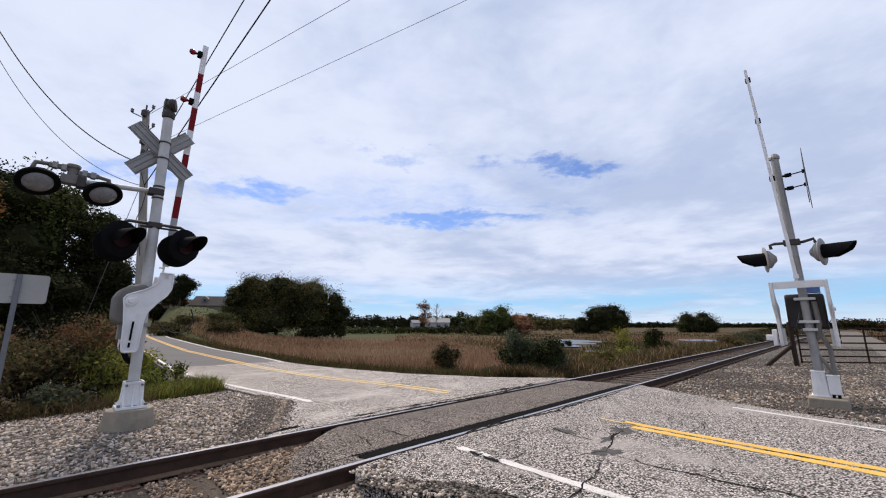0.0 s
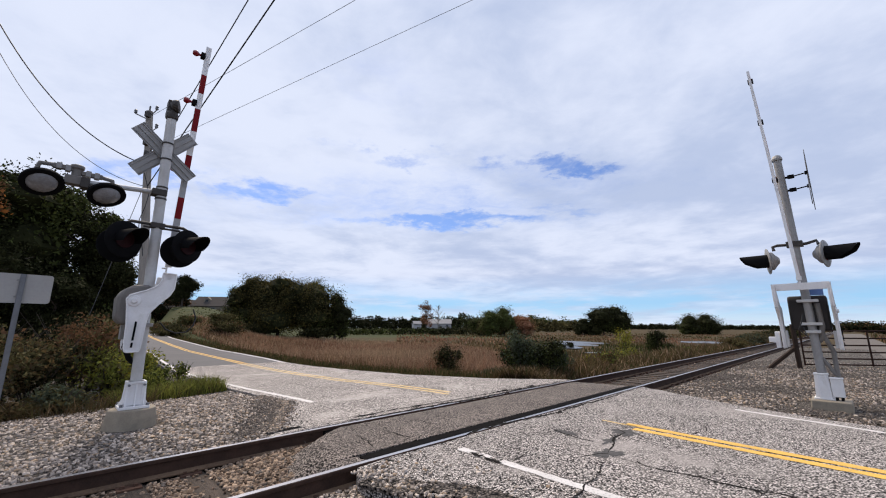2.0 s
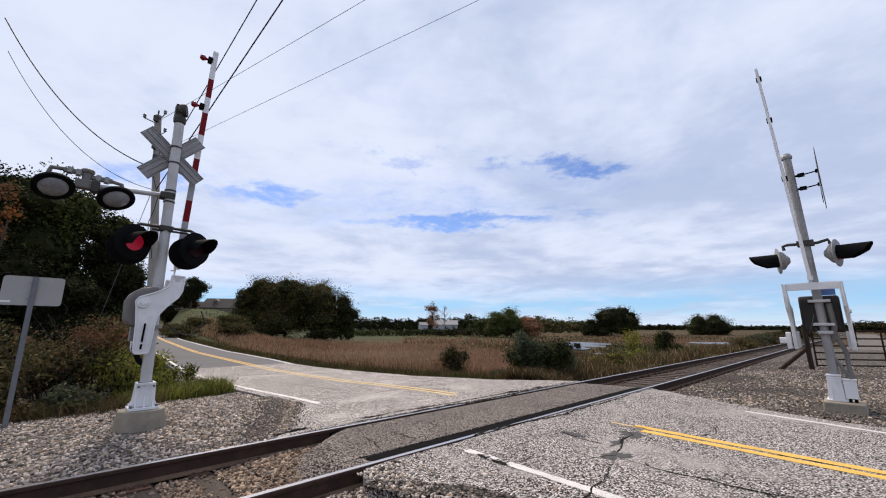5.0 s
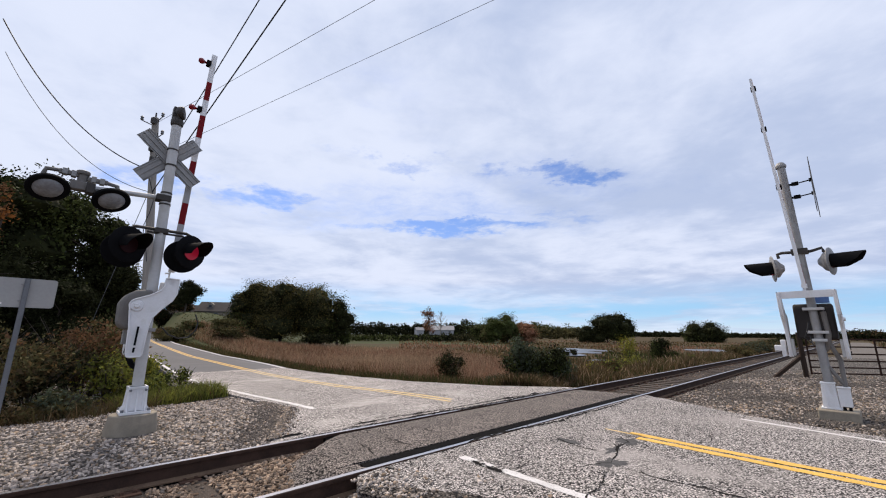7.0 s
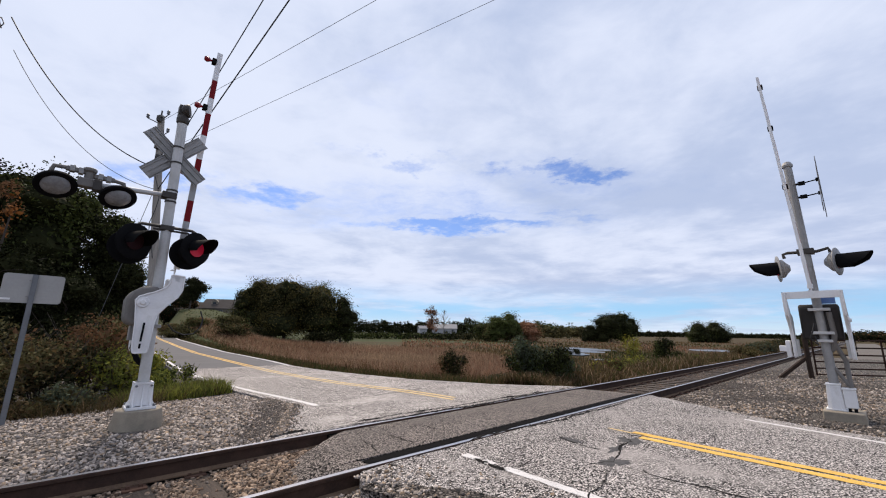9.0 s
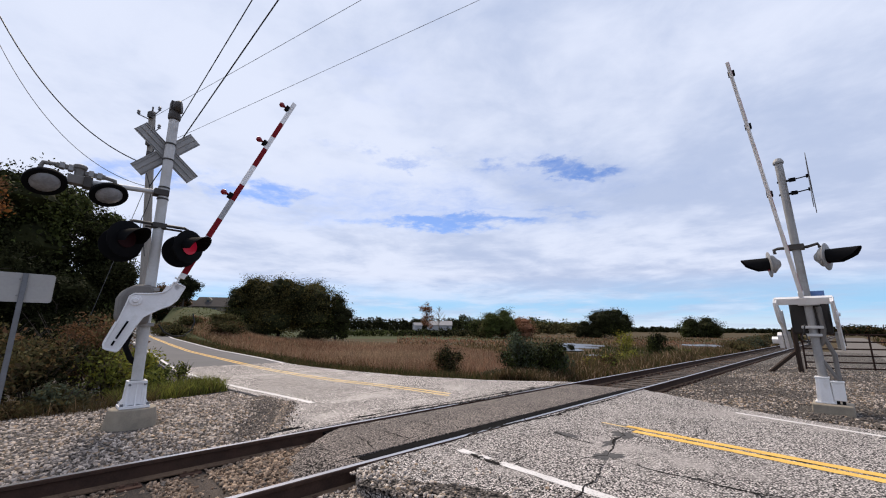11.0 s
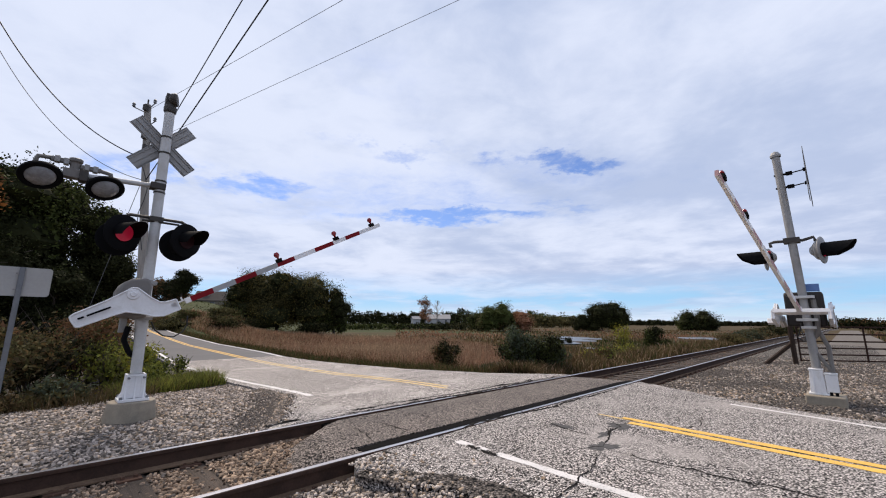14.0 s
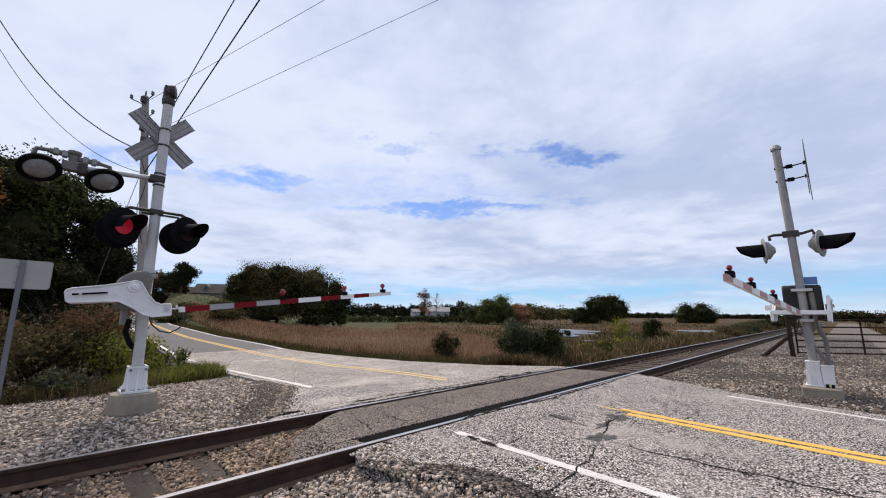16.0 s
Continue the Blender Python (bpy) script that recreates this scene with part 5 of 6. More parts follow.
def reeds():
    rng = np.random.default_rng(11)
    # tall brown reeds between the bend of the road and the trees
    x, y = wedge(170000, -0.74, 0.16, 13, 66, rng)
    s, d = to_sd(x, y)
    far = np.interp(x / y, [-0.74, -0.6, -0.45, -0.2, 0.0, 0.08, 0.16], [64, 60, 58, 62, 60, 42, 30])
    ok = clear_of_road(x, y, 2.2) & (s > 6) & (d > 4.5) & (y < far) & (np.hypot(x - 0.1, y - 18.0) > 1.4) & (np.hypot(x - 3.4, y - 16.0) > 2.0)
    right = x / y > 0.02
    ok &= ~(right & (rng.random(len(x)) < (x / y - 0.02) / 0.14))
    ok &= ~((x / y > -0.08) & (y < 19.5))
    x, y = x[ok], y[ok]
    tone = np.sin(x * 0.35 + y * 0.1) + np.sin(y * 0.25) + rng.normal(0, 0.6, len(x))
    near_edge = ~clear_of_road(x, y, 4.0)
    h = rng.uniform(0.55, 1.22, len(x)) * (0.9 + 0.12 * np.sin(x * 0.3) * np.cos(y * 0.22)) * np.where(near_edge, 0.8, 1) * np.interp(y, [16, 26, 45], [1.05, 0.85, 0.6])
    idx = np.where(tone > 0.9, 1, 0)
    idx = np.where(near_edge & (rng.random(len(x)) < 0.45), 2, idx)
    idx = np.stack([idx, np.where(rng.random(len(x)) < 0.45, 1, idx)], 1).ravel()
    blades("reeds", x, y, h, 0.010 + 0.0007 * y, ["reed_brown", "reed_tan", "grass_dry"], idx, 12, "tall brown reeds in autumn beside the road", "reeds", lean=0.20)
    # low marsh grass further right and beyond
    x, y = wedge(34000, -0.12, 1.0, 17, 170, rng)
    s, d = to_sd(x, y)
    ok = (d > 4.6) & ~in_pond(x, y) & ~in_pond(x * 1.05, y * 1.05) & ~in_pond(x * 1.11, y * 1.11) & (s > 11)
    x, y = x[ok], y[ok]
    tone = np.sin(x * 0.12 + 2) + np.sin(y * 0.09 + x * 0.03) + rng.normal(0, 0.7, len(x))
    blades("marsh_grass", x, y, rng.uniform(0.18, 0.5, len(x)), 0.03 + 0.0024 * y, ["grass_dry", "reed_brown", "grass_green"], np.where(tone > 0.6, 1, np.where(tone < -1.5, 2, 0)), 13, "low brown and olive marsh grass", "marsh grass", lean=0.35)
    # green verge along the bend
    n = 16000
    d = rng.uniform(3.5, 70, n) ** 1.0
    d = 3.5 + (d - 3.5) * rng.random(n)
    out = np.abs(rng.normal(0.15, 0.7, n)) + 0.15
    s = np.array([far_right(v) if v < 13.4 else float(np.interp(v, KD, KR)) + 0.2 for v in d]) + out
    q = U[None] * s[:, None] + N[None] * (d + D0)[:, None]
    x, y = q[:, 0], q[:, 1]
    blades("verge_grass", x, y, rng.uniform(0.08, 0.30, n) * (0.6 + 0.5 * np.minimum(out, 1.2)), 0.010 + 0.0009 * y, ["grass_green", "grass_dry"], (rng.random(n) < 0.45).astype(int), 14, "short green grass on the verge", "grass")
    # weeds along the railway embankment
    n = 22000
    s = 10.3 + 110 * rng.random(n) ** 2.2
    d = 1.9 + np.abs(rng.normal(0, 1.4, n)) + 0.25 * np.minimum(1, (s - 10) / 10)
    q = U[None] * s[:, None] + N[None] * (d + D0)[:, None]
    x, y = q[:, 0], q[:, 1]
    tall = 0.75 + 0.5 * np.sin(s * 0.8) * np.sin(s * 0.23 + 1)
    h = rng.uniform(0.2, 0.75, n) * tall * np.clip((d - 1.6) / 1.2, 0.25, 1)
    blades("embankment_weeds", x, y, h, 0.012 + 0.0012 * y, ["grass_dry", "grass_green", "reed_tan"], rng.choice(3, n, p=[0.62, 0.22, 0.16]), 15, "dry weeds and grass on the railway embankment", "weeds", lean=0.35)
    # field to the other side, beyond the gate
    x, y = wedge(18000, 0.72000000000000013, 1.5, 12, 120, rng)
    s, d = to_sd(x, y)
    ok = (d < -7.0) & (s > 14)
    x, y = x[ok], y[ok]
    blades("field_grass", x, y, rng.uniform(0.25, 0.8, len(x)), 0.02 + 0.0016 * y, ["grass_dry", "reed_brown", "grass_green"], rng.choice(3, len(x), p=[0.55, 0.3, 0.15]), 16, "rough brown grass beside the access track", "grass", lean=0.3)
    # rough grass on the hill below the farmhouse
    x, y = wedge(3500, -0.95, -0.40, 36, 112, rng)
    ok = clear_of_road(x, y, 2.5)
    x, y = x[ok], y[ok]
    tone = np.sin(x * 0.2) + np.sin(y * 0.15 + x * 0.05) + rng.normal(0, 0.6, len(x))
    blades("hill_grass", x, y, rng.uniform(0.06, 0.2, len(x)), 0.03 + 0.0026 * y, ["grass_green", "grass_dry"], np.where(tone > 1.6, 1, 0), 19, "rough green grass on the hill", "grass", lean=0.35)
    # grass tuft beside the mast
    n = 5200
    s = 0.9 + 2.2 * rng.random(n)
    d = 4.95 + (s - 1.2) * 0.45 + np.abs(rng.normal(0, 0.8, n))
    keep = s < np.array([far_left(v) for v in d]) - 0.05
    s, d = s[keep], d[keep]
    q = U[None] * s[:, None] + N[None] * (d + D0)[:, None]
    blades("mast_grass", q[:, 0], q[:, 1], rng.uniform(0.08, 0.32, len(s)), np.full(len(s), 0.012), ["leaf_bright", "leaf_green", "grass_dry"], rng.choice(3, len(s), p=[0.6, 0.25, 0.15]), 17, "green grass tuft beside the road edge", "grass", lean=0.4, z=np.full(len(s), -0.12))
    n = 5200
    s = -6.0 + 7.6 * rng.random(n)
    d = 4.45 + np.maximum(0, s - 0.6) * 0.5 + np.abs(rng.normal(0, 0.35, n))
    q = U[None] * s[:, None] + N[None] * (d + D0)[:, None]
    blades("shrub_edge_grass", q[:, 0], q[:, 1], rng.uniform(0.05, 0.34, n), np.full(n, 0.010), ["grass_dry", "leaf_olive", "reed_tan"], rng.choice(3, n, p=[0.5, 0.42, 0.08]), 18, "dry grass and stalks along the gravel", "grass", lean=0.5, z=np.full(n, -0.14))


reeds()


def pools():
    for i, (x, y, rx, ry) in enumerate(POND):
        rng = np.random.default_rng(60 + i)
        k = 40
        r = 1 + 0.14 * np.convolve(rng.normal(0, 1, k + 4), np.ones(5) / 2.2, "valid")
        a = np.linspace(0, 2 * np.pi, k, endpoint=False)
        z = float(np.max(land_z(x + rx * np.cos(a), y + ry * np.sin(a)))) + 0.03
        b = Build().add([(x + rx * q * math.cos(t), y + ry * q * math.sin(t), z) for q, t in zip(r, a)], [tuple(range(k))])
        solid("water_pool", b, "water", "still marsh pool reflecting the bright sky", "water", "pools in the marsh", "structure", smooth=False)


pools()

# shrubs and trees on the mast side
for i, (x, y, r, h, mm, n, sz, lab) in enumerate([
    (-7.4, 7.3, 0.95, 1.35, ["leaf_olive", "grass_dry", "leaf_dark"], 4600, 0.06, "tangled brown and olive shrub beside the gravel"),
    (-8.7, 7.4, 1.2, 1.55, ["leaf_olive", "leaf_dark", "grass_dry"], 4200, 0.08, "dull olive shrub with dry stalks"),
    (-7.7, 8.6, 1.0, 1.65, ["leaf_rust", "leaf_olive", "leaf_rust"], 4800, 0.06, "rust-brown autumn shrub beside the gravel"),
    (-6.75, 8.1, 0.6, 1.0, ["leaf_bright", "leaf_olive", "leaf_yellow"], 2600, 0.065, "yellow-green shrub with brown tips behind the mast"),
    (-7.15, 9.2, 0.8, 1.05, ["leaf_bright", "leaf_bright", "leaf_yellow", "leaf_green"], 3600, 0.08, "yellow-green shrub behind the mast"),
    (-6.35, 8.8, 0.6, 0.62, ["leaf_bright", "leaf_green"], 2200, 0.065, "low bright green shrub behind the mast"),
    (-10.2, 8.2, 1.5, 1.7, ["leaf_dark", "leaf_olive", "leaf_rust"], 3800, 0.09, "dark olive shrub beside the gravel"),
    (-9.4, 10.2, 1.6, 1.9, ["leaf_dark", "leaf_olive", "leaf_rust"], 3800, 0.10, "dark shrub under the trees"),
    (-11.6, 9.6, 1.7, 2.0, ["leaf_dark", "leaf_olive"], 3600, 0.10, "dark shrub under the trees"),
    (-7.05, 6.05, 0.6, 0.8, ["leaf_olive", "grass_dry", "leaf_dark"], 2200, 0.055, "low dry tangle behind the road sign"),
    (-7.9, 5.3, 0.8, 1.0, ["leaf_olive", "leaf_dark", "grass_dry"], 2400, 0.06, "dark tangled shrub behind the road sign"),
    (-6.5, 6.2, 0.35, 0.35, ["grass_dry", "leaf_olive"], 900, 0.05, "low dry weeds at the gravel edge"),
    (-6.35, 6.75, 0.5, 0.55, ["leaf_greyed", "leaf_olive", "leaf_greyed"], 1500, 0.06, "low grey-green weed at the gravel edge"),
    (-8.0, 6.2, 0.7, 1.0, ["leaf_olive", "grass_dry", "leaf_rust"], 2200, 0.065, "dry tangled weeds at the gravel edge"),
    (-7.35, 11.3, 0.3, 0.5, ["leaf_bright", "leaf_green"], 160, 0.09, "thin green sapling at the road edge"),
    (-9.6, 6.4, 0.9, 1.3, ["leaf_olive", "grass_dry", "leaf_dark"], 2200, 0.075, "dry tangled shrub beside the gravel"),
]):
    shrub(x, y, r, h, mm, n, sz, 200 + i, lab, z=-0.15, group="roadside shrubs", stems=14)

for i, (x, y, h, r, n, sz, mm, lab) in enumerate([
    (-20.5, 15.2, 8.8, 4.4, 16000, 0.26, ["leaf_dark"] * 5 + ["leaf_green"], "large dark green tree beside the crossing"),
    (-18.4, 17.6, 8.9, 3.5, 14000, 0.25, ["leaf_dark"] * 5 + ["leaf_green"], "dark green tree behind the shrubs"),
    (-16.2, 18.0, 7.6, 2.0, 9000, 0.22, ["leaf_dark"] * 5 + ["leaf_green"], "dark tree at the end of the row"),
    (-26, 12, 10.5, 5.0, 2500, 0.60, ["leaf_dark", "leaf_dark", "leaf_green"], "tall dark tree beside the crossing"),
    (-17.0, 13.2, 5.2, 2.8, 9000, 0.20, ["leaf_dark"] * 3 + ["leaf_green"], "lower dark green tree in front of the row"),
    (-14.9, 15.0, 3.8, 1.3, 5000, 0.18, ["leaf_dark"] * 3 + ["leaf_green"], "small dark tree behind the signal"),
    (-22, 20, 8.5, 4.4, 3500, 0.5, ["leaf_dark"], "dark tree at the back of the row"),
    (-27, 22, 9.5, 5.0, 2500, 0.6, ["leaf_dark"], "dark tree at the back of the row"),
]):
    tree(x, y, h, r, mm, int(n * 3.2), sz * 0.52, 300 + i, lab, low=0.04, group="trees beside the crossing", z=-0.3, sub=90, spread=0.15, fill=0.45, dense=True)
t = thing("tree", pose(-15.95, 13.2, -0.3), "young orange autumn tree in front of dark trees", "tree", "trees beside the crossing")
trunk(t, 5.6, 0.07, 9, 5, 0.03, 0.7)
crown("crown", t, [(-0.2, 0.0, 6.5, 0.42, 0.42, 0.5), (0.1, 0, 5.7, 0.35, 0.35, 0.4), (-0.3, 0, 4.9, 0.4, 0.4, 0.4)], 420, 0.10, ["leaf_rust", "leaf_rust", "leaf_orange"], 31)

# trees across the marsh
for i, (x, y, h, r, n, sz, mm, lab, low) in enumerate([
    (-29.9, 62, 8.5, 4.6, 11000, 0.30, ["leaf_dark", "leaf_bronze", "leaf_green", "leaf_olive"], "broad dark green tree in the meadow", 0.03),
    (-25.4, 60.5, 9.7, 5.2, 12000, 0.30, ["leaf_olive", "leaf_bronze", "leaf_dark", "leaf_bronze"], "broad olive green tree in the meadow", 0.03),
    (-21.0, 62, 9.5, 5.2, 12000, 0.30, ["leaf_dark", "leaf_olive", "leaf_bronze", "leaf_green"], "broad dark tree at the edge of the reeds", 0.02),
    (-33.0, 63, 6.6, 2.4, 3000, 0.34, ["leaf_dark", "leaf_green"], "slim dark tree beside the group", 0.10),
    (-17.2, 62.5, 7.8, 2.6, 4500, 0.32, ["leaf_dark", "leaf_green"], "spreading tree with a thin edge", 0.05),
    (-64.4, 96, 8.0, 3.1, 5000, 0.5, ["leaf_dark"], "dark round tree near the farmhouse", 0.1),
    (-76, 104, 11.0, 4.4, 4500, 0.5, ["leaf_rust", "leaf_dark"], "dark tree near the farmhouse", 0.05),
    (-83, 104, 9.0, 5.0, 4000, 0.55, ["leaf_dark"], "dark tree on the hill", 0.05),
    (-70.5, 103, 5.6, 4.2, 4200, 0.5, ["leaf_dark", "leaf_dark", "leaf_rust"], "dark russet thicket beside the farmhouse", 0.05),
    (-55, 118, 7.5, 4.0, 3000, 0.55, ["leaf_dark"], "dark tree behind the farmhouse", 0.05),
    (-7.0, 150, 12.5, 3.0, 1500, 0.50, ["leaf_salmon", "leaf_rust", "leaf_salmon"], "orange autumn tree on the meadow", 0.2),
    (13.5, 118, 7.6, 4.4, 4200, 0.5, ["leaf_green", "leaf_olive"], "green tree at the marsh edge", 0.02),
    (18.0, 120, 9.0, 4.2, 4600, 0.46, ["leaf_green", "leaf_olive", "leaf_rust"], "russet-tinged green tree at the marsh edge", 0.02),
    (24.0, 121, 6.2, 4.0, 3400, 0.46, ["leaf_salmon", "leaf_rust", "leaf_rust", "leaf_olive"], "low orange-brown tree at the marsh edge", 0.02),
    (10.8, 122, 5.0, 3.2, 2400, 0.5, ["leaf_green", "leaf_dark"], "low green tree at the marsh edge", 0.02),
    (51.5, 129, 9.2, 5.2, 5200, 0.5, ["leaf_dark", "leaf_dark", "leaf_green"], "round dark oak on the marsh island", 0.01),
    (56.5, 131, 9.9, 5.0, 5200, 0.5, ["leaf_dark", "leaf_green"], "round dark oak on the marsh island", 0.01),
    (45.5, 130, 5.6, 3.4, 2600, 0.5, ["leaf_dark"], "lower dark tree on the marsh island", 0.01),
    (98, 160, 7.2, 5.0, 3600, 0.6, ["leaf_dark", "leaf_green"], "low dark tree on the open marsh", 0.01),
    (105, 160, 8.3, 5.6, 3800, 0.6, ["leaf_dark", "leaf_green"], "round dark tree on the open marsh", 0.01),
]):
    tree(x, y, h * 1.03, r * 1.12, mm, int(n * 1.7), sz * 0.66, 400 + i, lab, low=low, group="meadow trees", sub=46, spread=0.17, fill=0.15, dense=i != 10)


def bare_tree(x, y, h, seed):
    t = thing("bare_tree", pose(x, y, float(land_z(x, y))), "leafless grey tree beside the orange one", "tree")
    rng = random.Random(seed)
    b = Build()
    b.tube([(0, 0, -0.3), (0.2, 0, h * 0.5), (0.1, 0.1, h)], 0.22, 7, 0.04)
    part("trunk", b, "pole_wood", t, "grey bare trunk")
    for i in range(26):
        z = h * rng.uniform(0.3, 0.95)
        a = rng.uniform(0, 6.28)
        ln = (1.1 - z / h) * h * 0.42
        b = Build()
        b.tube([(0.1, 0, z), (0.1 + 0.5 * ln * math.cos(a), 0.5 * ln * math.sin(a), z + 0.35 * ln), (0.1 + ln * math.cos(a), ln * math.sin(a), z + ln)], 0.09, 5, 0.03)
        part("limb", b, "pole_wood", t)


bare_tree(-2.6, 150, 11.0, 4)

for i, (x, y, r, h, mm, n, sz, lab) in enumerate([
    (0.10, 18.7, 0.88, 1.85, ["leaf_dark", "leaf_olive", "leaf_rust"], 3000, 0.085, "round dark russet shrub among the reeds"),
    (2.6, 13.95, 0.9, 1.75, ["leaf_greyed", "leaf_green", "leaf_dark"], 4200, 0.09, "grey-green willow shrub beside the track"),
    (3.4, 13.75, 0.9, 1.5, ["leaf_dark", "leaf_green", "leaf_greyed"], 3800, 0.085, "dark green shrub beside the track"),
    (1.9, 14.6, 0.55, 0.75, ["leaf_greyed", "grass_dry"], 2200, 0.08, "pale grey-green shrub beside the track"),
    (11.5, 25.8, 0.75, 2.3, ["leaf_yellow", "leaf_bright", "leaf_olive"], 1100, 0.10, "yellow autumn sapling on the embankment"),
    (12.6, 27.5, 0.9, 1.0, ["leaf_bright", "grass_dry"], 1500, 0.11, "yellow-green weeds on the embankment"),
    (5.6, 15.9, 0.5, 0.75, ["leaf_olive", "leaf_yellow", "grass_dry"], 900, 0.08, "dry yellowing weeds on the embankment"),
    (7.0, 17.3, 0.65, 0.85, ["leaf_olive", "leaf_bright", "leaf_rust"], 1100, 0.085, "yellow-green weeds on the embankment"),
    (9.6, 21.4, 0.8, 1.0, ["leaf_bright", "leaf_olive", "leaf_yellow"], 1100, 0.10, "yellow-green scrub on the embankment"),
    (4.6, 15.0, 0.5, 0.6, ["leaf_rust", "leaf_olive", "grass_dry"], 900, 0.07, "low russet weeds on the embankment"),
    (14.0, 47.6, 0.5, 0.6, ["leaf_dark"], 400, 0.12, "dark tussock in a marsh pool"),
    (15.3, 48.6, 0.4, 0.5, ["leaf_dark"], 400, 0.12, "dark tussock in a marsh pool"),
    (16.2, 52.0, 0.6, 0.6, ["leaf_dark"], 400, 0.12, "dark tussock in a marsh pool"),
    (20.2, 38.5, 1.1, 2.5, ["leaf_dark", "leaf_green"], 2600, 0.16, "dark green bush beside a pool"),
    (22.6, 40.5, 0.9, 1.2, ["leaf_dark", "leaf_green"], 1500, 0.15, "small dark bush beside a pool"),
    (34, 44, 1.6, 1.3, ["leaf_greyed", "grass_dry", "leaf_olive"], 2000, 0.18, "pale scrub on the embankment"),
    (29, 39, 1.4, 1.2, ["leaf_greyed", "leaf_olive", "grass_dry"], 2000, 0.17, "pale scrub on the embankment"),
    (24.5, 34.2, 1.2, 1.0, ["leaf_olive", "grass_dry"], 1900, 0.15, "olive scrub on the embankment"),
    (40, 50.5, 1.8, 1.5, ["leaf_dark", "leaf_olive"], 2000, 0.2, "dark scrub beside the track"),
    (47, 57, 2.0, 1.6, ["leaf_dark", "leaf_olive", "leaf_greyed"], 2000, 0.22, "dark scrub beside the track"),
    (56, 66, 2.2, 1.7, ["leaf_dark", "leaf_olive"], 2000, 0.25, "dark scrub beside the track"),
    (65, 75, 2.4, 1.8, ["leaf_dark", "leaf_olive"], 2000, 0.28, "dark scrub beside the track"),
    (18.0, 30.5, 0.9, 0.8, ["leaf_olive", "grass_dry", "leaf_bright"], 1500, 0.13, "low olive scrub on the embankment"),
    (7.2, 20.8, 0.8, 0.9, ["leaf_olive", "grass_dry"], 1800, 0.10, "low dry scrub beside the track"),
    (-23.5, 43, 2.2, 1.8, ["leaf_olive", "leaf_dark", "leaf_rust"], 2600, 0.2, "dull olive scrub beside the bend"),
    (-28, 50, 2.6, 2.0, ["leaf_olive", "leaf_green"], 2600, 0.24, "olive scrub beside the bend"),
    (-34, 53, 2.2, 1.3, ["leaf_olive", "leaf_green", "leaf_rust"], 2600, 0.24, "olive scrub beside the bend"),
    (-40, 58, 2.4, 1.3, ["leaf_olive", "leaf_dark"], 2600, 0.28, "olive scrub beside the bend"),
    (-37, 52, 2.4, 1.7, ["leaf_olive", "leaf_rust", "leaf_green"], 2600, 0.24, "mixed scrub beside the bend"),
    (-31, 45, 2.2, 1.5, ["leaf_olive", "leaf_dark"], 2600, 0.22, "dark olive scrub beside the bend"),
    (-19.5, 59, 3.0, 2.2, ["leaf_dark", "leaf_olive"], 2600, 0.28, "dark undergrowth below the trees"),
    (-27, 58.5, 3.4, 2.2, ["leaf_dark", "leaf_olive"], 2600, 0.28, "dark undergrowth below the trees"),
]):
    shrub(x, y, r, h, mm, int(n * 1.6), sz * 0.8, 500 + i, lab, group="marsh shrubs", stems=12)


def conifer(x, y, h, r, seed):
    z = float(land_z(x, y))
    t = thing("conifer", pose(x, y, z), "dark pointed spruce beyond the road", "tree")
    trunk(t, h * 0.9, 0.02 * h, seed, 0)
    crown("crown", t, [(0, 0, h * k, r * (1.08 - k), r * (1.08 - k), h * 0.09) for k in np.linspace(0.15, 0.97, 9)], 2600, 0.26, ["leaf_dark"], seed, sub=12)


conifer(-33.5, 39, 4.6, 1.7, 71)
conifer(-31.2, 37.5, 3.4, 1.5, 72)


def far_woods(name, rows, count, size, mats, seed, label):
    """A distant belt of trees, one object; rows: bearing, depth, height of the tree tops."""
    rng = np.random.default_rng(seed)
    blobs = []
    for (a0, y0, h0), (a1, y1, h1) in zip(rows[:-1], rows[1:]):
        k = max(2, int(abs(a1 * y1 - a0 * y0) / (0.36 * h0)))
        for t in np.linspace(0, 1, k, endpoint=False):
            y = (y0 + (y1 - y0) * t) * rng.uniform(0.95, 1.05)
            x, h = (a0 + (a1 - a0) * t) * y, (h0 + (h1 - h0) * t) * rng.uniform(0.80, 1.06)
            z = float(land_z(x, y))
            blobs.append((x, y, z + h * 0.45, h * 0.6, h * 0.6, h * 0.5))
    c, big = clumps(blobs, count, rng, 12, 0.26)
    v, f = leaf_quads(c, size * np.minimum(big, 1.6), rng)
    idx = np.minimum((rng.random(len(c)) * 0.35 + 0.65 * (np.sin(c[:, 0] * 0.05 * 100 / rows[0][1]) * 0.5 + 0.5)) * len(mats), len(mats) - 1).astype(int)
    ob = new(name, array_mesh(name, v, f, mats, idx))
    tagged(ob, label, "woods", kind="stuff")


far_woods("woods_centre", [(-0.75, 330, 13), (-0.3, 360, 14), (0.0, 380, 15), (0.22, 400, 15), (0.36, 420, 11)], 36000, 1.8, ["leaf_dark", "leaf_dark", "leaf_green"], 81, "distant belt of dark green woods")
far_woods("woods_russet", [(0.16, 240, 7), (0.24, 240, 8), (0.34, 250, 7)], 4000, 1.3, ["leaf_rust", "leaf_dark", "leaf_olive"], 82, "russet thicket beyond the marsh")
far_woods("woods_horizon", [(0.34, 700, 12), (0.6, 720, 10), (0.85, 760, 9), (1.2, 760, 9)], 32000, 2.4000000000000004, ["leaf_dark", "leaf_dark"], 83, "low dark woods on the horizon")
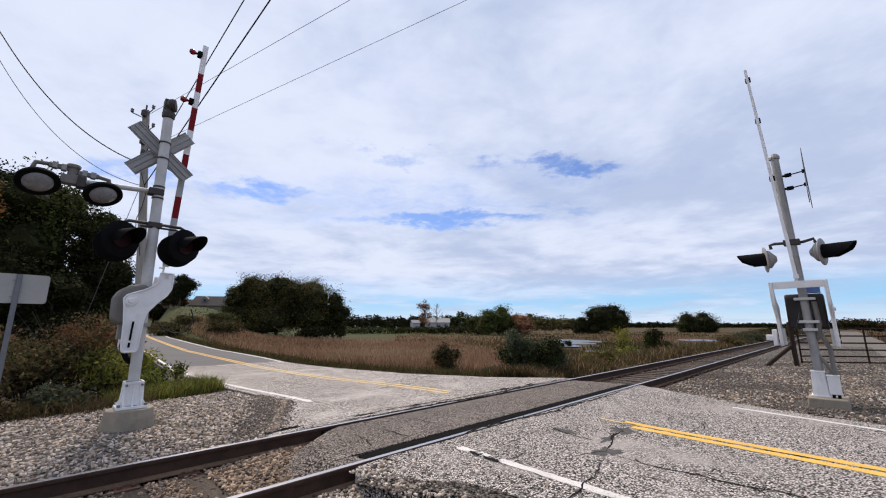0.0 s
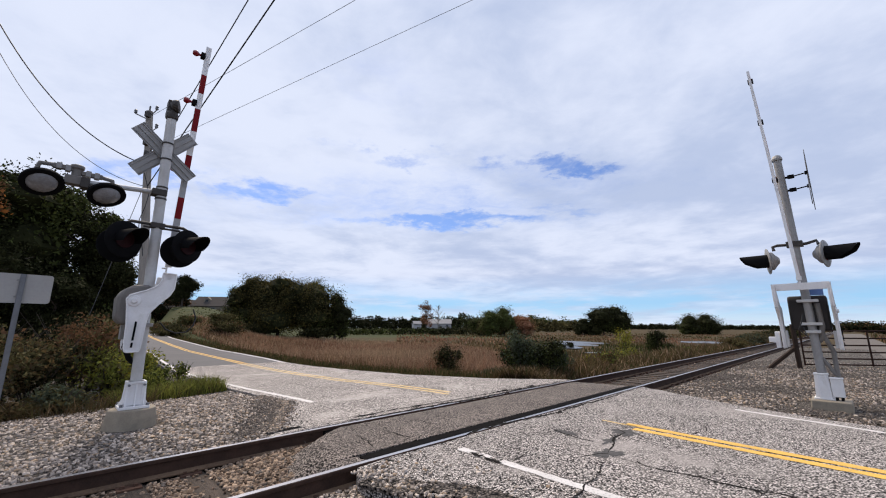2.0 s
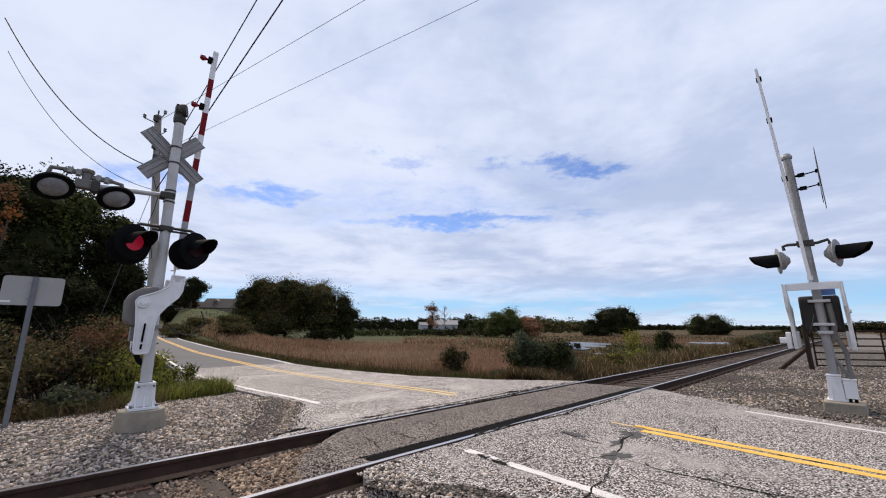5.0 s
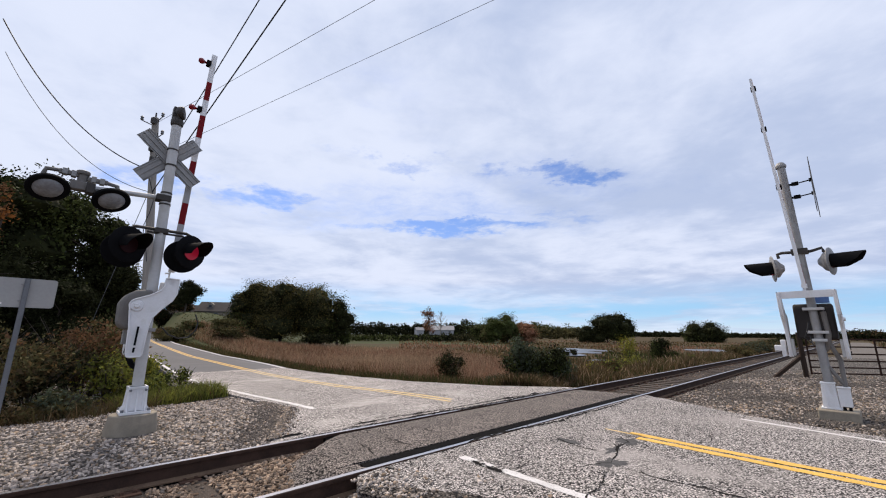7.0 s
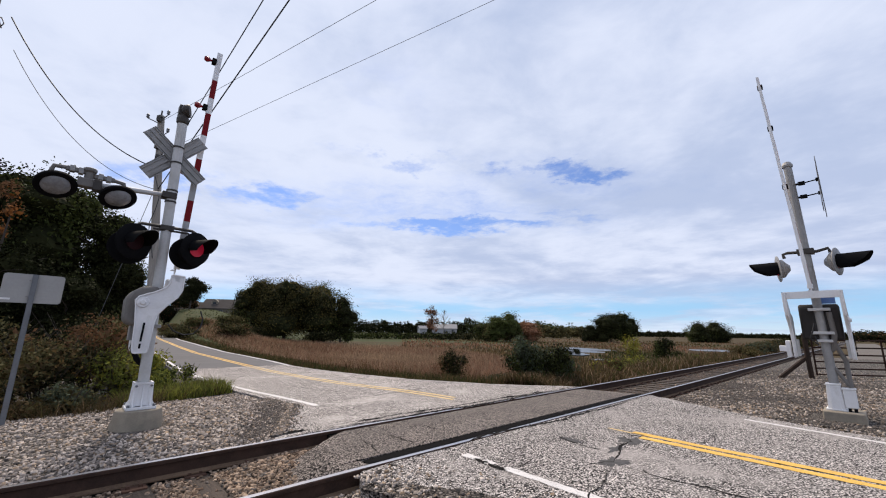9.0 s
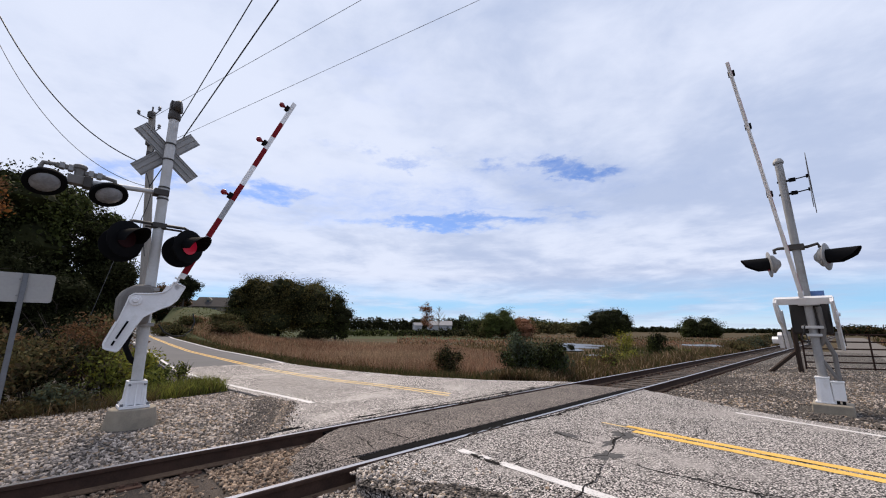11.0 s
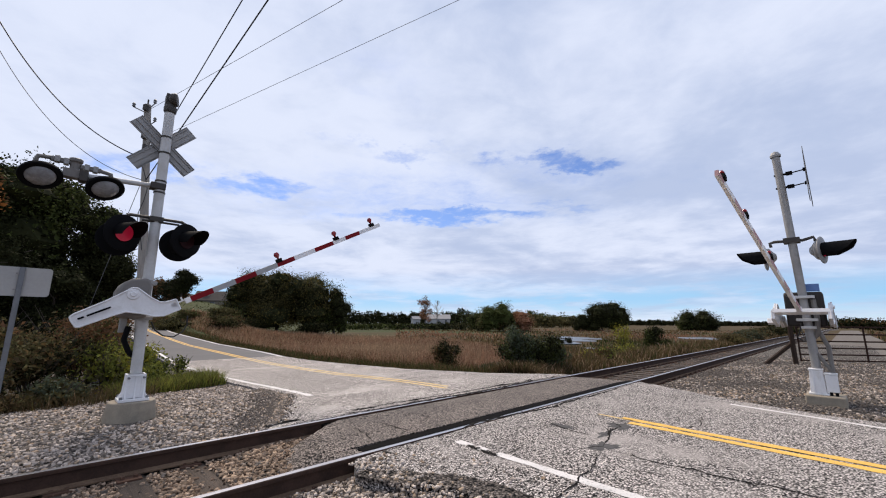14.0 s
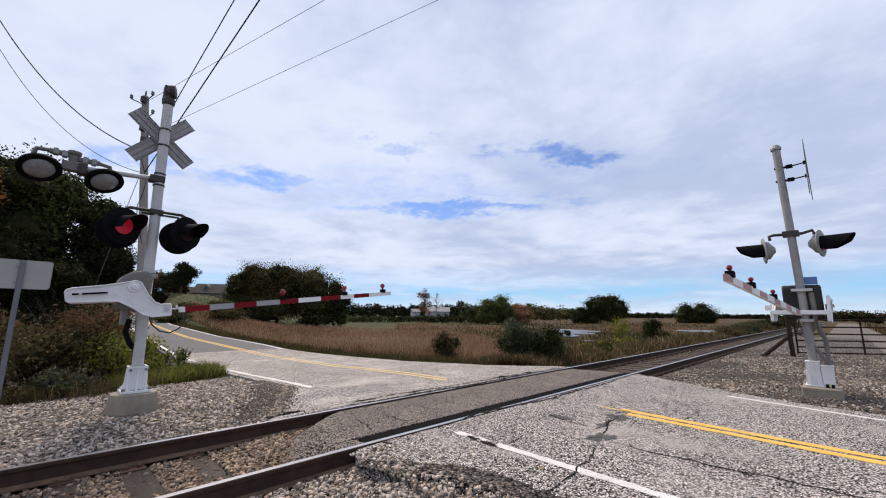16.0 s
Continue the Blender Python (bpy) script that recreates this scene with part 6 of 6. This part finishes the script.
far_woods("woods_field", [(0.98, 170, 4.5), (1.1, 170, 6.0), (1.35, 150, 7), (1.9, 120, 8)], 18000, 0.7200000000000001, ["leaf_dark", "leaf_rust", "leaf_green"], 84, "mixed woods beyond the field")
far_woods("hedge_meadow", [(-0.3, 125, 2.6), (-0.12, 135, 2.4), (0.02, 140, 3.0), (0.12, 130, 3.0)], 6000, 0.6, ["leaf_green", "leaf_dark", "leaf_olive"], 85, "low green hedge and scrub across the meadow")

# ---- buildings ----


def gable_house(name, x, y, turn, w, dp, eave, ridge, wallmat, roofmat, label, dormers=0, windows=0, z=None):
    z = float(land_z(x, y)) - 0.2 if z is None else z
    t = thing(name, pose(x, y, z, 0, 0, turn), label, "house")
    b = Build()
    b.prism([(-w / 2, 0), (w / 2, 0), (w / 2, eave), (-w / 2, eave)], -dp / 2, dp / 2)
    b.add([(-w / 2, -dp / 2, eave), (-w / 2, dp / 2, eave), (-w / 2, 0, ridge - 0.1), (w / 2, -dp / 2, eave), (w / 2, dp / 2, eave), (w / 2, 0, ridge - 0.1)], [(0, 1, 2), (3, 5, 4)])
    wall = part("wall", b, wallmat, t, smooth=False)
    b = Build()
    o = 0.35
    for sg in (-1, 1):
        a = [(-w / 2 - o, sg * (dp / 2 + o), eave - 0.2), (w / 2 + o, sg * (dp / 2 + o), eave - 0.2), (w / 2 + o, 0, ridge), (-w / 2 - o, 0, ridge)]
        b.add(a + [(p[0], p[1], p[2] + 0.18) for p in a], [(0, 1, 2, 3), (4, 5, 6, 7), (0, 1, 5, 4), (1, 2, 6, 5), (2, 3, 7, 6), (3, 0, 4, 7)])
    part("roof", b, roofmat, t, smooth=False)
    for i in range(windows):
        xx = -w / 2 + w * (i + 0.5) / windows
        b = Build()
        b.box(xx, -dp / 2 - 0.03, eave * 0.55, 1.1, 0.1, 1.3)
        win = part("window", b, "barn_wall", wall, "pale window frame", smooth=False)
        b = Build()
        for sx in (-0.25, 0.25):
            for sz in (-0.3, 0.3):
                b.box(xx + sx, -dp / 2 - 0.085, eave * 0.55 + sz, 0.42, 0.03, 0.52)
        part("pane", b, "window_dark", win, "dark window glass", smooth=False)
    for i in range(dormers):
        xx = -w / 2 + w * (i + 0.5) / dormers
        yy = -dp / 4 - 0.4
        zz = (eave + ridge) / 2 - 0.3
        b = Build()
        b.prism([(xx - 0.8, zz - 0.4), (xx + 0.8, zz - 0.4), (xx + 0.8, zz + 0.9), (xx, zz + 1.6), (xx - 0.8, zz + 0.9)], yy, yy + 2.2)
        dm = part("dormer", b, wallmat, t, "small gabled dormer", smooth=False)
        b = Build()
        b.box(xx, yy - 0.03, zz + 0.35, 0.75, 0.06, 0.9)
        part("pane", b, "window_dark", dm, "dark dormer window", smooth=False)
    return t


gable_house("farmhouse", -60.8, 112, 12, 17, 8, 2.4, 5.0, "house_wall", "roof_shingle", "long grey-roofed farmhouse with dormers on the hill", dormers=3, windows=5, z=4.5)
gable_house("farmhouse_wing", -74, 114, 4, 12, 7, 1.8, 4.2, "house_wall", "roof_shingle", "lower grey-roofed wing of the farmhouse", dormers=1, windows=3, z=4.6)
gable_house("barn", -3.0, 196, 3, 12, 7, 2.6, 4.6, "barn_wall", "barn_roof", "long pale grey barn across the meadow", windows=3, z=0.6)
gable_house("shed", -13.5, 192, 20, 3.5, 4, 2.4, 3.6, "barn_wall", "barn_roof", "small white shed beside the barn", z=0.6)

# ---- farm gate ----


def farm_gate():
    a, b0 = P(18.8, -2.95), P(22.3, -7.8)
    way = (b0 - a).normalized()
    ang = math.degrees(math.atan2(way.y, way.x))
    ln = (b0 - a).length
    t = thing("farm_gate", pose(a.x, a.y, -0.1, 0, 0, ang), "rusty brown tubular farm gate across the access track", "gate")
    for z in (0.18, 0.38, 0.60, 0.83, 1.07, 1.32):
        b = Build()
        b.tube([(0.10, 0, z), (ln - 0.1, 0, z)], 0.024, 8)
        part("rail_bar", b, "gate_rust", t, "rusty horizontal tube")
    for x in (0.12, ln * 0.36, ln * 0.68, ln - 0.12):
        b = Build()
        b.tube([(x, 0.0, 0.14), (x, 0.0, 1.36)], 0.026, 8)
        part("upright", b, "gate_rust", t, "rusty upright tube")
    p = thing("gate_post", pose(a.x, a.y, -0.1, 0, 0, ang), "weathered brown wooden gate post with a raking brace", "post")
    b = Build()
    b.tube([(-0.05, 0, -0.3), (-0.08, 0, 1.55)], 0.075, 9)
    part("post", b, "weathered_post", p, bevel=0.004)
    b = Build()
    b.box(0, 0, 0, 0.10, 0.10, 1.35, Matrix.Translation((-0.52, 0.05, 0.38)) @ Matrix.Rotation(radians(52), 4, "Y"))
    part("brace", b, "weathered_post", p, "dark wooden brace")
    q = thing("gate_post", pose(b0.x, b0.y, -0.1, 0, 0, ang), "weathered brown wooden gate post", "post")
    b = Build()
    b.tube([(0.05, 0, -0.3), (0.05, 0, 1.5)], 0.075, 9)
    part("post", b, "weathered_post", q)


farm_gate()


# ---- road sign seen from behind ----


def road_sign():
    p = Vector((-6.20, 5.68, -0.10))
    t = thing("road_sign", pose(p.x, p.y, p.z, 0, 0, TURN + 3.5), "grey metal back of a rectangular road sign on a post", "road sign")
    lean = Matrix.Rotation(radians(0.0), 4, "Y")
    b = Build()
    for y, w in ((0.0, 0.012),):
        b.box(0, y, 0.97, 0.05, w, 2.36, lean)
    b.box(-0.025, 0.018, 0.97, 0.012, 0.03, 2.36, lean)
    b.box(0.025, 0.018, 0.97, 0.012, 0.03, 2.36, lean)
    post = part("post", b, "post_steel", t, "galvanised channel post", smooth=False)
    b = Build()
    w, h, r = 0.325, 0.213, 0.04
    poly = []
    for cx, cz, a0 in ((w - r, h - r, 0), (-w + r, h - r, 90), (-w + r, -h + r, 180), (w - r, -h + r, 270)):
        poly += [(cx + r * math.cos(radians(a0 + k * 22.5)), cz + r * math.sin(radians(a0 + k * 22.5))) for k in range(5)]
    b.prism(poly, 0.040, 0.044, Matrix.Translation((0.0, 0, 1.94)) @ lean)
    plate = part("sign_plate", b, "sign_back", t, "plain grey metal back with rounded corners", smooth=False)
    b = Build()
    b.box(-0.26, 0.037, 1.78, 0.10, 0.002, 0.028)
    part("sticker", b, "sticker_white", plate, "small white sticker", smooth=False)
    for z in (1.82, 2.06):
        b = Build()
        b.lathe([(0.0, 0.015), (0.012, 0.012), (0.014, 0.0)], aim(-0.05, -0.006, z, 0, -1, 0), 6)
        part("bolt", b, "galvanised", post, "small bolt", smooth=False)


road_sign()

# ---- utility poles and wires ----


def pole(x, y, z, h, r, label, lean=0.0):
    t = thing("utility_pole", pose(x, y, z), label, "utility pole", "utility poles")
    b = Build()
    b.tube([(0, 0, -0.3), (lean * 0.5, 0, h * 0.5), (lean, 0, h)], r, 14, r * 0.72)
    part("pole", b, "pole_wood", t, "weathered grey wooden pole")
    return t


POLE_A, POLE_B, POLE_C = Vector((-7.47, 10.0, 0)), Vector((-13.35, 9.35, 0)), Vector((3.5, -16.0, 0))
pa = pole(POLE_A.x, POLE_A.y, -0.2, 7.45, 0.115, "grey wooden utility pole behind the signal mast", lean=-0.88)
b = Build()
b.tube([(-0.88, 0, 7.2), (-0.88, 0.0, 7.62)], 0.02, 6)
part("ground_rod", b, "bell_metal", pa, "thin dark rod")
for x, z, w, hh in ((-0.82, 7.3, 0.10, 0.16), (-0.74, 6.5, 0.10, 0.24), (-0.68, 6.0, 0.07, 0.4)):
    b = Build()
    b.box(x, -0.12, z, w, 0.10, hh)
    part("line_bracket", b, "bell_metal", pa, "dark line bracket")
for i, (dx, z) in enumerate(((-1.2, 7.35), (-0.62, 7.45), (-0.55, 6.9))):
    b = Build()
    b.lathe([(0.02, 0.0), (0.045, 0.03), (0.03, 0.06), (0.045, 0.09), (0.02, 0.13), (0.0, 0.14)], pose(dx, -0.08, z), 10)
    b.tube([(dx, -0.08, z), (-0.86, 0, z - 0.15)], 0.015, 6)
    part("insulator", b, "post_steel", pa, "small dark insulator")
b = Build()
pts = [(-0.62 + 0.02 * k + 0.10 * math.sin(k * 1.3), -0.16, 6.9 - k * 0.33) for k in range(12)]
b.tube(pts, 0.010, 5)
part("drop_cable", b, "cable", pa, "loose black drop cable")
pb = pole(POLE_B.x, POLE_B.y, -0.3, 11.5, 0.15, "grey wooden utility pole beside the trees")
for k, z in enumerate((10.2, 9.95, 9.7)):
    b = Build()
    b.lathe([(0.02, 0.0), (0.05, 0.03), (0.03, 0.07), (0.05, 0.11), (0.02, 0.16), (0.0, 0.17)], aim(0.22, -0.1, z, 0.7, -0.5, 0.3), 10)
    b.tube([(0, 0, z - 0.05), (0.22, -0.1, z)], 0.02, 6)
    part("insulator", b, "bell_metal", pb, "dark insulator")
b = Build()
b.tube([(0.22, -0.1, 10.2), (0.62, -0.2, 10.1), (0.74, -0.2, 9.9), (0.60, -0.2, 9.72), (0.44, -0.18, 9.9), (0.58, -0.2, 10.0), (0.70, -0.2, 9.75)], 0.014, 6)
part("jumper_wire", b, "bell_metal", pb, "looped jumper wire")
pole(POLE_C.x, POLE_C.y, -0.2, 9.5, 0.15, "grey wooden utility pole across the road")


def wire(a, c, sag, r, material, label):
    b = Build()
    a, c = Vector(a), Vector(c)
    pts = [a + (c - a) * t - Vector((0, 0, sag * 4 * t * (1 - t))) for t in [k / 28 for k in range(29)]]
    b.tube(pts, r, 6)
    solid("overhead_wire", b, material, label, "wire", "overhead wires")


TOP = Vector((-8.3, 10.0, 7.1))
for i, (through_pt, start, r, mm) in enumerate((((-3.73, 6.26, 7.3), TOP + Vector((0.15, 0, -1.6)), 0.010, "cable"), ((-3.24, 6.26, 7.3), TOP + Vector((0.2, 0, -2.12)), 0.013, "cable"),
                                                ((-1.95, 7.0, 8.01), TOP + Vector((0.0, 0, 0.0)), 0.0055, "wire_grey"), ((0.5, 7.0, 8.01), TOP + Vector((0.1, 0, -1.0)), 0.0055, "wire_grey"))):
    q = Vector(through_pt)
    end = start + (q - start) * 4.2
    wire(start, end, 0.0, r, mm, "black overhead wire crossing the road" if i < 2 else "thin grey overhead wire")
wire((-12.65, 9.3, 9.95), (-8.2, 10.05, 5.65), 0.72, 0.016, "cable", "thick sagging black service cable")
wire((-12.45, 9.4, 8.95), (-8.2, 10.05, 5.05), 0.74, 0.009, "wire_grey", "thin sagging grey cable")
b = Build()
b.tube([(-8.2, 10.1, 5.3), (-10.0, 10.6, -0.2)], 0.008, 5)
solid("guy_wire", b, "wire_grey", "thin slanting guy wire beside the pole", "wire", "overhead wires")

# ---- loose stones ----


def stones(name, s, d, z, size, mats, idx, seed, label):
    """Angular crushed stones as one object of kind stuff."""
    rng = np.random.default_rng(seed)
    n = len(s)
    q = U[None] * s[:, None] + N[None] * (d + D0)[:, None]
    c = np.c_[q, z]
    cube = np.array([(x, y, w) for w in (-1, 1) for x, y in ((-1, -1), (1, -1), (1, 1), (-1, 1))], float) * 0.5
    v = cube[None] + rng.normal(0, 0.17, (n, 8, 3))
    ax = rng.uniform(0.6, 1.25, (n, 1, 3)) * np.array([1, 0.85, 0.7])
    v = v * ax * size[:, None, None]
    a, e = rng.uniform(0, 2 * np.pi, n), rng.normal(0, 0.5, n)
    ca, sa, ce, se = np.cos(a)[:, None], np.sin(a)[:, None], np.cos(e)[:, None], np.sin(e)[:, None]
    x, y, w = v[..., 0], v[..., 1], v[..., 2]
    y, w = y * ce - w * se, y * se + w * ce
    v = np.stack([x * ca - y * sa, x * sa + y * ca, w], -1) + c[:, None]
    k = np.arange(n)[:, None, None] * 8
    f = (k + np.array([(4, 5, 6, 7), (0, 1, 5, 4), (1, 2, 6, 5), (2, 3, 7, 6), (3, 0, 4, 7)])[None]).reshape(-1, 4)
    ob = new(name, array_mesh(name, v.reshape(-1, 3), f, mats, np.repeat(idx, 5)))
    return tagged(ob, label, "gravel", kind="stuff")


def scatter():
    rng = np.random.default_rng(77)

    def area(n, s0, s1, d0, d1):
        return rng.uniform(s0, s1, n), rng.uniform(d0, d1, n)

    three = ["stone_grey", "stone_brown", "stone_dark"]
    # shoulder round the mast
    s, d = area(30000, -4.2, 2.95, 0.84, 5.2)
    keep = (s < np.array([far_left(v) for v in d]) + 0.05 - 0.12 * rng.random(len(s))) & (d < 4.75 + np.maximum(0, s - 0.6) * 0.5) & (np.hypot(s - 0.937, d - 2.8) > 0.37)
    s, d = s[keep], d[keep]
    z = np.interp(d, [0.86, 1.2, 2.0, 3.6, 5.4], [-0.07, -0.05, -0.055, -0.06, -0.11]) + rng.uniform(-0.008, 0.02, len(s))
    edge_s = np.array([far_left(v) for v in d])
    z = z + 0.045 * np.exp(-np.maximum(0, edge_s - s) / 0.25)
    oily = np.exp(-np.maximum(0, edge_s - s - 0.35) / 0.45) * np.exp(-(((d - 2.3) / 1.5) ** 4)) + rng.normal(0, 0.14, len(s)) > 0.55
    idx = np.where(oily, 2, rng.choice(3, len(s), p=[0.74, 0.14, 0.12]))
    size = rng.uniform(0.016, 0.038, len(s)) * np.where(oily, 0.62, 1)
    stones("shoulder_gravel", s, d, z, size, three, idx, 78, "pale grey crushed stones round the signal mast")
    # dark fines washed up against the edge of the paving
    s, d = area(11000, 0, 1, 0.95, 4.0)
    back = rng.exponential(0.38, len(s))
    s = np.array([far_left(v) for v in d]) + 0.03 - back
    keep = back < 1.3
    s, d, back = s[keep], d[keep], back[keep]
    z = np.interp(d, [0.86, 1.2, 2.0, 3.6, 5.4], [-0.07, -0.05, -0.055, -0.06, -0.11]) + 0.05 * np.exp(-np.maximum(0, back) / 0.25) + rng.uniform(0.0, 0.012, len(s))
    stones("shoulder_fines", s, d, z, rng.uniform(0.008, 0.02, len(s)), three, rng.choice(3, len(s), p=[0.22, 0.08, 0.70]), 86, "dark fine gravel against the road edge")
    # between the rails, this side of the paving
    s, d = area(18000, -4.5, 2.42, -0.68, 0.68)
    tie_gap = np.abs(((s + 8.11) % 0.52) - 0.26) < 0.145
    keep = tie_gap | (rng.random(len(s)) < 0.10) | (s > 1.42)
    s, d = s[keep], d[keep]
    stones("track_ballast", s, d, rng.uniform(-0.21, -0.185, len(s)) + 0.05 * sstep(1.35, 2.2, s), rng.uniform(0.016, 0.037, len(s)), ["stone_tan", "stone_umber", "stone_dark"], rng.choice(3, len(s), p=[0.70, 0.22, 0.08]), 79, "brown crushed stones between the sleepers")
    # heap of ballast against the end of the infill
    b, k = Build(), 12
    ss, dd = np.linspace(0.85, 2.45, k), np.linspace(-0.66, 0.66, k)
    verts = [P(a, c, -0.225 + 0.05 * float(sstep(1.35, 2.2, a)) + 0.012 * math.sin(9 * a + 5 * c)) for a in ss for c in dd]
    b.add(verts, [(i * k + j, (i + 1) * k + j, (i + 1) * k + j + 1, i * k + j + 1) for i in range(k - 1) for j in range(k - 1)])
    solid("ballast_heap", b, "ballast_bed", "brown ballast heaped against the asphalt infill", "ballast", "", "structure")
    # crumbled edge of the far road surface
    s, d = area(2600, 0, 1, 0.95, 3.0)
    s = np.array([far_left(v) for v in d]) - 0.06 + rng.exponential(0.055, len(s))
    stones("edge_chips", s, d, road_z(d) + 0.003, rng.uniform(0.008, 0.026, len(s)), three, rng.choice(3, len(s), p=[0.25, 0.15, 0.60]), 84, "dark crumbled asphalt chips along the road edge")
    # outside of the nearer rail
    s, d = area(16000, 0.3, 2.9, -4.2, -0.86)
    keep = s < np.array([near_left(v) for v in d]) + 0.06
    s, d = s[keep], d[keep]
    z = np.interp(d, [-2.6, -1.5, -1.0], [-0.065, -0.09, -0.16]) + rng.uniform(-0.005, 0.02, len(s))
    stones("verge_gravel", s, d, z, rng.uniform(0.014, 0.036, len(s)), three, rng.choice(3, len(s), p=[0.64, 0.05, 0.31]), 80, "mixed grey and brown stones at the road edge")
    # coarser stones on round the near verge
    s, d = area(4000, -6, 2.6, -9, -0.95)
    keep = (s < np.array([near_left(v) for v in d]) - 0.02) & ~((s > 0.3) & (d > -4.1))
    s, d = s[keep], d[keep]
    stones("verge_stones", s, d, np.interp(d, [-2.6, -1.5, -1.0], [-0.07, -0.095, -0.165]) + rng.uniform(-0.005, 0.02, len(s)), rng.uniform(0.018, 0.042, len(s)), three, rng.choice(3, len(s), p=[0.64, 0.05, 0.31]), 85, "grey and brown stones on the near verge")
    # gravel pad with the other mast
    s, d = area(22800, 8.1, 24, -6.6, -1.05)
    s = 8.1 + (s - 8.1) * rng.random(len(s)) ** 0.5
    keep = (s > np.array([near_right(v) for v in d]) - 0.02) & ((np.abs(s - 10) > 0.4) | (np.abs(d + 3.82) > 0.4))
    s, d = s[keep], d[keep]
    z = np.interp(d, [-6.5, -3.0, -1.6, -1.0], [-0.13, -0.07, -0.09, -0.15]) + rng.uniform(-0.008, 0.02, len(s))
    dark = np.sin(s * 1.7 + d * 2.2) + np.sin(s * 0.9 - d * 1.3) + rng.normal(0, 0.8, len(s)) + 1.6 * np.clip((d + 2.4) / 1.2, 0, 1) > 0.8
    stones("pad_gravel", s, d, z, rng.uniform(0.015, 0.038, len(s)), three, np.where(dark, 2, rng.choice(3, len(s), p=[0.46, 0.14, 0.40])), 81, "grey and brown gravel round the second mast")
    # ballast of the open track beyond the crossing
    s, d = area(6500, 9.7, 34, -1.35, 1.5)
    keep = (np.abs(np.abs(d) - 0.7535) > 0.09)
    s, d = s[keep], d[keep]
    stones("open_track_ballast", s, d, rng.uniform(-0.225, -0.20, len(s)), rng.uniform(0.025, 0.055, len(s)), ["stone_tan", "stone_umber", "stone_dark"], rng.choice(3, len(s), p=[0.05, 0.6, 0.35]), 82, "dark brown ballast of the open track")
    # crumbs on the paving near its edges
    s, d = area(2600, 2.1, 3.2, -4.2, -0.9)
    keep = rng.random(len(s)) < np.exp(-(s - 2.3) / 0.22)
    s, d = s[keep], d[keep]
    stones("loose_chips", s, d, np.full(len(s), 0.004), rng.uniform(0.01, 0.03, len(s)), three, rng.choice(3, len(s), p=[0.6, 0.2, 0.2]), 83, "loose stone chips on the asphalt edge")


scatter()


def motions():
    level_l = [(0, 88), (9.3, 88), (9.7, 86.5), (10.0, 83.0), (10.5, 75.8), (11.0, 68.0), (11.5, 60.3), (12, 53.0), (12.5, 45.6), (13, 39.3), (13.5, 33.4), (14, 27.8), (14.5, 22.1), (15, 16.8), (15.5, 11.2), (16, 6.1)]
    level_r = [(0, 86.8), (9.3, 86.8), (9.7, 82.5), (10.0, 76), (10.5, 65.4), (11.0, 56.5), (11.5, 49), (12, 42.8), (12.5, 37.2), (13, 31.5), (13.5, 26), (14, 20.5), (14.5, 15), (15, 9.8), (15.5, 5.6), (16, 4.6)]
    for (arm, at, way), rows in zip(GATES, (level_l, level_r)):
        # the boom falls along the track: towards +x for one signal, towards -x for the other
        turn = Matrix.Rotation(radians(-3.5 if way > 0 else 178.6), 4, "Z")
        walk(arm, [(t, Matrix.Translation(at) @ turn @ Matrix.Rotation(radians(-a), 4, "Y")) for t, a in rows])
    # the slack lamp cables follow the arms part of the way
    for cable, (arm, at, way), rows in zip(CABLES, GATES, (level_l, level_r)):
        turn = Matrix.Rotation(radians(-3.5 if way > 0 else 178.6), 4, "Z")
        walk(cable, [(t, Matrix.Translation(at) @ turn @ Matrix.Rotation(radians(-0.25 * a), 4, "Y")) for t, a in rows])
    # alternate flashing: each lens turns its lit face out and back
    on = {"left": [(3.12, 3.24)], "right": [(3.24, 3.77)]}
    swaps = [3.77 + 0.5475 * n for n in range(23)] + [16.5]
    for n, when in ((5, 6.55), (6, 7.045), (7, 7.54), (15, 12.045), (16, 12.55)):
        swaps[n] = when
    for n, (a, b) in enumerate(zip(swaps[:-1], swaps[1:])):
        on["right" if n % 2 else "left"].append((a, b))
    for lens, side in LENSES:
        rows = [(0.0, 180)]
        state = 180
        for a, b in on[side]:
            for when, goal in ((a, 0), (b, 180)):
                if when > 15.9:
                    continue
                if rows[-1][0] < when - 0.045:
                    rows.append((when - 0.04, state))
                rows += [(when - 0.005, state + (goal - state) * 0.35), (when + 0.03, state + (goal - state) * 0.7), (when + 0.065, goal)]
                state = goal
        rows.append((16.0, state))
        walk(lens, [(tt, pose(0, 0, 0.03, a, 0, 0)) for tt, a in rows])


motions()
